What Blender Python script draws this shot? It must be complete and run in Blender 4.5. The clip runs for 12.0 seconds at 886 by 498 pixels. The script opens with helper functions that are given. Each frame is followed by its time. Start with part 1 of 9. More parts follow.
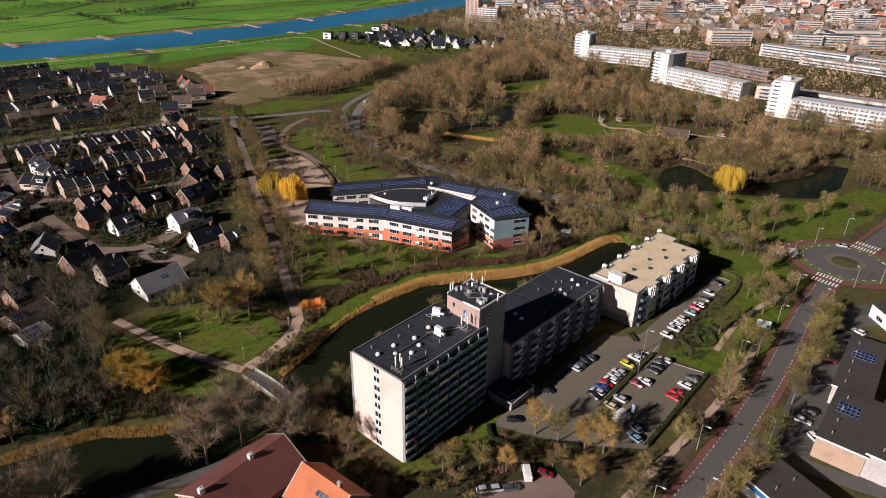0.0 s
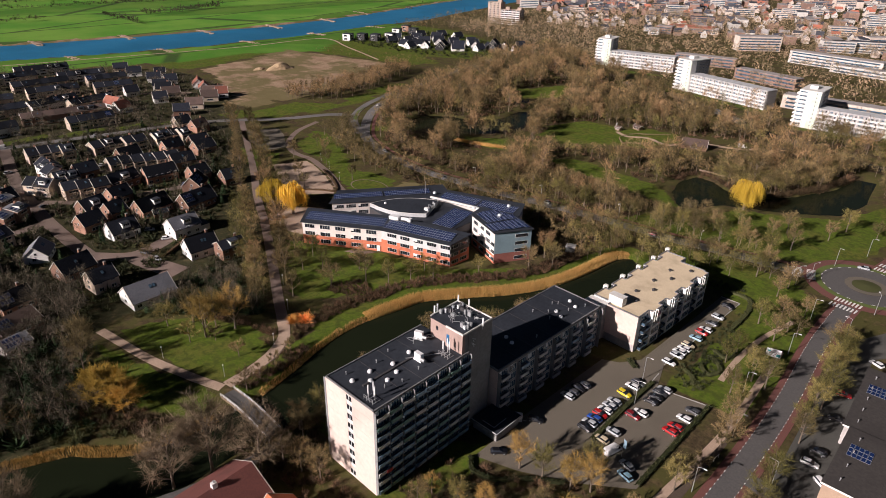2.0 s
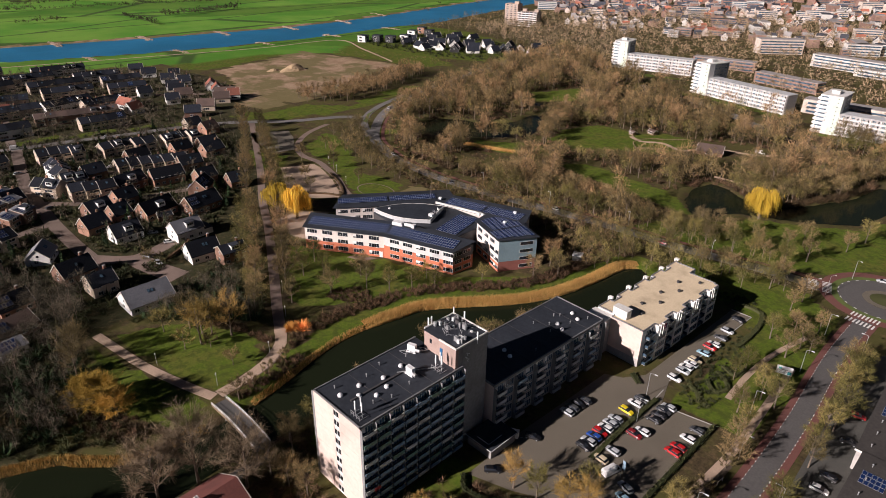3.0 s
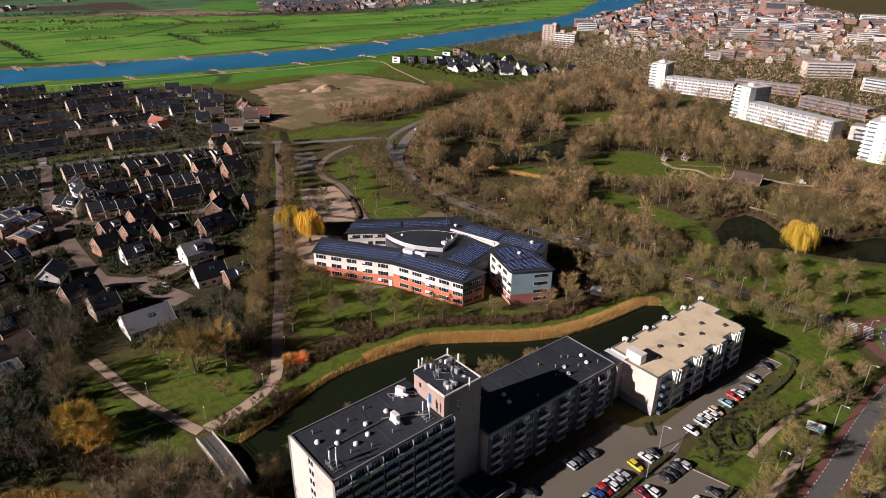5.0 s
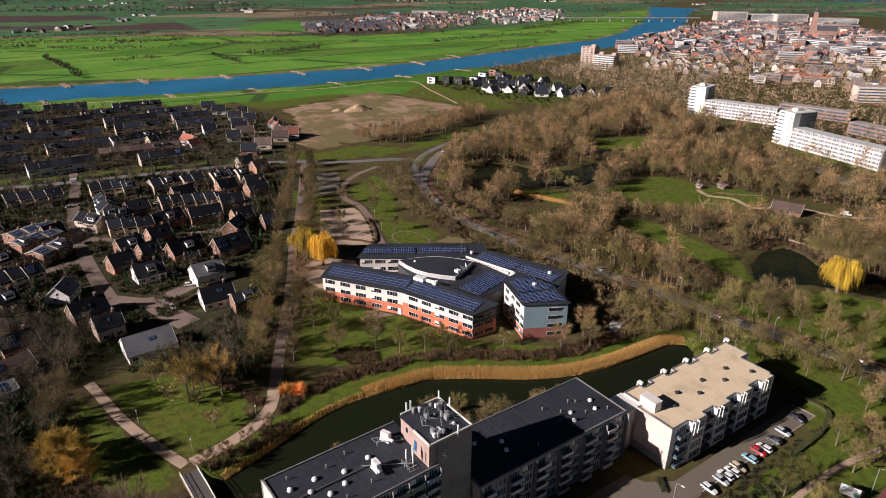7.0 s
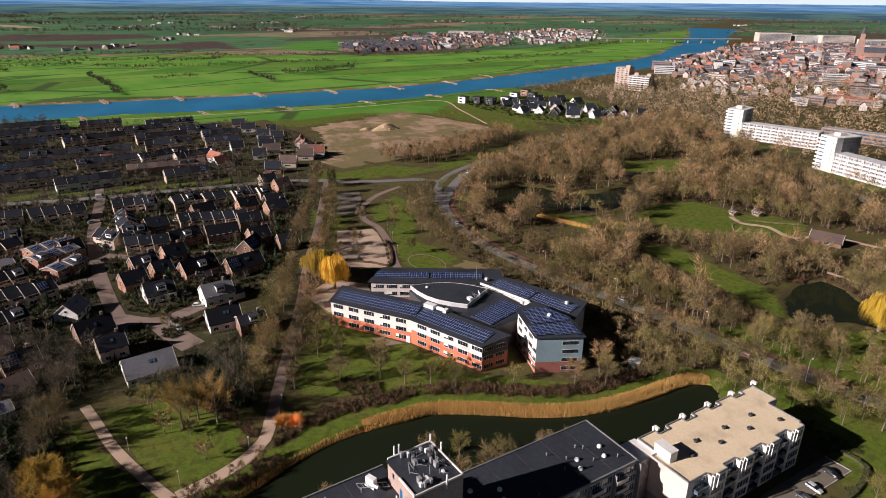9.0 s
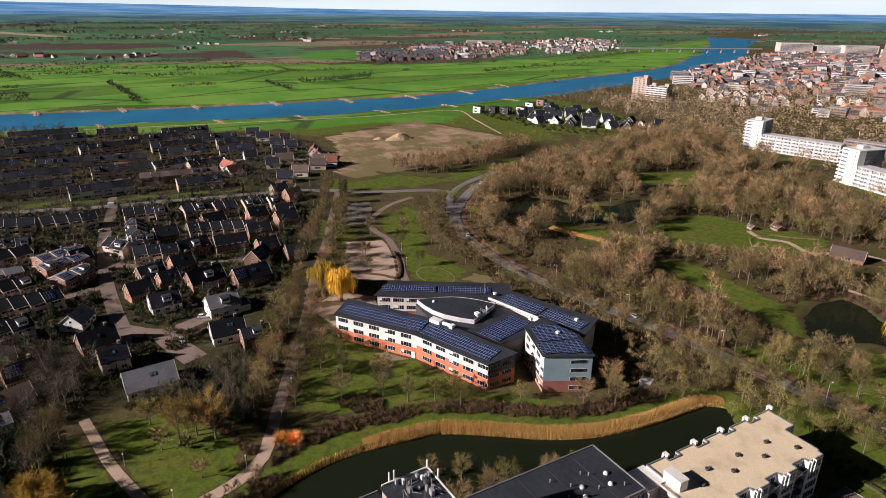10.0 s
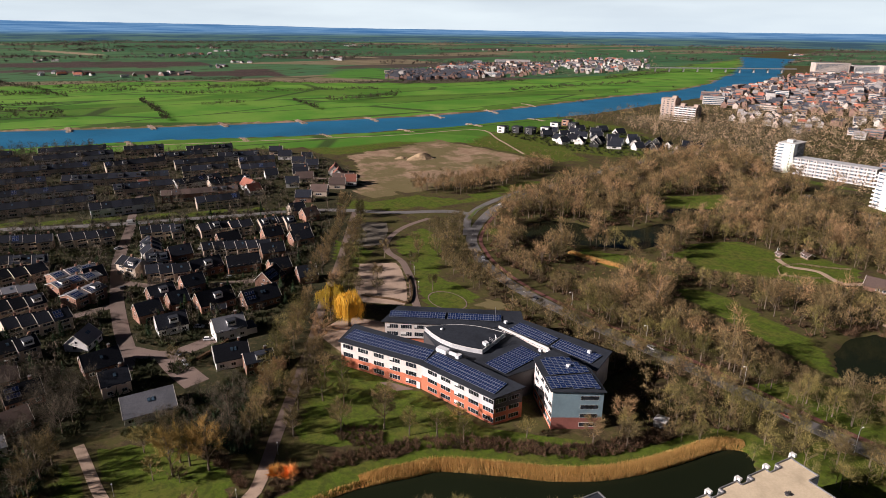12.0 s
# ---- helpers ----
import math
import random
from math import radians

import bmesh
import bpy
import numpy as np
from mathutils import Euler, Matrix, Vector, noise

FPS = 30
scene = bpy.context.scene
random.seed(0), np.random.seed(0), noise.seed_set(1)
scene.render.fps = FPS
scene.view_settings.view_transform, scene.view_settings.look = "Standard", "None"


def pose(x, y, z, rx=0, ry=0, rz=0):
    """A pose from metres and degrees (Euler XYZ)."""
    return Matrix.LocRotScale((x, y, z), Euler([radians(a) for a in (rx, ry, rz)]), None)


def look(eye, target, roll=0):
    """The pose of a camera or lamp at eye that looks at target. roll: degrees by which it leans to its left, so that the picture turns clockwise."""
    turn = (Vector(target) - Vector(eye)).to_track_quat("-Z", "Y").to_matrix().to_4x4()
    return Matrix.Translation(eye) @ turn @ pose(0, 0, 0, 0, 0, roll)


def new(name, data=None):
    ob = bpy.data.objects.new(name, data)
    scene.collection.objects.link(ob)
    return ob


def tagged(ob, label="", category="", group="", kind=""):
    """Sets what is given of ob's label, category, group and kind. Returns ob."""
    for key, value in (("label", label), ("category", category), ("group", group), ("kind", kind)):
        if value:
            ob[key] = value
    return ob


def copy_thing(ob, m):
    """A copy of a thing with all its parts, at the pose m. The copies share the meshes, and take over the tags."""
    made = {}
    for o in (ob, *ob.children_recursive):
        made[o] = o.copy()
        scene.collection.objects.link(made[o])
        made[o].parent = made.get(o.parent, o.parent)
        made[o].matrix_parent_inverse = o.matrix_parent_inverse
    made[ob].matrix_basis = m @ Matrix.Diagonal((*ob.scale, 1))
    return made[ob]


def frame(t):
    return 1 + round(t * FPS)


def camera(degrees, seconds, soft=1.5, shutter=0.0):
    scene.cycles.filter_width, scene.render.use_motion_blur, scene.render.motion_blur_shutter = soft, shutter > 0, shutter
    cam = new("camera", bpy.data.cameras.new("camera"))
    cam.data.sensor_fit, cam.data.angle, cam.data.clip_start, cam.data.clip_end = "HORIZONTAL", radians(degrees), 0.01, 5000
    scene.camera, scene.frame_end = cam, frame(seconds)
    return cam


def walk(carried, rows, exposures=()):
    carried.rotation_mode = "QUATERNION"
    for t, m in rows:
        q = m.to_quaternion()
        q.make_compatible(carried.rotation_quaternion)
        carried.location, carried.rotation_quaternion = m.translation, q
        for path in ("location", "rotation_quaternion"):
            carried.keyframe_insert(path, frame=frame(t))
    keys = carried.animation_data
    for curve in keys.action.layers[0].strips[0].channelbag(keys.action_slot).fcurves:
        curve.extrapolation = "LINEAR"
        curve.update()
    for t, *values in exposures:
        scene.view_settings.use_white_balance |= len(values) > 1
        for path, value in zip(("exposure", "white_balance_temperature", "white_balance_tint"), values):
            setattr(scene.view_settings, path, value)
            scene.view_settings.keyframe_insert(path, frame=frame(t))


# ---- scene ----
cam = camera(69.8, 12.0, 0.8)
PATH = [
    (0, (-0.277, -14.158, 118.641), (-1.361, -12.736, 117.744), 0.9),
    (0.5, (-0.006, -10.875, 118.517), (-1.103, -9.462, 117.621), 1.1),
    (1, (0.471, -7.278, 118.738), (-0.641, -5.878, 117.842), 1.1),
    (1.5, (1.024, -3.608, 119.31), (-0.103, -2.221, 118.413), 1.1),
    (2, (1.414, 0.043, 119.522), (0.272, 1.418, 118.626), 1.1),
    (2.5, (1.867, 3.982, 119.469), (0.706, 5.342, 118.573), 1.1),
    (3, (2.189, 7.887, 119.595), (1.004, 9.227, 118.701), 1.0),
    (5, (2.668, 23.172, 119.482), (1.377, 24.445, 118.638), 0.7),
    (5.5, (2.832, 26.899, 119.596), (1.516, 28.154, 118.763), 0.6),
    (6, (2.742, 30.687, 119.468), (1.4, 31.923, 118.648), 0.6),
    (6.5, (2.569, 34.345, 119.206), (1.201, 35.561, 118.4), 0.6),
    (7, (2.194, 37.713, 119.0), (0.802, 38.911, 118.208), 0.6),
    (9, (0.016, 50.083, 118.439), (-1.46, 51.211, 117.698), 0.6),
    (9.5, (-0.899, 52.901, 118.566), (-2.395, 54.011, 117.838), 0.6),
    (10, (-1.97, 55.895, 118.663), (-3.485, 56.987, 117.946), 0.6),
    (10.5, (-2.573, 59.108, 118.903), (-4.105, 60.183, 118.198), 0.6),
    (11, (-3.171, 61.763, 119.021), (-4.718, 62.827, 118.331), 0.6),
    (11.5, (-4.031, 64.171, 118.991), (-5.594, 65.219, 118.313), 0.6),
    (12, (-4.347, 65.913, 119.395), (-5.926, 66.943, 118.728), 0.6),
]
walk(cam, [(t, look(eye, target, roll)) for t, eye, target, roll in PATH], [(0, 0.62), (6, 0.72), (9.5, 0.82), (12, 0.72)])

# ---- world, sun ----
SUN_FROM = Vector((-0.268, -0.963, 0.0)).normalized()
SUN_ELEV = radians(25)
world = bpy.data.worlds.new("sky")
scene.world = world
world.use_nodes = True
wn, wl = world.node_tree.nodes, world.node_tree.links
wn.clear()
w_out = wn.new("ShaderNodeOutputWorld")
w_bg = wn.new("ShaderNodeBackground")
w_sky = wn.new("ShaderNodeTexSky")
w_sky.sky_type = "NISHITA"
w_sky.sun_disc = False
w_sky.sun_elevation = SUN_ELEV
w_sky.sun_rotation = math.atan2(SUN_FROM.x, SUN_FROM.y)
w_sky.air_density, w_sky.dust_density = 0.08, 0.0
w_bg.inputs["Strength"].default_value = 0.05
# thin broken cloud all over the sky
w_co = wn.new("ShaderNodeTexCoord")
w_map = wn.new("ShaderNodeMapping")
w_map.inputs["Scale"].default_value = (2.0, 2.0, 14.0)
w_noise = wn.new("ShaderNodeTexNoise")
w_noise.inputs["Scale"].default_value = 1.6
w_noise.inputs["Detail"].default_value = 6
w_ramp = wn.new("ShaderNodeMapRange")
w_ramp.inputs[1].default_value, w_ramp.inputs[2].default_value = 0.3, 0.7
w_ramp.inputs[3].default_value, w_ramp.inputs[4].default_value = 0.75, 1.0
w_mix = wn.new("ShaderNodeMix")
w_mix.data_type = "RGBA"
w_mix.inputs[7].default_value = (9.9, 11.0, 11.8, 1)
# cloud and haze thicken towards the horizon, all round
w_sep = wn.new("ShaderNodeSeparateXYZ")
w_low = wn.new("ShaderNodeMapRange")
w_low.inputs[1].default_value, w_low.inputs[2].default_value = 0.03, 0.10
w_low.inputs[3].default_value, w_low.inputs[4].default_value = 1.0, 0.0
w_mul = wn.new("ShaderNodeMath")
w_mul.operation = "MULTIPLY"
wl.new(w_co.outputs["Generated"], w_sep.inputs[0])
wl.new(w_sep.outputs["Z"], w_low.inputs[0])
wl.new(w_co.outputs["Generated"], w_map.inputs["Vector"])
wl.new(w_map.outputs[0], w_noise.inputs["Vector"])
wl.new(w_noise.outputs[0], w_ramp.inputs[0])
wl.new(w_ramp.outputs[0], w_mul.inputs[0])
wl.new(w_low.outputs[0], w_mul.inputs[1])
wl.new(w_mul.outputs[0], w_mix.inputs[0])
wl.new(w_sky.outputs[0], w_mix.inputs[6])
wl.new(w_mix.outputs[2], w_bg.inputs["Color"])
wl.new(w_bg.outputs[0], w_out.inputs["Surface"])

sun = new("sun", bpy.data.lights.new("sun", "SUN"))
sun.data.energy, sun.data.angle, sun.data.color = 5.0, radians(0.5), (1.0, 0.875, 0.850)
sun_way = Vector((-SUN_FROM.x * math.cos(SUN_ELEV), -SUN_FROM.y * math.cos(SUN_ELEV), -math.sin(SUN_ELEV)))
sun.matrix_world = look((0, 0, 400), Vector((0, 0, 400)) + sun_way)

# ---- materials ----
def noise_node(nt, vec, scale, detail=4, rough=0.6):
    n = nt.nodes.new("ShaderNodeTexNoise")
    n.inputs["Scale"].default_value, n.inputs["Detail"].default_value, n.inputs["Roughness"].default_value = scale, detail, rough
    nt.links.new(vec, n.inputs["Vector"])
    return n


def mix_node(nt, fac, a, b, blend="MIX"):
    m = nt.nodes.new("ShaderNodeMix")
    m.data_type, m.blend_type = "RGBA", blend
    for sock, v in ((m.inputs[0], fac), (m.inputs[6], a), (m.inputs[7], b)):
        if isinstance(v, bpy.types.NodeSocket):
            nt.links.new(v, sock)
        elif isinstance(v, (int, float)):
            sock.default_value = v
        else:
            sock.default_value = (*v[:3], 1)
    return m.outputs[2]


def ramp_node(nt, fac, lo, hi, out_lo=0.0, out_hi=1.0):
    m = nt.nodes.new("ShaderNodeMapRange")
    m.interpolation_type = "SMOOTHSTEP"
    for i, v in enumerate((lo, hi, out_lo, out_hi)):
        m.inputs[i + 1].default_value = v
    nt.links.new(fac, m.inputs[0])
    return m.outputs[0]


def start_mat(name, rough=0.8, metal=0.0):
    m = bpy.data.materials.new(name)
    m.use_nodes = True
    b = m.node_tree.nodes["Principled BSDF"]
    b.inputs["Roughness"].default_value, b.inputs["Metallic"].default_value = rough, metal
    return m, m.node_tree, b


def mat(name, c1, c2=None, big=0.15, small=2.0, rough=0.8, metal=0.0, bump=0.0, vary=0.0, space="Position", stain=None, spec=None):
    """Two colours mixed by fine grain, clouded at a larger scale; vary: brightness by object."""
    m, nt, b = start_mat(name, rough, metal)
    if spec is not None:
        b.inputs["Specular IOR Level"].default_value = spec
    if space == "Position":
        vec = nt.nodes.new("ShaderNodeNewGeometry").outputs["Position"]
    else:
        vec = nt.nodes.new("ShaderNodeTexCoord").outputs["Object"]
    c2 = c2 or tuple(v * 0.75 for v in c1)
    fine = noise_node(nt, vec, small, 5, 0.65)
    wide = noise_node(nt, vec, big, 3, 0.5)
    col = mix_node(nt, ramp_node(nt, fine.outputs[0], 0.3, 0.7), c1, c2)
    dark = tuple(v * 0.7 for v in c2) if stain is None else stain
    col = mix_node(nt, ramp_node(nt, wide.outputs[0], 0.45, 0.75, 0.0, 0.6), col, dark)
    if vary:
        info = nt.nodes.new("ShaderNodeObjectInfo")
        hsv = nt.nodes.new("ShaderNodeHueSaturation")
        nt.links.new(ramp_node(nt, info.outputs["Random"], 0, 1, 1 - vary, 1 + vary), hsv.inputs["Value"])
        nt.links.new(col, hsv.inputs["Color"])
        col = hsv.outputs[0]
    nt.links.new(col, b.inputs["Base Color"])
    if bump:
        bp = nt.nodes.new("ShaderNodeBump")
        bp.inputs["Strength"].default_value, bp.inputs["Distance"].default_value = 0.7, bump
        nt.links.new(fine.outputs[0], bp.inputs["Height"])
        nt.links.new(bp.outputs[0], b.inputs["Normal"])
    return m


def plant_mat(name, c1, c2, rough=0.75):
    """Twigs, leaves and blades: each piece its own shade, each tree its own tint (the tint attribute)."""
    m, nt, b = start_mat(name, rough)
    b.inputs["Specular IOR Level"].default_value = 0.15
    geo = nt.nodes.new("ShaderNodeNewGeometry")
    att = nt.nodes.new("ShaderNodeAttribute")
    att.attribute_name = "tint"
    col = mix_node(nt, geo.outputs["Random Per Island"], c1, c2)
    info = nt.nodes.new("ShaderNodeObjectInfo")
    add = nt.nodes.new("ShaderNodeMath")
    add.operation = "ADD"
    nt.links.new(att.outputs["Fac"], add.inputs[0])
    nt.links.new(info.outputs["Random"], add.inputs[1])
    fr = nt.nodes.new("ShaderNodeMath")
    fr.operation = "FRACT"
    nt.links.new(add.outputs[0], fr.inputs[0])
    hsv = nt.nodes.new("ShaderNodeHueSaturation")
    nt.links.new(ramp_node(nt, fr.outputs[0], 0, 1, 0.55, 1.35), hsv.inputs["Value"])
    nt.links.new(ramp_node(nt, fr.outputs[0], 0, 1, 0.515, 0.49), hsv.inputs["Hue"])
    nt.links.new(col, hsv.inputs["Color"])
    nt.links.new(hsv.outputs[0], b.inputs["Base Color"])
    return m


M_ASPHALT = mat("asphalt", (0.070, 0.067, 0.066), (0.094, 0.089, 0.086), 0.06, 1.5, 0.9, bump=0.01)
M_PARKING = mat("parking paving", (0.105, 0.091, 0.070), (0.142, 0.122, 0.094), 0.08, 3.0, 0.9, bump=0.01)
M_REDLANE = mat("red cycle asphalt", (0.150, 0.055, 0.045), (0.120, 0.048, 0.040), 0.07, 2.0, 0.9)
M_BRICKPATH = mat("brick paving", (0.200, 0.145, 0.120), (0.155, 0.112, 0.094), 0.1, 2.5, 0.9, bump=0.01)
M_STREET = mat("dark street paving", (0.175, 0.128, 0.104), (0.128, 0.094, 0.078), 0.1, 2.5, 0.9)
M_SANDPATH = mat("sandy path", (0.420, 0.310, 0.230), (0.340, 0.250, 0.185), 0.12, 1.6, 0.95)
M_YARD = mat("grey yard paving", (0.056, 0.056, 0.050), (0.076, 0.074, 0.066), 0.1, 2.5, 0.9)
M_PAINT = mat("road paint", (0.75, 0.75, 0.73), (0.60, 0.60, 0.58), 0.4, 4.0, 0.7)
M_KERB = mat("concrete kerb", (0.38, 0.37, 0.35), (0.30, 0.29, 0.27), 0.3, 4.0, 0.9)
M_ROOFFELT = mat("bitumen roof felt", (0.022, 0.026, 0.034), (0.034, 0.039, 0.049), 0.07, 0.8, 0.62, stain=(0.006, 0.007, 0.010), spec=0.3)
M_ROOFTAN = mat("beige gravel roof", (0.640, 0.530, 0.370), (0.560, 0.455, 0.310), 0.16, 2.0, 0.95, stain=(0.34, 0.27, 0.18))
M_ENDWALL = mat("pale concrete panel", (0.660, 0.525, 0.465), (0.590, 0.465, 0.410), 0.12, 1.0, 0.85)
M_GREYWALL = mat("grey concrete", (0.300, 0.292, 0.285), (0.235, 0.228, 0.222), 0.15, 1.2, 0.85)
# grey tone for walls turned from the sun: shade put into the colour
M_SHADEWALL = mat("shade-toned grey-beige panel", (0.430, 0.405, 0.390), (0.350, 0.330, 0.318), 0.15, 1.2, 0.85)
M_WHITE = mat("white paint", (0.780, 0.770, 0.750), (0.690, 0.680, 0.660), 0.3, 2.0, 0.6)
M_WHITEROUGH = mat("white render", (0.740, 0.725, 0.700), (0.670, 0.655, 0.630), 0.15, 1.5, 0.85)
M_BRICKRED = mat("red brick", (0.580, 0.180, 0.096), (0.450, 0.138, 0.076), 0.3, 3.0, 0.9)
M_BRICKDARK = mat("dark red brick", (0.280, 0.100, 0.080), (0.220, 0.080, 0.065), 0.3, 3.0, 0.9)
M_BRICKPINK = mat("pink brick", (0.370, 0.270, 0.235), (0.310, 0.225, 0.195), 0.3, 3.0, 0.9)
M_SCHOOLWHITE = mat("pale grey cladding", (0.700, 0.630, 0.590), (0.620, 0.560, 0.520), 0.2, 1.4, 0.7)
M_SCHOOLGREY = mat("grey cladding", (0.580, 0.575, 0.570), (0.510, 0.505, 0.500), 0.2, 1.4, 0.6)
M_SCHOOLBLUE = mat("blue-grey cladding", (0.210, 0.300, 0.345), (0.185, 0.265, 0.305), 0.2, 1.4, 0.5)
M_FRAME = mat("window frame white", (0.70, 0.70, 0.68), (0.62, 0.62, 0.60), 0.4, 5.0, 0.5)
M_DARKTRIM = mat("dark roof edge and shade-toned wall", (0.045, 0.043, 0.045), (0.060, 0.057, 0.060), 0.3, 3.0, 0.6)
M_METAL = mat("galvanised metal", (0.55, 0.56, 0.57), (0.45, 0.46, 0.47), 0.5, 5.0, 0.45, metal=0.6)
M_WHITEMETAL = mat("white lacquered metal", (0.76, 0.77, 0.78), (0.68, 0.69, 0.70), 0.5, 4.0, 0.4)
M_WOOD = mat("weathered wood", (0.260, 0.185, 0.120), (0.190, 0.130, 0.085), 0.4, 5.0, 0.85)
M_TILEDARK = mat("dark roof tiles", (0.013, 0.0155, 0.022), (0.024, 0.027, 0.036), 0.12, 2.0, 0.8, vary=0.4, bump=0.02, spec=0.08)
M_TILEGREY = mat("grey roof tiles", (0.150, 0.155, 0.175), (0.110, 0.114, 0.130), 0.15, 2.0, 0.75, vary=0.2)
M_TILEBROWN = mat("brown roof tiles", (0.095, 0.062, 0.050), (0.070, 0.047, 0.040), 0.15, 2.0, 0.8, vary=0.3)
M_TILEORANGE = mat("orange roof tiles", (0.520, 0.165, 0.070), (0.430, 0.130, 0.055), 0.2, 2.5, 0.8, vary=0.15)
M_TILERED = mat("weathered red roof tiles", (0.270, 0.092, 0.058), (0.200, 0.070, 0.046), 0.2, 2.5, 0.8, vary=0.25)
M_TILEMAROON = mat("maroon roof tiles", (0.150, 0.048, 0.038), (0.115, 0.038, 0.032), 0.2, 2.5, 0.8)
M_HOUSEBRICK = mat("house brick", (0.300, 0.165, 0.112), (0.220, 0.122, 0.085), 0.25, 3.0, 0.9, vary=0.35)
M_HOUSEYELLOW = mat("yellow house brick", (0.600, 0.490, 0.385), (0.480, 0.385, 0.300), 0.25, 3.0, 0.9, vary=0.2)
M_REED = plant_mat("dry reed", (0.740, 0.460, 0.170), (0.480, 0.270, 0.090))
M_TWIG = plant_mat("bare twigs", (0.300, 0.222, 0.102), (0.048, 0.038, 0.020))
M_TWIGRED = plant_mat("reddish twigs", (0.360, 0.242, 0.116), (0.072, 0.050, 0.026))
M_TWIGOLIVE = plant_mat("budding twigs", (0.285, 0.242, 0.080), (0.054, 0.047, 0.019))
M_TWIGGREY = plant_mat("grey-brown garden twigs", (0.140, 0.118, 0.082), (0.040, 0.035, 0.025))
M_WILLOW = plant_mat("golden willow twigs", (0.740, 0.480, 0.065), (0.580, 0.350, 0.045))
M_ORANGEBUSH = plant_mat("orange shrub twigs", (0.900, 0.400, 0.120), (0.760, 0.290, 0.080))
M_CONIFER = plant_mat("dark evergreen", (0.030, 0.055, 0.024), (0.045, 0.075, 0.030))
M_HEDGE = plant_mat("hedge leaves", (0.030, 0.042, 0.016), (0.062, 0.062, 0.026))
M_BRAMBLE = plant_mat("brown bramble", (0.036, 0.026, 0.016), (0.160, 0.100, 0.056))
M_BARK = mat("bark", (0.130, 0.100, 0.075), (0.180, 0.140, 0.105), 1.0, 8.0, 0.9, space="Object")
M_VERGE = mat("mown verge grass", (0.070, 0.105, 0.018), (0.100, 0.125, 0.028), 0.2, 3.0, 0.95)
M_TYRE = mat("tyre rubber", (0.020, 0.020, 0.021), None, 1, 8, 0.9)
M_HEAP = mat("sand heap", (0.450, 0.330, 0.200), (0.380, 0.270, 0.160), 0.2, 1.0, 0.95, bump=0.1)


def glass_mat(name, colour, rough=0.08):
    m, nt, b = start_mat(name, rough)
    vec = nt.nodes.new("ShaderNodeNewGeometry").outputs["Position"]
    n = noise_node(nt, vec, 0.5, 2)
    nt.links.new(mix_node(nt, ramp_node(nt, n.outputs[0], 0.4, 0.6), colour, tuple(c * 2.2 for c in colour)), b.inputs["Base Color"])
    b.inputs["Specular IOR Level"].default_value = 0.7
    return m


M_GLASS = glass_mat("dark window glass", (0.012, 0.014, 0.018))
M_GLASSBLUE = glass_mat("bluish window glass", (0.036, 0.060, 0.085), 0.05)


def solar_mat():
    m, nt, b = start_mat("solar cells", 0.22)
    tc = nt.nodes.new("ShaderNodeTexCoord").outputs["Object"]
    br = nt.nodes.new("ShaderNodeTexBrick")
    br.offset = 0.0
    for k, v in (("Scale", 1.0), ("Mortar Size", 0.012), ("Brick Width", 0.16), ("Row Height", 0.16)):
        br.inputs[k].default_value = v
    br.inputs["Color1"].default_value, br.inputs["Color2"].default_value = (0.008, 0.022, 0.085, 1), (0.012, 0.030, 0.110, 1)
    br.inputs["Mortar"].default_value = (0.02, 0.032, 0.075, 1)
    nt.links.new(tc, br.inputs["Vector"])
    nt.links.new(br.outputs[0], b.inputs["Base Color"])
    return m


M_SOLAR = solar_mat()


def water_mat(name, colour, rough, ripple, scale, spec=0.22):
    m, nt, b = start_mat(name, rough)
    b.inputs["IOR"].default_value = 1.33
    vec = nt.nodes.new("ShaderNodeNewGeometry").outputs["Position"]
    n = noise_node(nt, vec, scale, 4)
    wide = noise_node(nt, vec, 0.012, 4)
    nt.links.new(mix_node(nt, ramp_node(nt, wide.outputs[0], 0.3, 0.7), colour, tuple(c * 0.75 for c in colour)), b.inputs["Base Color"])
    b.inputs["Specular IOR Level"].default_value = spec
    bp = nt.nodes.new("ShaderNodeBump")
    bp.inputs["Strength"].default_value, bp.inputs["Distance"].default_value = 1.0, ripple
    nt.links.new(n.outputs[0], bp.inputs["Height"])
    nt.links.new(bp.outputs[0], b.inputs["Normal"])
    return m


M_CANAL = water_mat("still dark water", (0.012, 0.016, 0.008), 0.08, 0.02, 0.8, 0.12)
# the river's blue is sky reflection put into the base colour
M_RIVER = water_mat("river water in reflected sky blue", (0.024, 0.155, 0.290), 0.5, 0.25, 0.25)


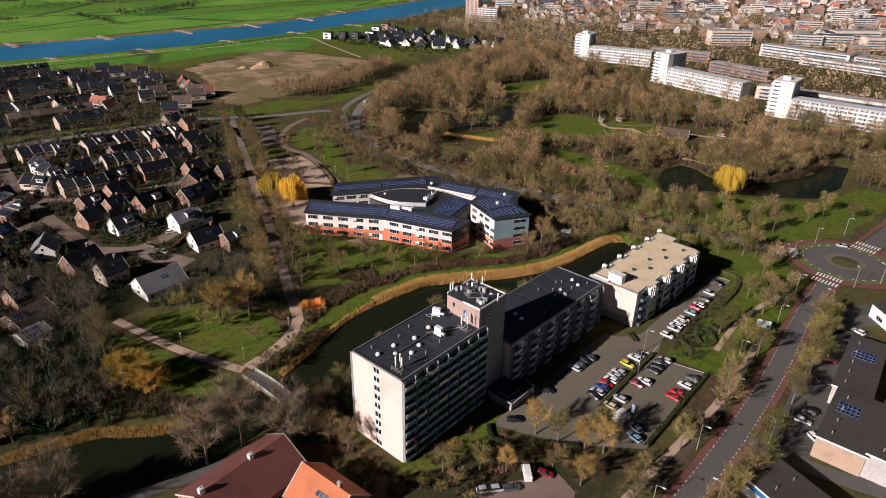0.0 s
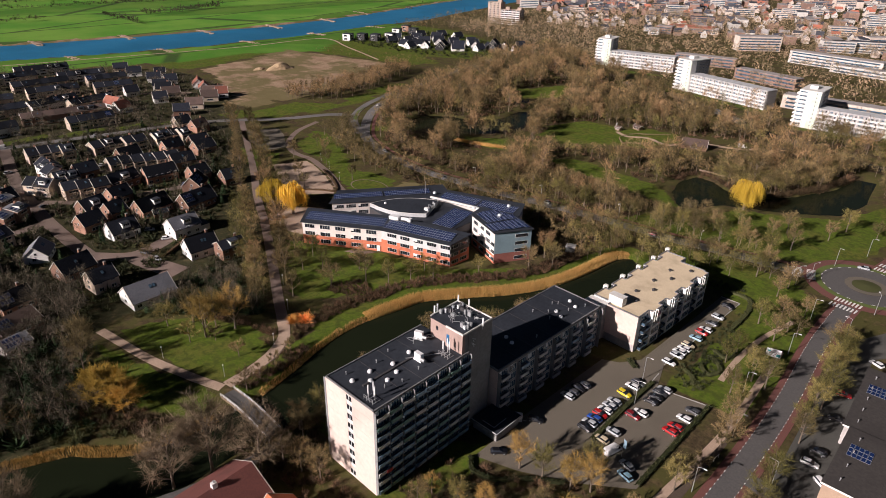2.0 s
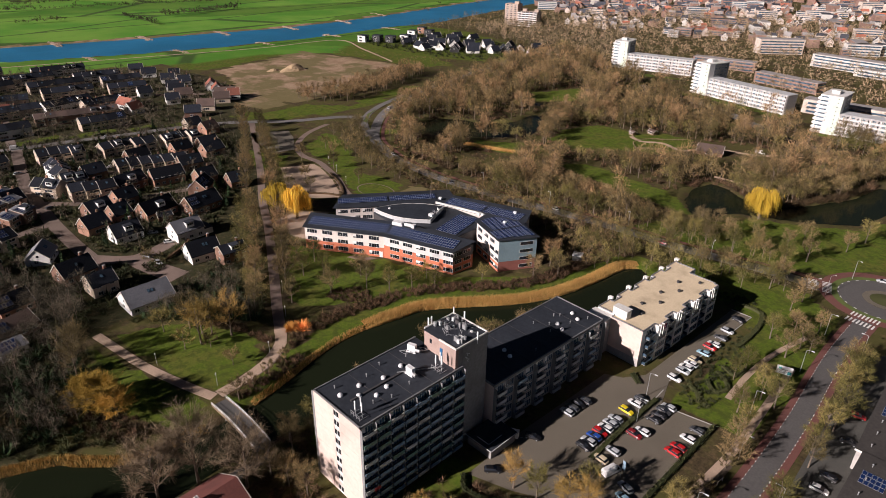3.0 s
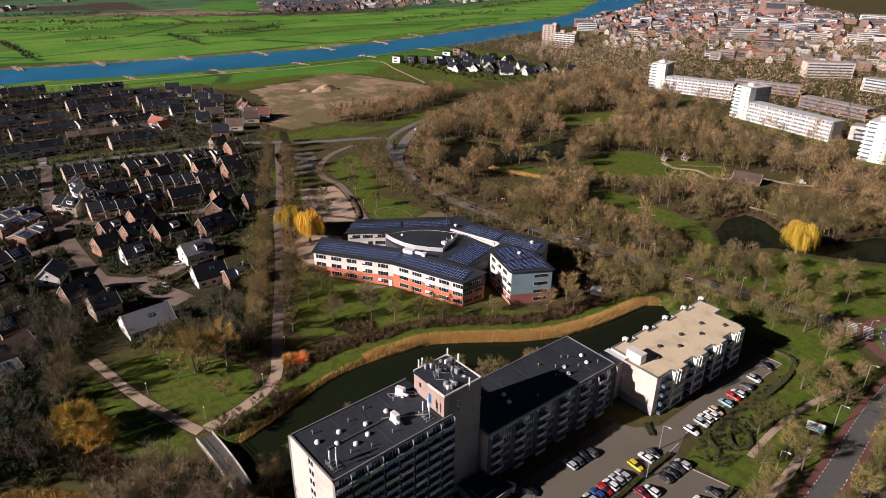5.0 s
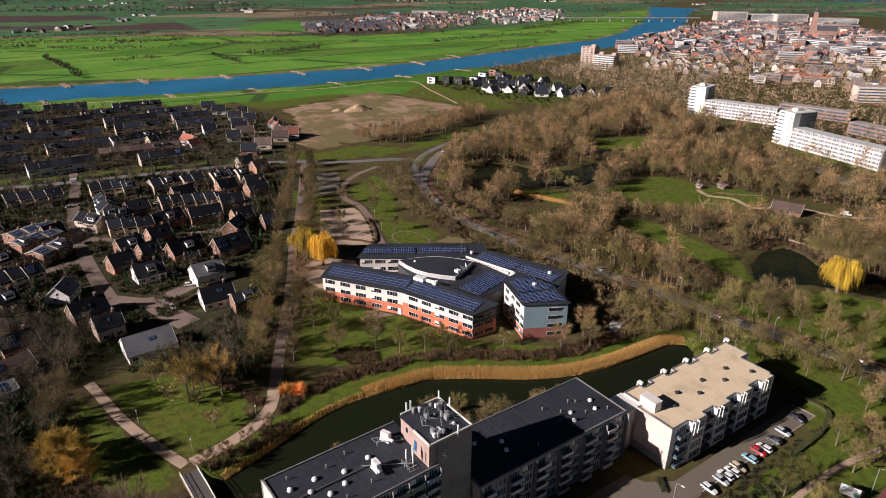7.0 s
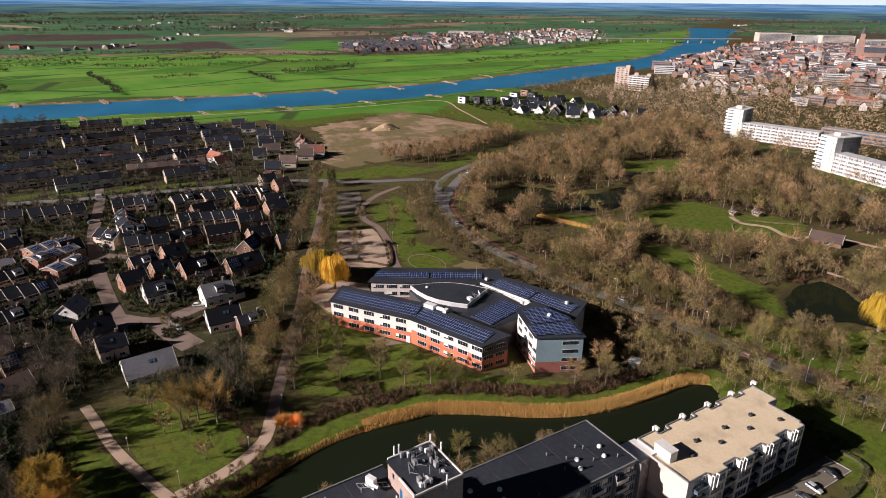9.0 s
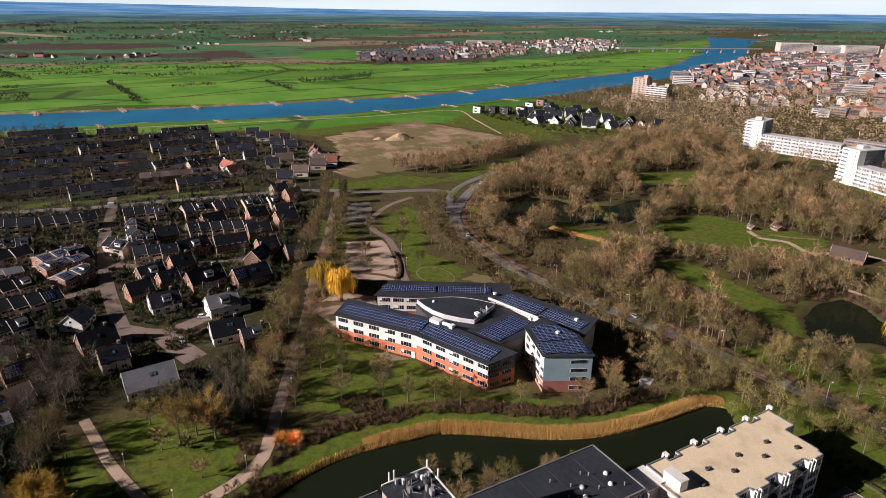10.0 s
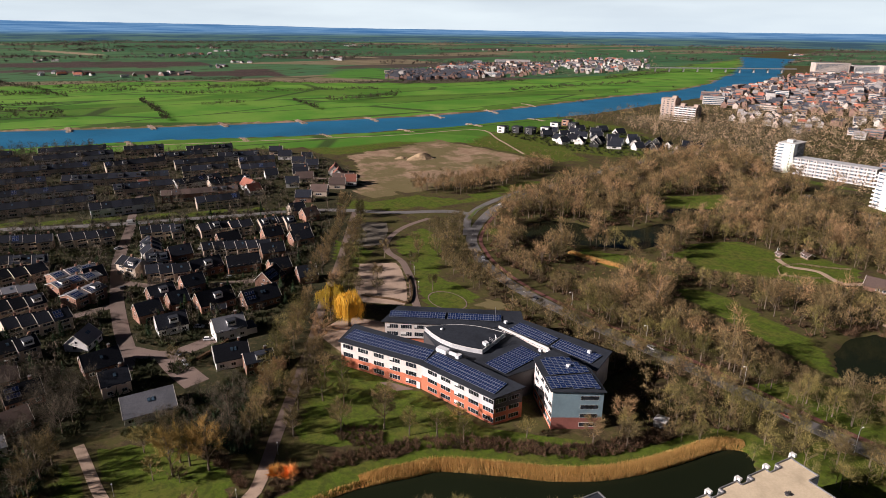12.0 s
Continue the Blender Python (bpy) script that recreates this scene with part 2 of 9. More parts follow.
def ground_mat():
    """Leaf litter and garden soil; the zone attribute lays grass (red), bare soil (green) and farmland (blue) over it."""
    m, nt, b = start_mat("ground", 0.95)
    b.inputs["Specular IOR Level"].default_value = 0.1
    vec = nt.nodes.new("ShaderNodeNewGeometry").outputs["Position"]
    fine = noise_node(nt, vec, 0.9, 6, 0.7)
    mid = noise_node(nt, vec, 0.09, 5, 0.6)
    wide = noise_node(nt, vec, 0.012, 4, 0.55)
    litter = mix_node(nt, ramp_node(nt, fine.outputs[0], 0.3, 0.7), (0.034, 0.026, 0.015), (0.085, 0.062, 0.034))
    litter = mix_node(nt, ramp_node(nt, mid.outputs[0], 0.38, 0.56, 0.0, 0.85), litter, (0.070, 0.068, 0.021))
    garden_at = nt.nodes.new("ShaderNodeAttribute")
    garden_at.attribute_name = "garden"
    garden = mix_node(nt, ramp_node(nt, fine.outputs[0], 0.3, 0.7), (0.024, 0.030, 0.012), (0.046, 0.040, 0.021))
    litter = mix_node(nt, garden_at.outputs["Fac"], litter, garden)
    grass = mix_node(nt, ramp_node(nt, fine.outputs[0], 0.3, 0.75), (0.061, 0.100, 0.010), (0.105, 0.135, 0.020))
    grass = mix_node(nt, ramp_node(nt, mid.outputs[0], 0.44, 0.66, 0.0, 0.65), grass, (0.120, 0.110, 0.028))
    tuft = noise_node(nt, vec, 0.35, 5, 0.7)
    grass = mix_node(nt, ramp_node(nt, tuft.outputs[0], 0.44, 0.62, 0.0, 0.8), grass, (0.052, 0.066, 0.014))
    litter = mix_node(nt, ramp_node(nt, tuft.outputs[0], 0.50, 0.68, 0.0, 0.6), litter, (0.125, 0.088, 0.046))
    att2 = nt.nodes.new("ShaderNodeAttribute")
    att2.attribute_name = "meadow"
    lush = mix_node(nt, ramp_node(nt, wide.outputs[0], 0.35, 0.65), (0.068, 0.190, 0.022), (0.122, 0.236, 0.036))
    lush = mix_node(nt, ramp_node(nt, mid.outputs[0], 0.45, 0.75, 0.0, 0.25), lush, (0.105, 0.125, 0.040))
    grass = mix_node(nt, att2.outputs["Fac"], grass, lush)
    soil = mix_node(nt, ramp_node(nt, mid.outputs[0], 0.35, 0.65), (0.270, 0.180, 0.120), (0.360, 0.260, 0.175))
    soil = mix_node(nt, ramp_node(nt, fine.outputs[0], 0.35, 0.75, 0, 0.5), soil, (0.150, 0.110, 0.070))
    patch = noise_node(nt, vec, 0.028, 5, 0.65)
    soil = mix_node(nt, ramp_node(nt, patch.outputs[0], 0.42, 0.54, 0, 0.85), soil, (0.128, 0.112, 0.048))
    # farmland: long strip fields
    mp = nt.nodes.new("ShaderNodeMapping")
    mp.inputs["Rotation"].default_value = (0, 0, radians(14))
    mp.inputs["Scale"].default_value = (1 / 170, 1 / 520, 0)
    nt.links.new(vec, mp.inputs["Vector"])
    vor = nt.nodes.new("ShaderNodeTexVoronoi")
    vor.inputs["Scale"].default_value = 1.0
    nt.links.new(mp.outputs[0], vor.inputs["Vector"])
    sep = nt.nodes.new("ShaderNodeSeparateColor")
    nt.links.new(vor.outputs["Color"], sep.inputs[0])
    # greens lean to teal: distance haze is mixed into the field colour
    field = mix_node(nt, sep.outputs[0], (0.036, 0.112, 0.054), (0.068, 0.155, 0.068))
    field = mix_node(nt, ramp_node(nt, sep.outputs[1], 0.80, 0.83), field, (0.075, 0.056, 0.050))
    field = mix_node(nt, ramp_node(nt, sep.outputs[2], 0.78, 0.82), field, (0.210, 0.170, 0.110))
    field = mix_node(nt, ramp_node(nt, wide.outputs[0], 0.4, 0.7, 0, 0.35), field, (0.090, 0.110, 0.035))
    crop_at = nt.nodes.new("ShaderNodeAttribute")
    crop_at.attribute_name = "crop"
    crops = nt.nodes.new("ShaderNodeSeparateColor")
    nt.links.new(crop_at.outputs["Color"], crops.inputs[0])
    plough = mix_node(nt, ramp_node(nt, mid.outputs[0], 0.35, 0.65), (0.052, 0.036, 0.034), (0.078, 0.056, 0.048))
    field = mix_node(nt, crops.outputs[0], field, plough)
    field = mix_node(nt, crops.outputs[1], field, (0.300, 0.240, 0.160))
    field = mix_node(nt, crops.outputs[2], field, (0.070, 0.190, 0.030))
    strip = nt.nodes.new("ShaderNodeHueSaturation")
    nt.links.new(ramp_node(nt, sep.outputs[0], 0.0, 1.0, 0.72, 1.15), strip.inputs["Value"])
    nt.links.new(grass, strip.inputs["Color"])
    # ditches between the meadow strips
    mp2 = nt.nodes.new("ShaderNodeMapping")
    mp2.inputs["Rotation"].default_value = (0, 0, radians(24))
    mp2.inputs["Scale"].default_value = (1 / 85, 1 / 340, 0)
    nt.links.new(vec, mp2.inputs["Vector"])
    ditch = nt.nodes.new("ShaderNodeTexVoronoi")
    ditch.feature = "DISTANCE_TO_EDGE"
    ditch.inputs["Scale"].default_value = 1.0
    nt.links.new(mp2.outputs[0], ditch.inputs["Vector"])
    edge = ramp_node(nt, ditch.outputs["Distance"], 0.012, 0.035, 0.75, 0.0)
    lined = mix_node(nt, edge, strip.outputs[0], (0.030, 0.040, 0.018))
    field = mix_node(nt, edge, field, (0.035, 0.042, 0.022))
    grass = mix_node(nt, att2.outputs["Fac"], grass, lined)
    att = nt.nodes.new("ShaderNodeAttribute")
    att.attribute_name = "zone"
    zs = nt.nodes.new("ShaderNodeSeparateColor")
    nt.links.new(att.outputs["Color"], zs.inputs[0])

    def mask(sock):
        add = nt.nodes.new("ShaderNodeMath")
        add.operation = "ADD"
        nt.links.new(sock, add.inputs[0])
        nt.links.new(ramp_node(nt, mid.outputs[0], 0.2, 0.8, -0.22, 0.22), add.inputs[1])
        return ramp_node(nt, add.outputs[0], 0.35, 0.65)

    col = mix_node(nt, mask(zs.outputs[0]), litter, grass)
    col = mix_node(nt, mask(zs.outputs[1]), col, soil)
    col = mix_node(nt, mask(zs.outputs[2]), col, field)
    nt.links.new(col, b.inputs["Base Color"])
    bp = nt.nodes.new("ShaderNodeBump")
    bp.inputs["Strength"].default_value, bp.inputs["Distance"].default_value = 0.8, 0.15
    nt.links.new(fine.outputs[0], bp.inputs["Height"])
    nt.links.new(bp.outputs[0], b.inputs["Normal"])
    return m


M_GROUND = ground_mat()
PAINT = {}


def paint(name, c):
    if name not in PAINT:
        m, nt, b = start_mat(name + " car paint", 0.3)
        vec = nt.nodes.new("ShaderNodeTexCoord").outputs["Object"]
        n = noise_node(nt, vec, 3.0, 3)
        nt.links.new(mix_node(nt, n.outputs[0], c, tuple(v * 0.8 for v in c)), b.inputs["Base Color"])
        b.inputs["Coat Weight"].default_value = 0.6
        PAINT[name] = m
    return PAINT[name]

# ---- geometry helpers ----
class Geo:
    """Vertices and faces gathered for one mesh."""

    def __init__(self):
        self.v, self.f, self.m = [], [], []

    def add(self, verts, faces, mi=0):
        n = len(self.v)
        self.v.extend(verts)
        self.f.extend([tuple(i + n for i in f) for f in faces])
        self.m.extend([mi] * len(faces))
        return self

    def box(self, x0, x1, y0, y1, z0, z1, mi=0):
        return self.add([(x0, y0, z0), (x1, y0, z0), (x1, y1, z0), (x0, y1, z0), (x0, y0, z1), (x1, y0, z1), (x1, y1, z1), (x0, y1, z1)],
                        [(0, 3, 2, 1), (4, 5, 6, 7), (0, 1, 5, 4), (1, 2, 6, 5), (2, 3, 7, 6), (3, 0, 4, 7)], mi)

    def prism(self, poly, z0, z1, mi=0):
        """z0, z1: a height, or one for each corner. poly runs counter-clockwise."""
        n = len(poly)
        lo = z0 if isinstance(z0, (list, tuple)) else [z0] * n
        hi = z1 if isinstance(z1, (list, tuple)) else [z1] * n
        verts = [(p[0], p[1], z) for p, z in zip(poly, lo)] + [(p[0], p[1], z) for p, z in zip(poly, hi)]
        faces = [tuple(range(n - 1, -1, -1)), tuple(range(n, 2 * n))] + [(i, (i + 1) % n, n + (i + 1) % n, n + i) for i in range(n)]
        return self.add(verts, faces, mi)

    def tube(self, a, b, r0, r1, n=6, mi=0, cap=True):
        a, b = Vector(a), Vector(b)
        d = (b - a).normalized()
        s = d.orthogonal().normalized()
        u = d.cross(s)
        verts = []
        for p, r in ((a, r0), (b, r1)):
            for k in range(n):
                c = 2 * math.pi * k / n
                verts.append(tuple(p + (s * math.cos(c) + u * math.sin(c)) * r))
        faces = [(k, (k + 1) % n, n + (k + 1) % n, n + k) for k in range(n)]
        if cap:
            faces += [tuple(range(n - 1, -1, -1)), tuple(range(n, 2 * n))]
        return self.add(verts, faces, mi)

    def dome(self, x, y, z, r, h, n=8, mi=0):
        verts, faces = [], []
        rings = ((1.0, 0.0), (0.86, 0.5), (0.5, 0.86))
        for q, k in rings:
            verts += [(x + r * q * math.cos(2 * math.pi * i / n), y + r * q * math.sin(2 * math.pi * i / n), z + h * k) for i in range(n)]
        verts.append((x, y, z + h))
        for j in range(2):
            faces += [(j * n + i, j * n + (i + 1) % n, (j + 1) * n + (i + 1) % n, (j + 1) * n + i) for i in range(n)]
        faces += [(2 * n + i, 2 * n + (i + 1) % n, 3 * n) for i in range(n)]
        return self.add(verts, faces, mi)

    def mesh(self, name, mats):
        me = bpy.data.meshes.new(name)
        me.from_pydata(self.v, [], self.f)
        for m in mats if isinstance(mats, (list, tuple)) else [mats]:
            me.materials.append(m)
        if any(self.m):
            me.polygons.foreach_set("material_index", self.m)
        me.update()
        return me


def part(name, g, material, parent=None, label="", at=None):
    """One mesh object under a thing or a part. g: a Geo, or a mesh to be shared."""
    ob = new(name, g.mesh(name, material) if isinstance(g, Geo) else g)
    ob.parent = parent
    if at is not None:
        ob.matrix_basis = at
    if label:
        ob["label"] = label
    return ob


def thing(name, m, label, category, group="", kind=""):
    ob = new(name)
    ob.empty_display_size = 0.5
    ob.matrix_basis = m
    return tagged(ob, label, category, group, kind)


def lump(name, verts, faces, material, label="", category="", kind="stuff", tint=None):
    """A large joined mesh from arrays. faces: all triangles, or all quads."""
    verts, faces = np.asarray(verts, np.float32), np.asarray(faces, np.int32)
    me = bpy.data.meshes.new(name)
    k = faces.shape[1]
    me.vertices.add(len(verts))
    me.vertices.foreach_set("co", verts.ravel())
    me.loops.add(faces.size)
    me.loops.foreach_set("vertex_index", faces.ravel())
    me.polygons.add(len(faces))
    me.polygons.foreach_set("loop_start", np.arange(0, faces.size, k, dtype=np.int32))
    me.materials.append(material)
    if tint is not None:
        at = me.attributes.new("tint", "FLOAT", "POINT")
        at.data.foreach_set("value", np.asarray(tint, np.float32))
    me.update(calc_edges=True)
    ob = new(name, me)
    return tagged(ob, label, category, kind=kind) if label or category else ob


def curve_points(pts, step):
    """A smooth line through pts, sampled about every step metres."""
    p = [Vector(q) for q in pts]
    out = []
    for i in range(len(p) - 1):
        a, b, c, d = p[max(i - 1, 0)], p[i], p[i + 1], p[min(i + 2, len(p) - 1)]
        n = max(1, int((c - b).length / step))
        for k in range(n):
            t = k / n
            out.append(0.5 * ((2 * b) + (c - a) * t + (2 * a - 5 * b + 4 * c - d) * t * t + (3 * b - a - 3 * c + d) * t ** 3))
    out.append(p[-1])
    return out


def offset_line(line, d):
    out = []
    for i, p in enumerate(line):
        t = (line[min(i + 1, len(line) - 1)] - line[max(i - 1, 0)]).normalized()
        out.append(p + Vector((t.y, -t.x)) * d)
    return out


def ribbon(g, pts, width, z, step=4.0, shift=0.0, thick=0.0, mi=0):
    """A flat band along a line; shift moves it to the line's right."""
    line = curve_points(pts, step)
    a, b = offset_line(line, shift - width / 2), offset_line(line, shift + width / 2)
    n = len(line)
    verts = [(p.x, p.y, z) for p in a] + [(p.x, p.y, z) for p in b]
    faces = [(i, n + i, n + i + 1, i + 1) for i in range(n - 1)]
    if thick:
        verts += [(p.x, p.y, z - thick) for p in a] + [(p.x, p.y, z - thick) for p in b]
        faces += [(2 * n + i, i, i + 1, 2 * n + i + 1) for i in range(n - 1)] + [(n + i, 3 * n + i, 3 * n + i + 1, n + i + 1) for i in range(n - 1)]
    g.add(verts, faces, mi)
    return g


def dashes(g, pts, width, z, on, off, shift=0.0, start=0.0):
    line = offset_line(curve_points(pts, 0.5), shift)
    run, k = -start, 0
    seg = []
    for a, b in zip(line, line[1:]):
        if (run % (on + off)) < on:
            seg.append(a)
        else:
            if len(seg) > 1:
                ribbon(g, seg, width, z, 9)
            seg = []
        run += (b - a).length


def inside(poly, x, y):
    """Whether the points (arrays) lie in the polygon."""
    x, y = np.asarray(x, float), np.asarray(y, float)
    r = np.zeros(x.shape, bool)
    n = len(poly)
    for i in range(n):
        (x0, y0), (x1, y1) = poly[i], poly[(i + 1) % n]
        if y0 == y1:
            continue
        c = ((y0 > y) != (y1 > y)) & (x < (x1 - x0) * (y - y0) / (y1 - y0) + x0)
        r ^= c
    return r


def dist_line(pts, x, y):
    x, y = np.asarray(x, float), np.asarray(y, float)
    best = np.full(x.shape, 1e9)
    for (x0, y0), (x1, y1) in zip(pts, pts[1:]):
        dx, dy = x1 - x0, y1 - y0
        t = np.clip(((x - x0) * dx + (y - y0) * dy) / (dx * dx + dy * dy), 0, 1)
        best = np.minimum(best, np.hypot(x - x0 - t * dx, y - y0 - t * dy))
    return best

# ---- plan of the ground ----
CANAL_N = [(-83.5, 227), (-88.6, 230.7), (-93, 224.7), (-96, 206.5), (-99, 194), (-103.4, 182.7), (-110.6, 171.3), (-119.2, 161.5), (-129.9, 148), (-132.6, 138.6),
           (-136, 125.6), (-136.6, 114), (-135, 102.4), (-132.5, 92), (-130, 78), (-130, 64), (-133.8, 45.5), (-142, 36), (-147.5, 31), (-156.5, 12), (-170, -25), (-190, -80)]
CANAL_S = [(-150, -80), (-138, -20), (-131, 10), (-125.5, 24.6), (-120, 34.8), (-115.7, 44.6), (-116, 61.9), (-114, 80), (-111, 100), (-108, 120), (-104, 138), (-98.5, 152),
           (-92.5, 166), (-87, 180), (-83, 195), (-81, 210), (-80.5, 222)]
CANAL = CANAL_N + CANAL_S
RIVER_FAR = [(-990, -900), (-905, -60), (-888, 38), (-841, 173), (-796, 360), (-779, 457), (-762, 542), (-772, 716), (-815, 948), (-841, 1168), (-910, 1374), (-1089, 1728), (-1308, 2113), (-1700, 2700)]
RIVER_NEAR = [(-1500, 2760), (-1256, 2232), (-1032, 1851), (-862, 1471), (-800, 1285), (-737, 1097), (-704, 921), (-668, 740), (-676, 666), (-672, 513), (-680, 399), (-702, 304), (-740, 192), (-766, 39), (-790, -60), (-860, -900)]
RIVER = RIVER_FAR + RIVER_NEAR
POND_R = [(-109, 334), (-106, 316), (-96, 299.5), (-88, 302), (-81, 315), (-66, 321), (-50, 328), (-32, 341), (-25, 366), (-27, 405), (-36, 405), (-42, 378), (-56, 352), (-70, 334), (-86, 338), (-96, 347), (-105, 348)]
POND_M = [(-302, 326), (-284, 306), (-264, 312), (-246, 330), (-228, 345), (-232, 376), (-244, 404), (-258, 402), (-256, 374), (-270, 352), (-286, 352), (-300, 342)]
POND_F = [(-280, 430), (-268, 424), (-250, 452), (-256, 464), (-270, 448)]
DITCH = [(-250, 556), (-200, 538), (-172, 523), (-138, 499), (-112, 476), (-91, 464), (-73, 453), (20, 420)]
ROAD_MAIN = [(-30, 20), (-24, 70), (-20.5, 95), (-17.6, 120), (-15.4, 147), (-14.2, 177), (-14.3, 212), (-12.6, 240), (-11, 253)]
ROAD_WEST = [(-26, 263), (-44, 263), (-65, 260.7), (-84, 258.4), (-105, 258), (-128, 257), (-153, 254), (-182, 251), (-218, 250), (-245, 254), (-270, 262), (-300, 280), (-339, 327), (-361, 383), (-378, 448), (-396, 540), (-420, 640)]
ROAD_NORTH = [(-333, 305), (-350, 294), (-366, 262), (-390, 233), (-403, 206), (-412, 171), (-421, 141), (-429, 109), (-442, 73), (-455, 41), (-480, -30), (-510, -120)]
ROAD_EAST = [(-5, 283), (0, 305), (6, 340), (12, 420), (10, 520)]
ROAD_SE = [(8, 270), (40, 276), (110, 290), (260, 300)]
AVENUE = [(-140.7, 78), (-142.8, 91), (-149, 100.5), (-169, 113), (-196, 130), (-227, 149), (-257, 166), (-295, 190), (-356, 226), (-385, 243)]
PATH_W = [(-196, 62), (-187, 63), (-169, 65), (-151, 69), (-140.5, 72)]
PATH_S = [(-114, 70.3), (-110.5, 68), (-110, 62), (-111, 54), (-113.4, 44), (-118, 33), (-124, 21), (-131, 4), (-140, -30)]
PATH_FIELD = [(-225, 197), (-239, 203), (-254, 211), (-270, 217), (-283, 221), (-300, 222), (-318, 232), (-334, 252), (-342, 275)]
STREETS = [
    ([(-235, 80), (-252, 83), (-269, 83.5), (-300, 85.5), (-329, 89), (-362, 94), (-401, 103.5), (-428, 110)], 6),
    ([(-329, 89), (-307, 111), (-300, 133), (-295, 150)], 4.5),
    ([(-252, 83), (-240, 95), (-244, 113)], 7),
    ([(-240, 95), (-226, 97), (-213, 100)], 9),
    ([(-362, 94), (-350, 125), (-338, 160), (-322, 178)], 4.5),
    ([(-300, 85.5), (-296, 60), (-300, 20), (-310, -30)], 5),
    ([(-429, 109), (-470, 118), (-520, 130), (-585, 140), (-640, 150)], 5),
    ([(-520, 130), (-515, 180), (-505, 230), (-480, 262)], 5),
    ([(-403, 206), (-430, 220), (-455, 250), (-470, 285)], 5),
]
LAWNS = [
    [(-207, 146), (-172, 162), (-138, 170), (-124, 184), (-112, 198), (-104, 207), (-110, 185), (-126, 163), (-146, 140), (-158, 122), (-166, 117), (-180, 127), (-196, 138)],
    [(-192, 65), (-184, 84), (-170, 92), (-158, 97), (-147, 93), (-142, 80), (-141, 74), (-152, 70.5)],
    [(-190, 58), (-165, 63), (-148, 68), (-138, 70), (-136, 58), (-150, 52), (-170, 51)],
    [(-110, 263), (-44, 268), (-30, 276), (-14, 296), (-6, 330), (2, 370), (-16, 372), (-30, 334), (-56, 318), (-70, 314), (-84, 294), (-100, 284)],
    [(-213, 356), (-218, 382), (-208, 407), (-189, 410), (-174, 410), (-162, 418), (-145, 418), (-136, 402), (-148, 374), (-162, 369), (-176, 360), (-191, 349)],
    [(-179, 316), (-168, 327), (-148, 324), (-132, 321), (-118, 318), (-104, 309), (-93, 297), (-110, 297), (-130, 302), (-151, 306), (-171, 309)],
    [(-300, 300), (-316, 290), (-300, 284), (-290, 292)],
    [(-43, 160), (-21, 158), (-19, 200), (-19, 242), (-33, 254), (-60, 256), (-78, 254), (-80, 232), (-66, 224), (-50, 226), (-38, 212)],
    [(-82, 196), (-78, 224), (-72, 226), (-74, 196)],
    [(-312, 234), (-328, 262), (-300, 258), (-254, 226), (-224, 230), (-214, 214), (-222, 201), (-240, 207), (-280, 226), (-298, 227)],
    [(-395, 228), (-418, 180), (-438, 110), (-470, 20), (-476, 20), (-446, 110), (-426, 180), (-408, 216)],
    [(-405, 240), (-395, 300), (-372, 320), (-392, 400), (-380, 410), (-358, 320), (-372, 262), (-392, 240)],
    [(-735, 195), (-694, 304), (-670, 400), (-664, 513), (-668, 666), (-655, 700), (-600, 640), (-600, 520), (-560, 460), (-600, 400), (-600, 340), (-640, 250), (-690, 120), (-720, 60), (-780, -60), (-790, -200), (-785, -60), (-760, 39)],
    [(-96, 80), (-104, 110), (-95, 130), (-92, 160), (-86, 175), (-90, 168), (-99, 150), (-106, 120), (-110, 95), (-110, 78)],
    [(-79, 70), (-71, 72), (-66, 100), (-70, 104), (-75, 100)],
    [(-310, 600), (-240, 606), (-225, 600), (-300, 590)],
    [(-206, 548), (-124, 520), (-118, 530), (-202, 556)],
    [(-98, 490), (20, 480), (20, 492), (-92, 498)],
    [(-298, 458), (-276, 502), (-260, 470), (-262, 450), (-284, 434)],
    [(-240, 305), (-205, 312), (-190, 330), (-214, 338), (-246, 318)],
    [(-216, 158), (-206, 152), (-196, 160), (-205, 168)],
    [(-660, 470), (-620, 300), (-575, 300), (-568, 330), (-578, 376), (-600, 446), (-494, 466), (-440, 472), (-425, 500), (-520, 545), (-610, 520)],
    [(-330, 205), (-300, 190), (-285, 196), (-305, 216)],
    [(-606, 526), (-560, 520), (-480, 512), (-400, 545), (-392, 640), (-470, 655), (-560, 690), (-640, 690), (-648, 640)],
]
SOILS = [
    [(-560, 316), (-570, 373), (-592, 440), (-493, 459), (-446, 463), (-428, 391), (-406, 307), (-414, 284), (-470, 285), (-520, 310)],
    [(-290, 200), (-281.5, 217), (-270, 214), (-254, 207.5), (-239, 199.5), (-232, 194), (-246, 179), (-262, 184)],
    [(-228, 150), (-208, 152), (-198, 160), (-206, 172), (-222, 178), (-236, 168)],
    [(-216, 222), (-206, 226), (-208, 233), (-218, 232)],
    [(-444, 290), (-426, 296), (-409, 289), (-402, 276), (-411, 266), (-432, 262), (-452, 284)],
]
MEADOW = RIVER_FAR + [(-1500, 2300), (-1320, 1700), (-1180, 1280), (-1190, 830), (-1300, 620), (-1420, 470), (-1480, 300), (-1500, -900)]
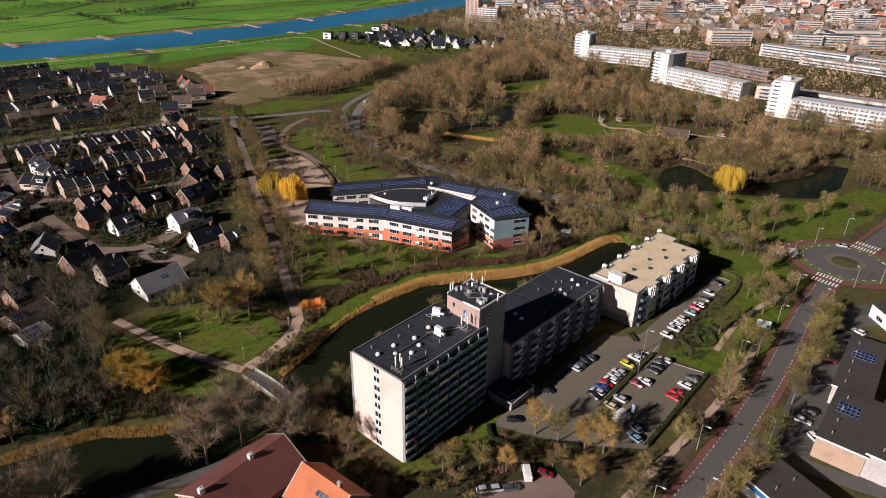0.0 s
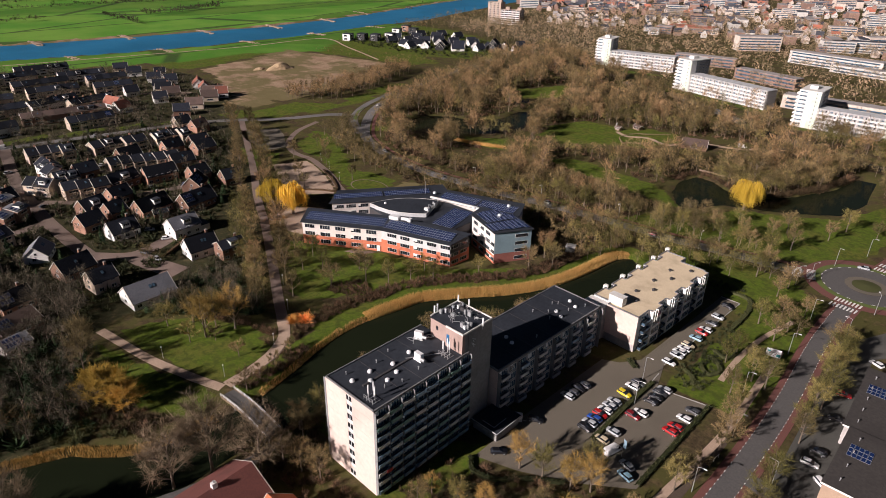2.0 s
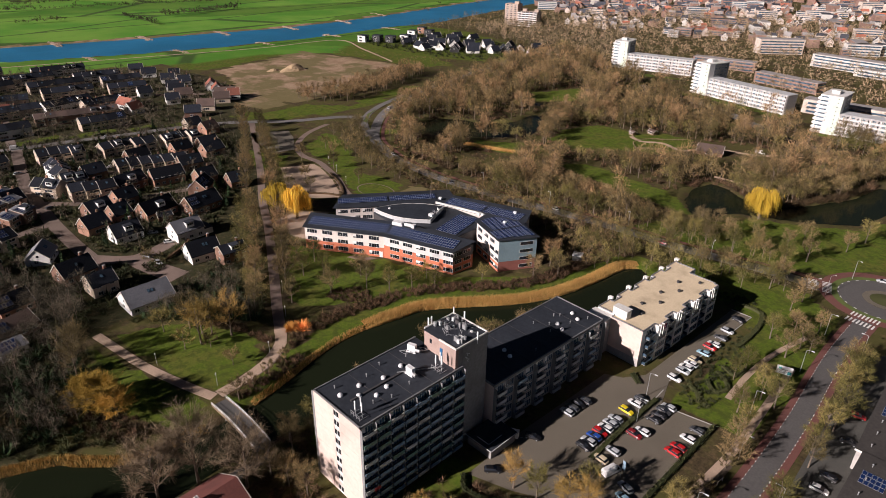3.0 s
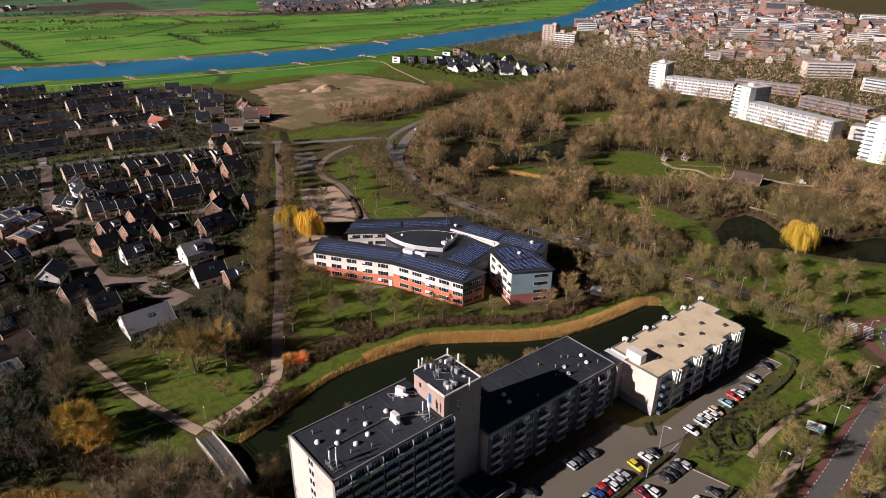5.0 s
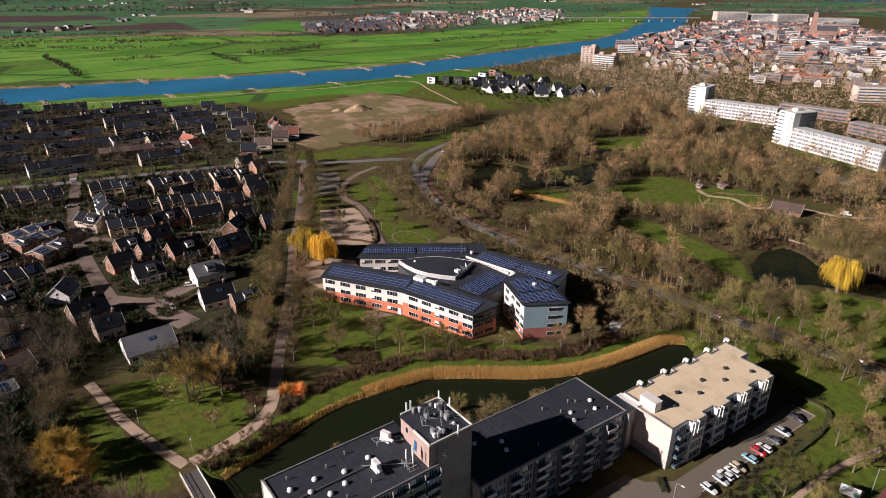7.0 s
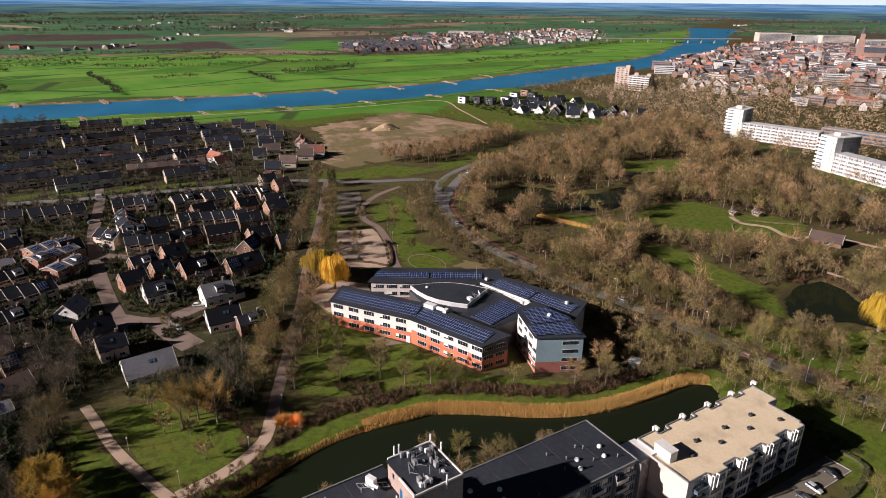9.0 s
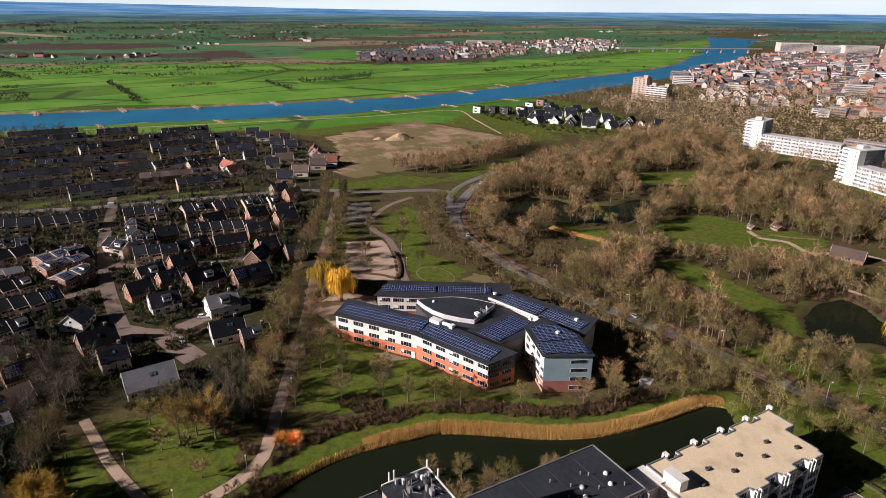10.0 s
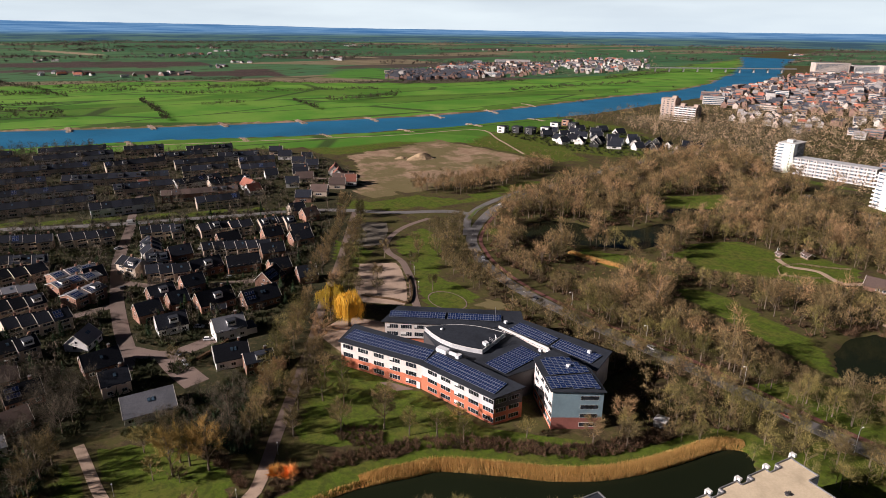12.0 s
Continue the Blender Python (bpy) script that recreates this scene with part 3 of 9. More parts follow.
FARM = [[(-1000, -5200), (-990, -900), (-905, -60), (-888, 38), (-841, 173), (-796, 360), (-779, 457), (-762, 542), (-772, 716), (-815, 948), (-841, 1168), (-910, 1374), (-1089, 1728), (-1308, 2113), (-1700, 2700),
         (-3000, 6200), (-6500, 6200), (-6500, -5200)],
        [(-1500, 2760), (-1256, 2232), (-900, 2700), (2600, 3200), (2600, 6200), (-3000, 6200)]]

PLOUGHED = [[(-1890, 60), (-1824, 191), (-1615, 380), (-1505, 600), (-1772, 650), (-1750, 459), (-1860, 250), (-2000, 60)], [(-2092, -200), (-2092, 57), (-1946, 375), (-2000, 560), (-2180, 560), (-2327, 247), (-2290, 58), (-2290, -200)]]
STRAW = [[(-3267, 184), (-3058, 271), (-2765, 359), (-2730, 300), (-3020, 200), (-3240, 120)], [(-2420, 1060), (-2245, 1214), (-2180, 1190), (-2340, 1030)]]
LUSH_FIELD = [(-1440, 660), (-1631, 788), (-1693, 929), (-1560, 905), (-1300, 785)]


def axis(stops):
    out = [stops[0][0]]
    for (a, step), (b, _) in zip(stops, stops[1:]):
        n = max(1, round((b - a) / step))
        out += [a + (b - a) * (k + 1) / n for k in range(n)]
    return np.array(out)


gx = axis([(-6400, 400), (-3300, 60), (-2400, 40), (-1200, 25), (-960, 9), (-330, 2.5), (20, 12), (120, 120), (600, 500), (2600, 1)])
gy = axis([(-5200, 500), (-1200, 120), (-200, 14), (-10, 2.5), (350, 6), (620, 16), (1300, 40), (2800, 300), (6200, 1)])
GX, GY = np.meshgrid(gx, gy)


def soft_mask(polys, x, y):
    m = np.zeros(x.shape)
    for p in polys:
        xs, ys = [q[0] for q in p], [q[1] for q in p]
        box = (x > min(xs) - 5) & (x < max(xs) + 5) & (y > min(ys) - 5) & (y < max(ys) + 5)
        if box.any():
            m[box] = np.maximum(m[box], inside(p, x[box], y[box]))
    return m


def height(x, y):
    """The ground's height: hollows for the water, a low dike by the river, slight unevenness."""
    x, y = np.asarray(x, float), np.asarray(y, float)
    z = 0.04 * np.sin(x * 0.043 + 1.3) * np.cos(y * 0.037)
    flat = np.clip((np.hypot(x + 60, y - 150) - 60) / 60, 0, 1)
    z = z * flat - 0.05
    for poly, depth in ((CANAL, 2.2), (POND_R, 1.8), (POND_M, 1.8), (POND_F, 1.8), (RIVER, 4.0)):
        xs, ys = [q[0] for q in poly], [q[1] for q in poly]
        box = (x > min(xs) - 20) & (x < max(xs) + 20) & (y > min(ys) - 20) & (y < max(ys) + 20)
        if box.any():
            ring = list(poly) + [poly[0]]
            d = dist_line(ring, x[box], y[box])
            ins = inside(poly, x[box], y[box])
            wide = 2.5 if depth < 3 else 9
            sd = np.where(ins, d, -d)
            z[box] -= depth * np.clip((sd + wide * 0.5) / wide, 0, 1)
    d = dist_line(DITCH, x, y)
    z -= 2.0 * np.clip((7 - d) / 4, 0, 1)
    return z


GZ = height(GX, GY)
nx, ny = len(gx), len(gy)
idx = np.arange(nx * ny).reshape(ny, nx)
quads = np.stack([idx[:-1, :-1], idx[:-1, 1:], idx[1:, 1:], idx[1:, :-1]], -1).reshape(-1, 4)
ground = lump("ground", np.stack([GX, GY, GZ], -1).reshape(-1, 3), quads, M_GROUND, "grass, leaf litter and bare soil round the town", "ground", "structure")
zone = np.zeros((ny, nx, 4), np.float32)
zone[..., 0], zone[..., 1], zone[..., 2] = soft_mask(LAWNS, GX, GY), soft_mask(SOILS, GX, GY), soft_mask(FARM, GX, GY)
near_bank = dist_line(CANAL_N[:15], GX, GY)
zone[..., 0] = np.maximum(zone[..., 0], (near_bank < 9) & ~inside(CANAL, GX, GY))
zone[..., 1] = np.maximum(zone[..., 1], (dist_line(RIVER_FAR, GX, GY) < 9))
meadow = inside(MEADOW, GX, GY)
river_dike = inside(LAWNS[12], GX, GY)
zone[..., 2] *= ~meadow
zone[..., 0] = np.maximum(zone[..., 0], meadow)
zone[..., 3] = 1
plough, straw = soft_mask(PLOUGHED, GX, GY), soft_mask(STRAW, GX, GY)
za = ground.data.attributes.new("zone", "FLOAT_COLOR", "POINT")
za.data.foreach_set("color", zone.ravel())
ga = ground.data.attributes.new("garden", "FLOAT", "POINT")
gardens = np.zeros(GX.shape)
for poly in ([(-196, 50), (-205, 130), (-250, 165), (-290, 192), (-350, 226), (-400, 240), (-440, 285), (-480, 292), (-560, 300), (-620, 260), (-700, 120), (-780, -60), (-760, -260), (-260, -200), (-150, -20), (-150, 30)], [(-76, 58), (-50, 70), (-36, 84), (-34, 104), (-46, 101), (-60, 92), (-70, 96), (-76, 72)]):
    gardens = np.maximum(gardens, inside(poly, GX, GY))
ga.data.foreach_set("value", gardens.astype(np.float32).ravel())
fa = ground.data.attributes.new("crop", "FLOAT_COLOR", "POINT")
crop = np.zeros((ny, nx, 4), np.float32)
crop[..., 0], crop[..., 1], crop[..., 2], crop[..., 3] = plough, straw, inside(LUSH_FIELD, GX, GY), 1
fa.data.foreach_set("color", crop.ravel())
ma = ground.data.attributes.new("meadow", "FLOAT", "POINT")
ma.data.foreach_set("value", np.maximum(meadow, river_dike).astype(np.float32).ravel())
ground.data.polygons.foreach_set("use_smooth", np.ones(len(ground.data.polygons), bool))


def sheet(name, poly, z, material, label, category, kind="structure"):
    g = Geo()
    g.add([(x, y, z) for x, y in poly], [tuple(range(len(poly)))])
    return tagged(part(name, g, material), label, category, kind=kind)


def grown(poly, d):
    """The polygon widened by about d."""
    area = sum(a[0] * b[1] - b[0] * a[1] for a, b in zip(poly, poly[1:] + poly[:1]))
    s = 1 if area > 0 else -1
    out = []
    for i, p in enumerate(poly):
        a, b = Vector(poly[i - 1]), Vector(poly[(i + 1) % len(poly)])
        t = (b - a).normalized()
        out.append((p[0] + t.y * d * s, p[1] - t.x * d * s))
    return out


sheet("water_canal", grown(CANAL, 2), -1.0, M_CANAL, "dark still canal water between reed banks", "canal")
sheet("water_river", grown(RIVER, 14), -1.4, M_RIVER, "wide blue river with rippled water", "river")
sheet("water_pond", grown(POND_R, 2), -0.9, M_CANAL, "dark pond in the park", "pond")
sheet("water_pond", grown(POND_M, 2), -0.9, M_CANAL, "narrow dark pond among bare trees", "pond")
sheet("water_pond", grown(POND_F, 2), -0.9, M_CANAL, "small pond in the park meadow", "pond")
g = Geo()
ribbon(g, DITCH, 16, -1.0, 10)
tagged(part("water_ditch", g, M_CANAL), "dark water ditch before the white flats", "ditch", kind="structure")


def road(name, pts, width, material, label, category="road", z=0.06, step=4):
    g = Geo()
    ribbon(g, pts, width, z, step, thick=0.3)
    return tagged(part(name, g, material), label, category, kind="structure")


# ---- roads ----
sheet("playing_field", SOILS[1], 0.045, M_SANDPATH, "bare sandy playing field beside the school", "playing field")
sheet("pavement_forecourt", SOILS[2], 0.04, M_SANDPATH, "sandy forecourt beside the school under willows", "forecourt")
main_road = road("road_main", ROAD_MAIN, 8.8, M_REDLANE, "grey asphalt road with red cycle lanes and dashed lines")
g = Geo()
ribbon(g, ROAD_MAIN, 5.2, 0.075)
part("asphalt", g, M_ASPHALT, main_road, "dark grey asphalt carriageway")
g = Geo()
dashes(g, ROAD_MAIN, 0.22, 0.085, 1.0, 1.0, 2.6)
dashes(g, ROAD_MAIN, 0.22, 0.085, 1.0, 1.0, -2.6)
part("road_marking", g, M_PAINT, main_road, "white dashed cycle lane lines")
M_PALEASPHALT = mat("worn pale asphalt", (0.160, 0.152, 0.148), (0.125, 0.119, 0.116), 0.06, 1.5, 0.9)
road_west = road("road_west", ROAD_WEST, 6.5, M_PALEASPHALT, "grey asphalt road through the bare wood")
g = Geo()
dashes(g, ROAD_WEST, 0.15, 0.07, 3.0, 6.0)
part("road_marking", g, M_PAINT, road_west)
g = Geo()
ribbon(g, ROAD_WEST, 2.2, 0.075, shift=5.4)
part("cycle_path", g, M_REDLANE, road_west, "reddish cycle path beside the road")
road("road_north", ROAD_NORTH, 6.5, M_PALEASPHALT, "asphalt road between the two housing estates")
road_east = road("road_east", ROAD_EAST, 8.0, M_ASPHALT, "wide asphalt road leaving the roundabout")
road("road_southeast", ROAD_SE, 8.0, M_ASPHALT, "asphalt road leaving the roundabout")
g = Geo()
ribbon(g, ROAD_EAST, 2.0, 0.075, shift=-5.6)
ribbon(g, ROAD_EAST, 2.0, 0.075, shift=5.6)
part("cycle_path", g, M_REDLANE, road_east)
road("path_avenue", AVENUE, 3.8, M_BRICKPATH, "straight reddish brick path along bare trees", "path", 0.05)
road("path_fork", [(-140.6, 73.5), (-140.9, 80), (-143.2, 91), (-148.6, 100.2), (-156, 105.0)], 3.8, M_SANDPATH, "pale brown footpath along the canal", "path", 0.056)
road("path_west", PATH_W, 3.0, M_SANDPATH, "pale brown footpath to the footbridge", "path", 0.05)
road("path_south", PATH_S, 3.4, M_ASPHALT, "narrow asphalt lane along the canal", "path", 0.05)
road("path_field", PATH_FIELD, 3.6, M_BRICKPATH, "curved pinkish brick path round the playing field", "path", 0.05)
road("path_verge", [(-32, 172), (-31.5, 188), (-29, 205), (-24, 222)], 1.8, M_SANDPATH, "narrow gravel path across the verge", "path", 0.05)
road("path_dike", [(-745, 60), (-700, 200), (-664, 330), (-640, 420), (-628, 520), (-560, 500), (-480, 470)], 2.4, M_SANDPATH, "pale path on the river dike", "path", 0.06, 12)
for k, (pts, w) in enumerate(STREETS):
    road("street", pts, w, M_BRICKPATH if k in (2, 3) else M_STREET, "brick-paved street between the houses", "street", 0.035 + 0.006 * k)

g = Geo()
for k in range(40):
    a, b = 2 * math.pi * k / 40, 2 * math.pi * (k + 1) / 40
    g.add([(-226.5 + r * math.cos(c) * 1.25, 213.5 + r * math.sin(c) * 0.85, 0.055) for c in (a, b) for r in (8.6, 9.2)], [(0, 1, 3, 2)])
tagged(part("path_ring", g, M_BRICKPATH), "narrow ring path round a planted mound", "path", kind="structure")

# roundabout
RB = (-9.4, 268.3)


def ring(g, c, r0, r1, z, n=64, mi=0, a0=0.0, a1=2 * math.pi):
    verts, faces = [], []
    for k in range(n + 1):
        a = a0 + (a1 - a0) * k / n
        verts += [(c[0] + r * math.cos(a), c[1] + r * math.sin(a), z) for r in (r0, r1)]
    g.add(verts, [(2 * k, 2 * k + 1, 2 * k + 3, 2 * k + 2) for k in range(n)], mi)


sheet("pavement_fork_car_park", [(-361, 226), (-348, 247), (-333, 240), (-311, 225), (-315, 213), (-341, 217)], 0.05, M_PARKING, "paved car park at the road fork", "car park")
fork = road("road_fork", [(-300, 276), (-332, 300), (-352, 330), (-366, 372)], 5.0, M_PALEASPHALT, "asphalt slip lane at the road fork", "road", 0.066)
sheet("verge_island", [(-325, 296), (-340, 312), (-349, 328), (-343, 313), (-330, 297)], 0.14, M_VERGE, "grass island between the lanes", "verge")

roundabout = new("roundabout")
tagged(roundabout, "asphalt roundabout with a red cycle ring and planted island", "roundabout", kind="structure")
g = Geo()
ring(g, RB, 7.4, 15.6, 0.10)
part("asphalt", g, M_ASPHALT, roundabout)
g = Geo()
ring(g, RB, 18.0, 21.8, 0.095)
part("cycle_ring", g, M_REDLANE, roundabout, "red asphalt cycle ring")
g = Geo()
ring(g, RB, 15.6, 18.0, 0.09)
part("verge", g, M_VERGE, roundabout, "grass verge ring")
g = Geo()
ring(g, RB, 5.0, 7.4, 0.16)
part("apron", g, M_PARKING, roundabout)
g = Geo()
g.add([(RB[0] + 5 * math.cos(a), RB[1] + 5 * math.sin(a), 0.2) for a in np.linspace(0, 2 * math.pi, 25)[:-1]] + [(RB[0], RB[1], 0.7)], [(i, (i + 1) % 24, 24) for i in range(24)])
part("island", g, M_HEDGE, roundabout, "planted mound in the middle")
g = Geo()
for k in range(48):
    if k % 2 == 0:
        a = 2 * math.pi * k / 48
        ring(g, RB, 15.2, 15.5, 0.115, 1, 0, a, a + 0.08)
for a in (-1.72, -0.05, 1.35, 3.36):
    for s in np.arange(-4.2, 4.3, 1.2):
        for r in (19.0, 24.0):
            c, d = Vector((math.cos(a), math.sin(a))), Vector((-math.sin(a), math.cos(a)))
            p = Vector(RB) + c * r + d * s
            q = [p - c * 1.6 - d * 0.3, p + c * 1.6 - d * 0.3, p + c * 1.6 + d * 0.3, p - c * 1.6 + d * 0.3]
            g.add([(v.x, v.y, 0.125) for v in q], [(0, 1, 2, 3)])
part("road_marking", g, M_PAINT, roundabout, "white zebra stripes and give-way marks")

# car park
g = Geo()
for poly in ([(-69, 99), (-58, 102), (-45, 108), (-33, 116), (-30, 158), (-45, 156), (-48, 168), (-42, 222), (-49, 222), (-54.5, 166), (-59, 160), (-64, 158), (-68, 120)],):
    g.add([(x, y, 0.05) for x, y in poly], [tuple(range(len(poly)))])
M_SOILDARK = mat("dark bare soil", (0.062, 0.044, 0.031), (0.088, 0.064, 0.045), 0.2, 2.5, 0.95)
sheet("verge_soil", [(-28.5, 106), (-25.0, 106), (-21.4, 146), (-23.0, 148)], 0.045, M_SOILDARK, "bare dark soil strip beside the cycle lane", "verge")
car_park = tagged(part("pavement_car_park", g, M_PARKING), "grey-brown paved car park beside the flats", "car park", kind="structure")
g = Geo()
g.box(-47.6, -47.3, 158, 163, 0, 0.16)
for a, b in (((-48, 168), (-42, 222)), ((-42, 222), (-49, 222.5)), ((-30, 158), (-45, 156))):
    ribbon(g, [a, b], 0.25, 0.17, 60, thick=0.2)
part("kerb", g, M_KERB, car_park, "pale concrete kerb")

# ---- parts that many buildings share ----
WIN = {}


def window_meshes(w, h, blind=0.0, mull=2, glass=None):
    """The meshes of a window w x h, set in a wall whose outside is -y: frame, panes, blind."""
    key = (round(w, 2), round(h, 2), round(blind, 2), mull, glass.name if glass else "")
    if key not in WIN:
        f = Geo()
        t = 0.065
        f.box(-w / 2, w / 2, -0.04, 0.10, 0, t).box(-w / 2, w / 2, -0.04, 0.10, h - t, h)
        for k in range(mull + 1):
            x = -w / 2 + t / 2 + (w - t) * k / mull
            f.box(x - t / 2, x + t / 2, -0.035, 0.09, t, h - t)
        p = Geo()
        p.box(-w / 2 + 0.02, w / 2 - 0.02, 0.0, 0.06, 0.02, h - 0.02)
        b = None
        if blind:
            b = Geo()
            x1 = -w / 2 + t + (w - 2 * t) * blind
            b.box(-w / 2 + t, x1, -0.015, 0.0, h * 0.35, h - t)
            b = b.mesh("blind", M_WHITE)
        WIN[key] = (f.mesh("window_frame", M_FRAME), p.mesh("pane", glass or M_GLASS), b)
    return WIN[key]


def simple_window(parent, x, y, z, angle, w, h, mull=2, glass=None):
    """A window of one mesh, panes and frame together, for houses farther off."""
    key = ("simple", round(w, 2), round(h, 2), mull, glass.name if glass else "")
    if key not in WIN:
        g, t, wp = Geo(), 0.1, (w - 0.1) / mull - 0.1
        xs = [-w / 2] + [q for k in range(mull) for q in (-w / 2 + t + k * (wp + t), -w / 2 + t + k * (wp + t) + wp)] + [w / 2]
        zs, n = [0, t, h - t, h], len(xs)
        verts = [(q, -0.04, z) for z in zs for q in xs]
        faces, panes = [], []
        for r in range(3):
            for c in range(n - 1):
                q = (r * n + c, r * n + c + 1, (r + 1) * n + c + 1, (r + 1) * n + c)
                if r == 1 and c % 2:
                    b = len(verts)
                    verts += [(verts[i][0], 0.0, verts[i][2]) for i in q]
                    panes.append((b, b + 1, b + 2, b + 3))
                    faces += [(q[i], q[(i + 1) % 4], b + (i + 1) % 4, b + i) for i in range(4)]
                else:
                    faces.append(q)
        rim = list(range(n)) + [n * 2 - 1, n * 3 - 1] + list(range(4 * n - 1, 3 * n - 1, -1)) + [2 * n, n]
        b = len(verts)
        verts += [(verts[i][0], 0.08, verts[i][2]) for i in rim]
        m = len(rim)
        faces += [(rim[(i + 1) % m], rim[i], b + i, b + (i + 1) % m) for i in range(m)]
        g.add(verts, faces, 1)
        g.f += panes
        g.m += [0] * len(panes)
        WIN[key] = g.mesh("window", [glass or M_GLASS, M_FRAME])
    return part("window", WIN[key], None, parent, at=pose(x, y, z, 0, 0, angle))


def window(parent, x, y, z, angle, w, h, blind=0.0, mull=2, glass=None):
    f, p, b = window_meshes(w, h, blind, mull, glass)
    win = part("window", p, None, parent, at=pose(x, y, z, 0, 0, angle))
    part("window_frame", f, None, win)
    if b:
        part("blind", b, None, win, "white blind")
    return win


def wall_windows(parent, a, b, z, spots, w, h, out=0.03, blinds=(0.0,), mull=2, glass=None):
    """Windows along the wall a-b (outside on the right of a to b), centred spots metres from a."""
    a, b = Vector(a), Vector(b)
    d = (b - a).normalized()
    n = Vector((d.y, -d.x))
    for k, s in enumerate(spots):
        p = a + d * s + n * out
        window(parent, p.x, p.y, z, math.degrees(math.atan2(d.y, d.x)), w, h, blinds[k % len(blinds)], mull, glass)


DOME = Geo().tube((0, 0, 0), (0, 0, 0.3), 0.62, 0.62, 10).dome(0, 0, 0.3, 0.6, 0.45, 10).mesh("dome", M_WHITEMETAL)
PIPE = Geo().tube((0, 0, 0), (0, 0, 0.8), 0.1, 0.1, 6).tube((0, 0, 0.75), (0, 0, 0.95), 0.2, 0.16, 6).mesh("vent_pipe", M_METAL)


def roof_domes(parent, spots, z):
    for x, y in spots:
        part("roof_dome", DOME, None, parent, "white roof light dome", at=pose(x, y, z))


def antenna_cluster(parent, x, y, z, n=3, h=3.0, frame=True):
    for k in range(n):
        a = 2.1 * k
        g = Geo()
        px, py = x + 0.9 * math.cos(a), y + 0.9 * math.sin(a)
        g.tube((px, py, z), (px, py, z + h), 0.06, 0.05, 6)
        g.box(px - 0.16, px + 0.16, py - 0.1, py + 0.1, z + h * 0.45, z + h)
        part("antenna", g, M_WHITEMETAL, parent, "white panel antenna on a pole")
    if frame:
        g = Geo()
        for k in range(4):
            g.tube((x - 1.5 + k, y - 1.2, z + 0.2), (x - 1.5 + k, y + 1.2, z + 0.2), 0.05, 0.05, 4)
            g.tube((x - 1.5 + k, y - 1.2, z), (x - 1.5 + k, y - 1.2, z + 1.3), 0.05, 0.05, 4)
        for zz in (0.7, 1.3):
            g.tube((x - 1.5, y - 1.2, z + zz), (x + 1.5, y - 1.2, z + zz), 0.05, 0.05, 4)
        part("antenna_frame", g, M_METAL, parent, "steel antenna support frame")


def balcony_meshes(w, d, kind):
    slab = Geo().box(-w / 2, w / 2, -d, 0, -0.18, 0.0).mesh("slab", M_GREYWALL)
    rail = Geo()
    rail.box(-w / 2, w / 2, -d, -d + 0.06, 0.05, 0.95)
    rail.box(-w / 2, -w / 2 + 0.06, -d, 0, 0.05, 0.95).box(w / 2 - 0.06, w / 2, -d, 0, 0.05, 0.95)
    rail.box(-w / 2 - 0.02, w / 2 + 0.02, -d - 0.03, -d + 0.09, 0.95, 1.02)
    return slab, rail.mesh("parapet", kind)


# blue of sky mirrored in balcony glazing, painted as the panel's own colour
M_BALBLUE = mat("blue-grey balcony panel with sky tint", (0.270, 0.390, 0.500), (0.220, 0.320, 0.420), 0.3, 2.0, 0.2)
M_BALGREY = mat("grey balcony panel", (0.520, 0.530, 0.540), (0.430, 0.440, 0.450), 0.3, 2.0, 0.5)
M_BALGREEN = mat("green balcony screen", (0.200, 0.330, 0.280), (0.150, 0.250, 0.210), 0.3, 2.0, 0.5)
M_BALRED = mat("red balcony cloth", (0.450, 0.040, 0.050), None, 0.3, 2.0, 0.7)
M_BLUEDOOR = mat("blue door paint", (0.020, 0.130, 0.300), None, 0.5, 3.0, 0.4)
M_BALWHITE = mat("pale balcony panel", (0.680, 0.670, 0.640), (0.590, 0.580, 0.550), 0.3, 2.0, 0.5)


M_FIN = mat("grey concrete fin", (0.230, 0.230, 0.232), (0.175, 0.175, 0.178), 0.2, 2.0, 0.85)
M_EDGE = mat("weathered metal roof edge", (0.200, 0.200, 0.205), (0.140, 0.140, 0.145), 0.3, 1.5, 0.6)


def gallery_side(parent, length, floors, fh, bays, d, z0, seed, panels, every=2, flip=False, width=0.0):
    """Balconies and window bands along the +x side (or the -x side) of a block whose long side is its y axis."""
    rnd = random.Random(seed)
    bw = length / bays
    slabs = {k: balcony_meshes(bw - 0.5, d, k) for k in panels}
    xs = -width if flip else 0.0
    ang = -90 if flip else 90
    for f in range(floors):
        z = z0 + f * fh
        for b in range(bays):
            y = bw * (b + 0.5)
            if flip:
                simple_window(parent, xs - 0.03, y, z + 0.35, ang, bw - 0.9, fh - 0.75, 4, M_GLASSBLUE)
            else:
                window(parent, xs + 0.03, y, z + 0.35, ang, bw - 0.9, fh - 0.75, rnd.choice((0, 0, 0.3, 0.5)), 4, M_GLASSBLUE)
            if b % every != every - 1 or every == 1:
                k = rnd.choice(panels)
                bal = part("balcony", slabs[k][0], None, parent, at=pose(xs, y, z, 0, 0, ang))
                part("parapet", slabs[k][1], None, bal)
    for b in range(0, bays + 1, every):
        g = Geo()
        x0, x1 = (xs - d * 0.8, xs) if flip else (0, d * 0.8)
        g.box(x0, x1, bw * b - 0.06, bw * b + 0.06, z0 - 0.2, z0 + floors * fh - 0.3)
        part("fin", g, M_FIN, parent, "grey concrete partition fin")


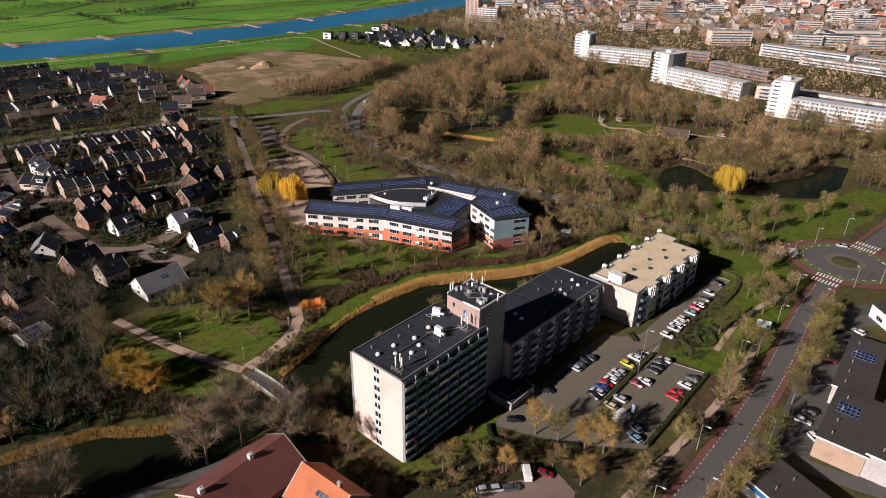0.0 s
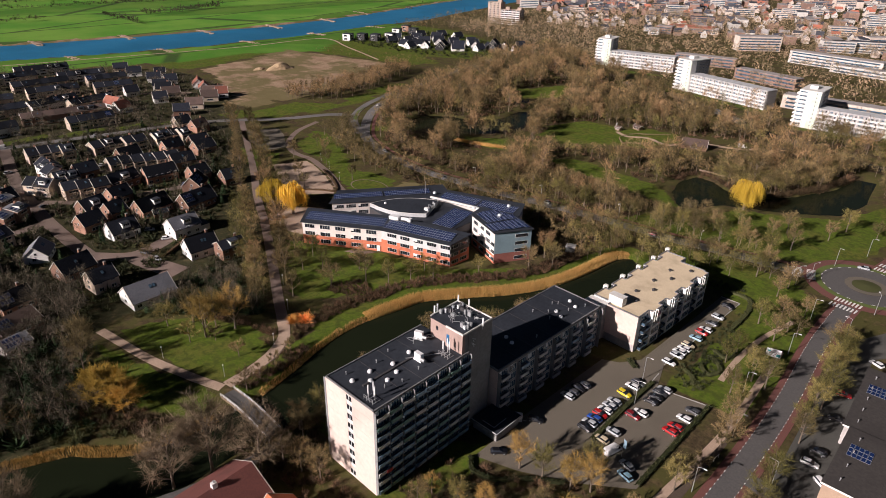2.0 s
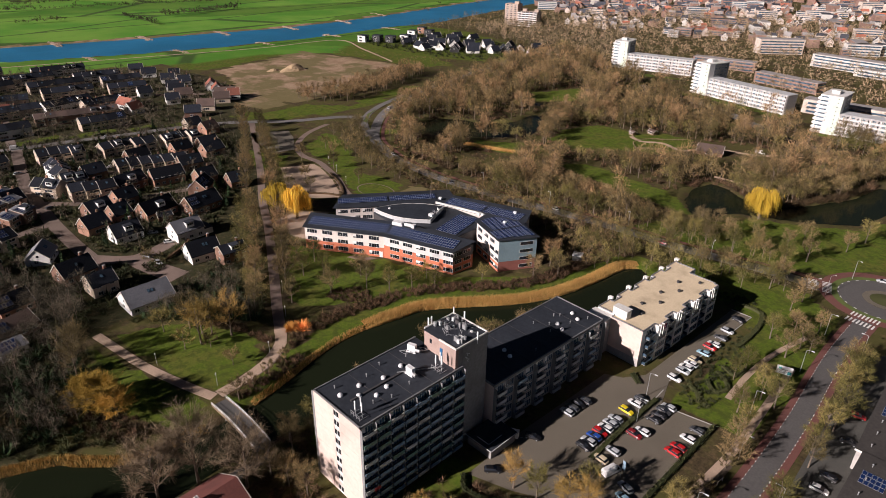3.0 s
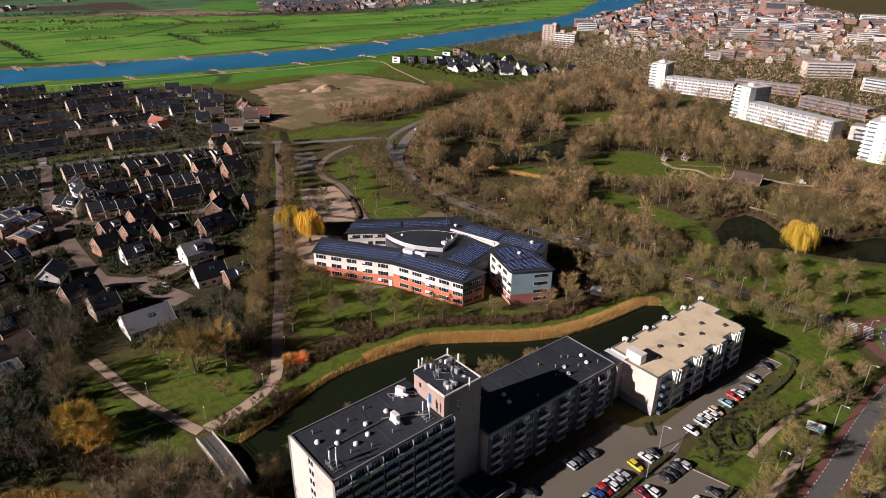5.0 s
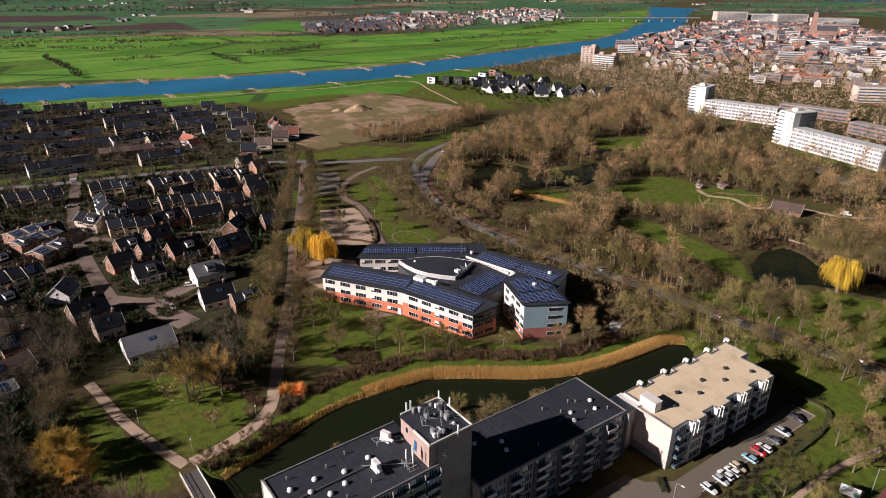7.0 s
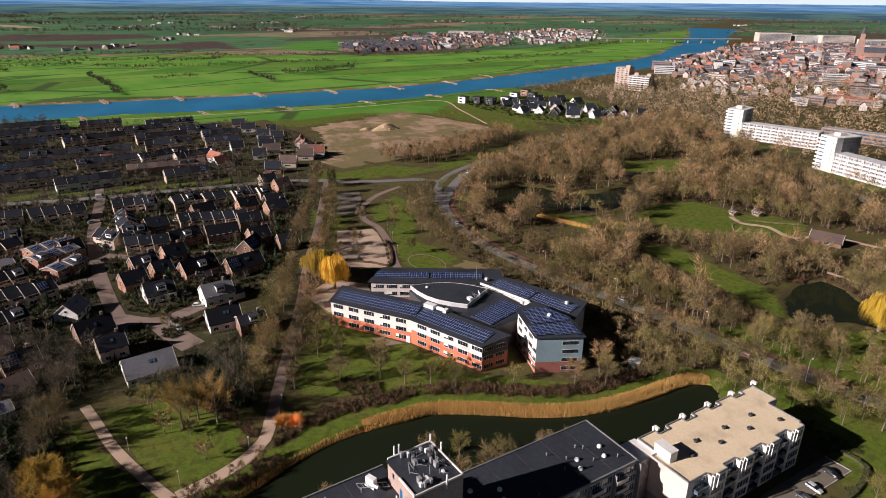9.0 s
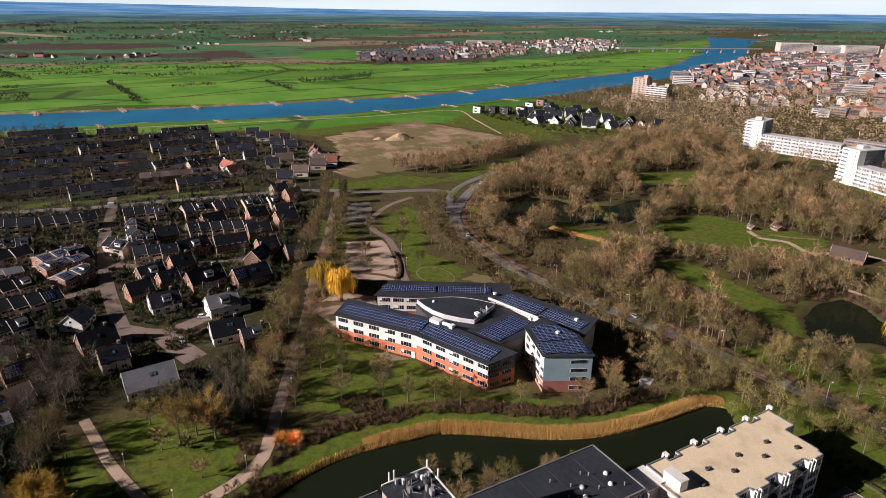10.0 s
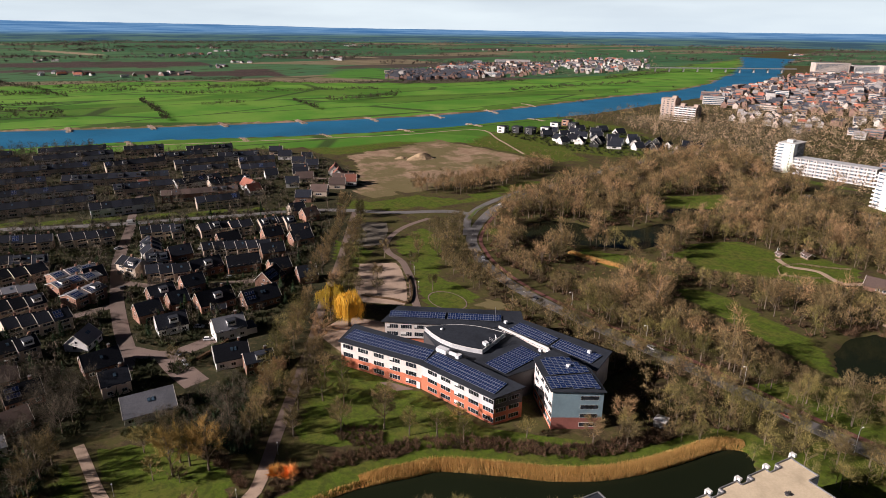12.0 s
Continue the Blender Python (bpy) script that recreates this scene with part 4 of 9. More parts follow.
# ---- nine-storey tower of flats ----
def tower_flats():
    W, L, TOP, FH = 17.4, 31.4, 25.2, 2.72
    t = thing("apartment_tower", pose(-78.6, 73.7, 0, 0, 0, -3.8), "nine-storey apartment tower with a pale blank end wall", "apartment building")
    g = Geo().box(-W + 0.1, -0.05, 0.35, L, -0.3, TOP)
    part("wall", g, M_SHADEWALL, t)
    # end wall of storey-high panels either side of the stair windows
    for f in range(9):
        z0, z1 = 0.6 + f * FH + (0.02 if f else -0.9), 0.6 + (f + 1) * FH - 0.02
        if f == 8:
            z1 = TOP + 0.05
        for x0, x1 in ((-W, -W * 0.5 - 0.95), (-W * 0.5 + 0.95, 0)):
            part("panel", Geo().box(x0 if x0 > -W else -W, x1, 0.0, 0.34, z0, z1), M_ENDWALL, t)
        g = Geo().box(-W * 0.5 - 0.93, -W * 0.5 + 0.93, 0.06, 0.34, z0, z0 + 0.95)
        part("infill", g, M_WHITEROUGH, t, "white panel under the stair window")
        for dx in (-0.52, 0.52):
            window(t, -W * 0.5 + dx, 0.05, z0 + 0.8, 0, 1.0, 1.6, 0, 1)
        part("infill", Geo().box(-W * 0.5 - 0.93, -W * 0.5 + 0.93, 0.08, 0.34, z0 + 2.24, z1), M_ENDWALL, t)
    gallery_side(t, L, 9, FH, 8, 1.1, 0.9, 3, [M_BALBLUE, M_BALBLUE, M_BALGREEN, M_BALWHITE, M_BALBLUE], 1)
    gallery_side(t, L, 9, FH, 5, 0.9, 0.9, 4, [M_BALGREY, M_BALWHITE], 5, True, W)
    part("balcony_cloth", Geo().box(1.37, 1.43, 2.3, 4.0, 6.4, 7.4), M_BALRED, t, "red cloth hung on a balcony")
    # roof
    part("roof", Geo().box(-W + 0.25, -0.25, 0.3, L, TOP, TOP + 0.12), M_ROOFFELT, t, "black bitumen roof with rain stains")
    g = Geo()
    for x0, x1, y0, y1 in ((-W, -W + 0.28, 0, L), (-0.28, 0.02, 0, L), (-W, 0.02, 0, 0.3)):
        g.box(x0, x1, y0, y1, TOP - 0.05, TOP + 0.4)
    part("parapet", g, M_EDGE, t, "dark grey metal roof edge")
    g = Geo()
    for y in (9.5, 15.6, 22.0):
        g.box(-W + 0.3, -0.3, y, y + 0.12, TOP + 0.12, TOP + 0.17)
    g.box(-8.7, -8.2, 4.0, 20.0, TOP + 0.12, TOP + 0.45)
    part("roof_seam", g, M_DARKTRIM, t)
    roof_domes(t, [(-11.6, 3.4), (-11.4, 8.6), (-8.6, 6.4), (-9.8, 14.5), (-6.8, 13.0), (-10.5, 20.5), (-6.0, 9.4)], TOP + 0.12)
    for x, y in ((-14.6, 4.0), (-4.5, 7.2), (-13, 12), (-4.0, 17.5), (-14.4, 17), (-12.6, 24), (-3.2, 11.5)):
        part("vent_pipe", PIPE, None, t, at=pose(x, y, TOP + 0.12))
    antenna_cluster(t, -3.4, 2.6, TOP + 0.12, 4, 4.2)
    antenna_cluster(t, -3.2, 26.4, TOP + 0.12, 3, 4.5)
    for x, y, a in ((-6.6, 20.2, 0), (-13.2, 26.6, 20)):
        u = part("air_unit", Geo().box(-1.1, 1.1, -0.55, 0.55, 0.35, 2.2).box(-1.3, 1.3, -0.7, -0.6, 0, 0.35).box(-1.3, 1.3, 0.6, 0.7, 0, 0.35), M_WHITEMETAL, t, "white rooftop air unit", at=pose(x, y, TOP + 0.12, 0, 0, a))
        part("fan", Geo().tube((1.2, -0.4, 1.0), (2.4, -0.4, 1.0), 0.45, 0.45, 10), M_METAL, u)
    g = Geo()
    for k in range(7):
        g.tube((-15.0 + k * 0.5, 24.0 + k * 0.9, TOP + 0.6), (-13.5 + k * 0.5, 24.0 + k * 0.9, TOP + 0.6), 0.05, 0.05, 4)
    g.tube((-15, 24, TOP + 0.6), (-12, 29.4, TOP + 0.6), 0.08, 0.08, 4).tube((-13.5, 24, TOP + 0.6), (-10.5, 29.4, TOP + 0.6), 0.08, 0.08, 4)
    g.tube((-9, 18, TOP + 0.5), (-3.5, 27, TOP + 0.5), 0.12, 0.12, 5)
    part("cable_tray", g, M_METAL, t, "steel cable tray across the roof")
    # lift and stair tower at the far end
    P = 30.9
    part("stair_tower", Geo().box(-12.4, -0.4, L + 0.03, L + 9.0, -0.3, P).box(-12.4, -0.6, L - 1.2, L + 0.03, TOP + 0.14, P), M_GREYWALL, t, "dark grey stair and lift tower")
    part("brick_face", Geo().box(-12.45, -6.6, L - 1.32, L - 1.2, TOP + 0.13, P + 0.02).box(-6.3, -0.55, L - 2.2, L - 1.2, TOP + 0.13, P + 0.02), M_BRICKPINK, t, "pink brick face of the lift house")
    part("brick_face", Geo().box(-12.55, -12.4, L - 1.2, L + 9.0, TOP - 4, P + 0.02), M_BRICKPINK, t)
    part("door", Geo().box(-5.9, -5.0, L - 2.26, L - 2.2, TOP + 1.2, TOP + 3.8), M_BLUEDOOR, t, "blue metal door on the roof")
    part("door", Geo().box(-10.4, -9.7, L - 1.37, L - 1.32, TOP + 2.6, TOP + 3.8), M_GLASS, t, "small dark hatch")
    part("stair_roof", Geo().box(-12.2, -0.6, L - 1.9, L + 8.8, P + 0.02, P + 0.14), M_ROOFFELT, t)
    g = Geo()
    for x0, x1, y0, y1 in ((-12.5, -12.2, L - 1.4, L + 9.05), (-0.62, -0.35, L - 2.2, L + 9.05), (-12.5, -0.35, L + 8.8, L + 9.05), (-6.3, -0.35, L - 2.25, L - 1.95)):
        g.box(x0, x1, y0, y1, P, P + 0.45)
    part("parapet", g, M_BALWHITE, t, "pale roof edge of the lift house")
    rnd = random.Random(5)
    for k in range(26):
        x, y = rnd.uniform(-11.5, -1.6), rnd.uniform(L - 0.5, L + 8.0)
        s, h = rnd.uniform(0.25, 0.6), rnd.uniform(0.5, 1.5)
        u = Geo().box(x - s, x + s, y - s * 0.7, y + s * 0.7, P + 0.14, P + h)
        part("roof_unit", u, rnd.choice((M_METAL, M_WHITEMETAL, M_DARKTRIM, M_METAL)), t, "small cabinet on the lift house roof")
    g = Geo()
    for k in range(14):
        x, y, a = rnd.uniform(-11, -3), rnd.uniform(L, L + 7.6), rnd.uniform(0, 3.14)
        g.tube((x, y, P + 0.5), (x + 2.4 * math.cos(a), y + 1.6 * math.sin(a), P + 0.5), 0.06, 0.06, 4)
        g.tube((x, y, P + 0.1), (x, y, P + rnd.uniform(1, 2.2)), 0.05, 0.05, 4)
    part("pipework", g, M_METAL, t, "steel pipes and poles on the roof")
    for x, y in ((-12.9, L + 0.5), (-12.9, L + 1.6), (-8.8, L + 9.3), (-0.2, L + 5.0), (-12.2, L + 8.8)):
        part("antenna", Geo().tube((x, y, P - 1.2), (x, y, P + 2.2), 0.08, 0.07, 6).box(x - 0.18, x + 0.18, y - 0.12, y + 0.12, P - 0.2, P + 2.2), M_WHITEMETAL, t, "white panel antenna")
    g = Geo()
    for k in range(5):
        g.tube((-0.2, L + 1.2 + 0.35 * math.sin(k * 2), P - 2.2 - k * 0.55), (0.15, L + 1.6 + 0.35 * math.cos(k * 2), P - 2.5 - k * 0.55), 0.09, 0.09, 5)
    part("wall_antenna", g, M_WHITEMETAL, t, "white aerials bracketed on the wall")
    # low entrance canopy
    part("canopy", Geo().box(0.3, 9.2, L + 1.5, L + 12.0, 2.9, 3.2), M_ROOFFELT, t, "flat dark entrance canopy")
    g = Geo()
    for x0, x1, y0, y1 in ((0.3, 9.3, L + 1.4, L + 1.6), (9.1, 9.3, L + 1.4, L + 12), (3.0, 7.0, L + 3, L + 3.15), (6.9, 7.05, L + 3, L + 8)):
        g.box(x0, x1, y0, y1, 3.2, 3.35)
    part("canopy_edge", g, M_BALGREY, t)
    part("canopy_wall", Geo().box(0.5, 8.6, L + 2.2, L + 11.6, -0.1, 2.9), M_GREYWALL, t)


tower_flats()


# ---- five-storey block ----
def mid_flats():
    W, L, TOP, FH = 18.0, 48.2, 14.9, 2.85
    t = thing("apartment_block", pose(-74.0, 114.9, 0, 0, 0, -5.8), "five-storey grey apartment block with a black flat roof", "apartment building")
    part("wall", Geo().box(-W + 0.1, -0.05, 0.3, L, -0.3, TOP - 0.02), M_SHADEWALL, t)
    for f in range(5):
        part("panel", Geo().box(-W, 0, 0, 0.29, f * FH + 0.3, (f + 1) * FH + 0.26), M_ENDWALL, t)
    gallery_side(t, L, 5, FH, 12, 1.4, 0.4, 7, [M_BALGREY, M_BALWHITE, M_BALBLUE, M_BALWHITE], 2)
    gallery_side(t, L, 5, FH, 7, 0.9, 0.4, 8, [M_BALGREY], 3, True, W)
    part("roof", Geo().box(-W + 0.25, -0.25, 0.25, L - 0.25, TOP, TOP + 0.1), M_ROOFFELT, t, "black bitumen roof with drying stains")
    g = Geo()
    for x0, x1, y0, y1 in ((-W, -W + 0.28, 0, L), (-0.28, 0.1, 0, L), (-W, 0.1, 0, 0.28), (-W, 0.1, L - 0.28, L)):
        g.box(x0, x1, y0, y1, TOP - 0.25, TOP + 0.35)
    part("parapet", g, M_EDGE, t, "dark grey metal roof edge")
    g = Geo()
    for y in (8.5, 15.5, 24.0, 32.2, 40.3):
        g.box(-W + 0.3, -0.3, y, y + 0.12, TOP + 0.1, TOP + 0.15)
    part("roof_seam", g, M_DARKTRIM, t)
    roof_domes(t, [(-7.6, 35.4), (-4.8, 34.0), (-8.4, 43.5), (-5.2, 42.0), (-12.0, 7.5), (-9.0, 13.5), (-6.0, 12.5)], TOP + 0.1)
    for x, y in ((-11.2, 38), (-10.0, 39.5), (-9.1, 33.3), (-5.4, 38.6), (-6.4, 30.5), (-3.4, 44.6), (-3, 20), (-12.5, 30)):
        part("vent_pipe", PIPE, None, t, at=pose(x, y, TOP + 0.1))


mid_flats()


# ---- four-storey beige block ----
def beige_flats():
    W, L, TOP, FH = 16.2, 45.5, 12.7, 3.1
    t = thing("apartment_block", pose(-58.5, 168.0, 0, 0, 0, -5.9), "four-storey white apartment block with a beige roof", "apartment building")
    right = [(0, 0)]
    for k in range(4):
        y = 6.6 + k * 10.7
        right += [(0, y), (1.5, y), (1.5, y + 6.0), (0.0, y + 6.0)]
    right += [(0, L), (-9.5, L), (-9.5, L + 4), (-W, L + 4)]
    left = []
    for k in range(4, -1, -1):
        y = 2.0 + k * 10.4
        left += [(-W, y + 6.4), (-W - 1.5, y + 6.4), (-W - 1.5, y), (-W, y)]
    poly = right + left[1:] + [(-W, 2.0), (-W + 5.0, 2.0), (-W + 5.0, 0)]
    part("wall", Geo().prism(poly, -0.3, TOP), M_WHITEROUGH, t, "off-white rendered walls")
    part("end_panel", Geo().box(-W + 5.02, 0.06, -0.16, 0.0, -0.2, TOP + 0.1), M_ENDWALL, t, "pale blank end wall")
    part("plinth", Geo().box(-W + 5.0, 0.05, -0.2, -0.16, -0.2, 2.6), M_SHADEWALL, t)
    part("roof", Geo().prism(poly, TOP, TOP + 0.08), M_ROOFTAN, t, "beige gravel roof with dark weather stains")
    n = len(poly)
    for i in range(n):
        a, b = Vector(poly[i]), Vector(poly[(i + 1) % n])
        d = (b - a).normalized()
        s = Vector((-d.y, d.x)) * 0.28
        e = d * 0.002
        q = [a + e, b - e, b + s - e, a + s + e]
        part("parapet", Geo().prism([(v.x, v.y) for v in q], TOP + 0.01, TOP + 0.4), M_EDGE, t)
    # stair box at the near corner
    sb = part("stair_box", Geo().box(-W + 4.2, -W + 9.2, 1.6, 4.2, TOP + 0.09, TOP + 3.0), M_WHITEROUGH, t, "white stair head on the roof")
    part("cap", Geo().box(-W + 4.05, -W + 9.35, 1.45, 4.35, TOP + 3.0, TOP + 3.12), M_BALWHITE, sb)
    # the wing's shade is carried by its greyer wall colour
    part("stair_wing", Geo().box(-W - 2.2, -W + 4.9, -4.2, 1.9, -0.2, TOP - 0.6), M_SHADEWALL, t, "recessed stair wing toned darker for shade")
    part("stair_wing_roof", Geo().box(-W - 2.3, -W + 5.0, -4.3, 1.95, TOP - 0.6, TOP - 0.3), M_BALWHITE, t)
    for f in range(4):
        for x in (-W - 0.6, -W + 1.6, -W + 3.7):
            window(t, x, -4.24, 1.0 + f * FH, 0, 1.7, 1.6, 0, 2, M_GLASSBLUE)
    # bays with balconies and tall white frames
    slab, rail = balcony_meshes(4.2, 1.5, M_GLASSBLUE)
    for k in range(4):
        y0 = 6.6 + k * 10.7
        for f in range(4):
            z = 0.25 + f * FH
            window(t, 1.53, y0 + 3.0, z + 0.5, 90, 4.6, 2.1, 0.0, 4, M_GLASSBLUE)
            window(t, 0.03, y0 - 2.5, z + 0.3, 90, 4.0, 2.3, 0.0, 4, M_GLASSBLUE)
            bal = part("balcony", slab, None, t, at=pose(0.0, y0 - 2.5, z, 0, 0, 90))
            part("parapet", rail, None, bal, "bluish glass balustrade")
        for y in (y0 - 0.3, y0 + 1.3):
            fr = Geo()
            x0, x1, zb = 1.5, 2.4, TOP + 0.9
            fr.box(x0, x0 + 0.2, y, y + 0.25, TOP - 2.6, zb).box(x1 - 0.2, x1, y, y + 0.25, TOP - 3.0, zb).box(x0 + 0.2, x1 - 0.2, y, y + 0.25, zb - 0.25, zb)
            part("balcony_frame", fr, M_WHITE, t, "white upright balcony frame")
    for k in range(5):
        y0 = 2.0 + k * 10.4
        for f in range(4):
            window(t, -W - 1.53, y0 + 3.2, 0.75 + f * FH, -90, 4.6, 1.9, 0.0, 4, M_GLASSBLUE)
        part("balcony_frame", Geo().box(-W - 2.0, -W - 1.5, y0 + 6.0, y0 + 6.4, TOP - 3, TOP + 1.3).box(-W - 2.0, -W - 0.6, y0 + 6.4, y0 + 7.2, TOP + 0.5, TOP + 1.3), M_WHITE, t, "white upright frame at the roof edge")
    vent = Geo().tube((0, 0, 0), (0, 0, 0.5), 0.5, 0.45, 8).box(-0.5, 0.5, -0.5, 0.5, 0.5, 0.62).tube((0.2, 0, 0.3), (1.4, 0.3, 0.25), 0.12, 0.12, 5).mesh("vent", M_DARKTRIM)
    for x, y in ((-6.0, 8.5), (-9.2, 14.0), (-5.6, 19.0), (-9.0, 25.0), (-5.4, 30.5), (-8.8, 36.0), (-3.5, 41.0)):
        part("vent", vent, None, t, "black roof ventilator", at=pose(x, y, TOP + 0.08, 0, 0, 100))


beige_flats()


# ---- school with solar roofs ----
def angle_of(a, b):
    return math.degrees(math.atan2(b[1] - a[1], b[0] - a[0]))


PANEL_GEO = Geo().box(-0.42, 0.42, -0.74, 0.74, 0.0, 0.05)
for px0, px1, py0, py1 in ((-0.48, -0.42, -0.80, 0.80), (0.42, 0.48, -0.80, 0.80), (-0.42, 0.42, -0.80, -0.74), (-0.42, 0.42, 0.74, 0.80)):
    PANEL_GEO.box(px0, px1, py0, py1, 0.0, 0.055, 1)
M_PANELRIM = mat("panel rim", (0.340, 0.370, 0.430), (0.270, 0.295, 0.345), 0.5, 5.0, 0.4, metal=0.4)
PANEL = PANEL_GEO.mesh("solar_panel", [M_SOLAR, M_PANELRIM])


def panel_field(parent, corner, along, nrow, ncol, z_of, gap_c=1.0, gap_r=1.66, tilt=0.0, skip=(), joined=False):
    """Rows of solar panels from a corner, along a direction in degrees; z_of gives the roof's height there."""
    rest = Geo()
    u = Vector((math.cos(radians(along)), math.sin(radians(along))))
    v = Vector((-u.y, u.x))
    for r in range(nrow):
        for c in range(ncol):
            if c in skip:
                continue
            p = Vector(corner) + u * gap_c * (c + 0.5) + v * gap_r * (r + 0.5)
            m = pose(p.x, p.y, z_of(p) + 0.12, tilt, 0, along)
            if joined:
                pts = [tuple(m @ Vector(v)) for v in PANEL_GEO.v]
                for j in range(5):
                    rest.add(pts[8 * j:8 * j + 8], [tuple(i - 8 * j for i in f) for f in PANEL_GEO.f[6 * j:6 * j + 6]], PANEL_GEO.m[6 * j])
            else:
                part("solar_panel", PANEL, None, parent, at=m)
    if joined:
        part("solar_array", rest, [M_SOLAR, M_PANELRIM], parent, "rows of dark blue solar panels")["kind"] = "stuff"


def banded_wall(t, a, b, z_brick, top, brick=M_BRICKRED, upper=M_SCHOOLWHITE, thick=0.3):
    d = (Vector(b) - Vector(a)).normalized()
    s = Vector((-d.y, d.x)) * thick
    q = [a, b, (b[0] + s.x, b[1] + s.y), (a[0] + s.x, a[1] + s.y)]
    part("brick_wall", Geo().prism(q, -0.3, z_brick), brick, t, "red brick lower wall")
    part("clad_wall", Geo().prism(q, z_brick, top), upper, t, "clad upper wall")


def wing_roof(t, poly, zs, z_low, name="roof", trim=0.45):
    """A thin roof slab over a wing, with a dark edge board."""
    part(name, Geo().prism(poly, [z - 0.3 for z in zs], zs), M_ROOFFELT, t, "black sloping roof with overhanging edge")


def school():
    t = thing("school", pose(0, 0, 0), "modern brick and grey school with solar panel roofs", "school building")
    A, K, B, C = (-198.5, 148.3), (-168.5, 164.8), (-138.6, 172.9), (-137.4, 183.6)
    KR, AR = (-172.5, 175.0), (-204.8, 157.2)
    part("core_wall", Geo().prism([(A[0] - 0.0, A[1] + 0.35), (K[0], K[1] + 0.35), KR, AR], -0.3, 9.9), M_SCHOOLWHITE, t)
    part("core_wall", Geo().prism([(K[0], K[1] + 0.35), (B[0] - 0.35, B[1] + 0.3), (C[0] - 0.35, C[1]), KR], -0.3, 9.9), M_SCHOOLWHITE, t)
    banded_wall(t, A, K, 4.3, 10.0)
    banded_wall(t, K, B, 5.6, 10.0, upper=M_SCHOOLGREY)
    # end wall faces away from the sun; its shade is painted as dark cladding
    banded_wall(t, B, C, 5.6, 10.0, upper=M_DARKTRIM)
    for f in range(3):
        z = 0.9 + f * 3.25
        wall_windows(t, A, K, z, [3.2 + 6.7 * k for k in range(5) if f or k in (1, 2, 3, 4)], 4.4, 1.75, 0.03, (0.0, 0.0, 0.0, 0.3), 4)
        wall_windows(t, K, B, z, [5.0 + 6.0 * k for k in range(5)], 4.3, 1.6, 0.03, (0.0, 0.0, 0.4, 0.0, 0.0), 4)
        wall_windows(t, B, C, z, [2.8, 7.6], 3.8, 1.6, 0.03, (0.0,), 4)
    d = (Vector(K) - Vector(A)).normalized()
    part("entrance_door", Geo().box(-0.7, 0.7, -0.1, 0.0, 0, 2.6), M_WHITE, t, "white side door", at=pose(-169.6, 164.1, 0, 0, 0, 29))
    zf = 10.3
    r1 = [(A[0] + 0.2, A[1] - 1.2), (K[0] + 0.4, K[1] - 1.1), (KR[0], KR[1]), (AR[0] - 0.8, AR[1])]
    wing_roof(t, r1, [zf, zf, zf + 1.2, zf + 1.2], 10)
    r2 = [(K[0] + 0.4, K[1] - 1.1), (B[0] + 0.9, B[1] - 1.0), (C[0] + 1.0, C[1] + 0.4), (KR[0], KR[1])]
    wing_roof(t, r2, [zf, zf, zf + 1.2, zf + 1.2], 10)

    def slope(a, b, w=10.5):
        a, b = Vector(a), Vector(b)
        n = Vector((-(b - a).y, (b - a).x)).normalized()
        return lambda p: zf + 0.28 + 1.2 * (p - a).dot(n) / w

    n1 = math.degrees(math.atan2(K[1] - A[1], K[0] - A[0]))
    panel_field(t, (A[0] + 0.2, A[1] + 1.4), n1, 4, 34, slope(A, K), tilt=6)
    n2 = math.degrees(math.atan2(B[1] - K[1], B[0] - K[0]))
    panel_field(t, (K[0] + 0.4, K[1] + 0.9), n2, 4, 30, slope(K, B), tilt=6)
    # roof plant between the two halves
    u = part("roof_plant", Geo().box(-2.2, 2.2, -1.2, 1.2, 0, 1.4).tube((3.0, 0.2, 0.6), (6.2, 0.2, 0.6), 0.7, 0.7, 10).box(6.2, 7.6, -0.9, 1.2, 0, 1.2), M_WHITEMETAL, t, "white ventilation plant on the roof", at=pose(-169.8, 174.2, 11.3, 0, 0, 18))
    # tall wing with the blue-grey gable
    D, E, Wc = (-127.4, 187.0), (-118.9, 200.4), (-145.0, 195.1)
    R1, R2 = (-131.0, 205.8), (-146.5, 203.6)
    part("core_wall", Geo().prism([(D[0] - 0.3, D[1] + 0.5), (E[0] - 0.4, E[1] + 0.2), R1, R2, (Wc[0] + 0.2, Wc[1] + 0.3)], -0.3, 13.4), M_SCHOOLWHITE, t)
    banded_wall(t, Wc, D, 3.6, 13.5, upper=M_SCHOOLWHITE)
    banded_wall(t, D, E, 4.2, 13.5, brick=M_BRICKDARK, upper=M_SCHOOLBLUE)
    for f in range(4):
        z = 0.9 + f * 3.2
        wall_windows(t, Wc, D, z, [3.3, 8.6, 13.9] + ([17.6] if f < 3 else []), 3.6, 1.7, 0.03, (0.0, 0.3), 4)
        wall_windows(t, D, E, z, [11.6], 5.6, 1.5, 0.03, (0.0,), 1)
    r3 = [(D[0] + 0.1, D[1] - 0.9), (E[0] + 1.0, E[1] + 0.0), (R1[0] + 0.4, R1[1] + 0.4), (R2[0] - 0.3, R2[1] + 0.5), (Wc[0] - 0.8, Wc[1] - 0.3)]
    wing_roof(t, r3, [13.9, 13.9, 14.2, 14.2, 13.9], 13)
    nn = angle_of(Wc, D)
    u, v = (Vector(D) - Vector(Wc)).normalized(), (Vector((-(D[1] - Wc[1]), D[0] - Wc[0]))).normalized()
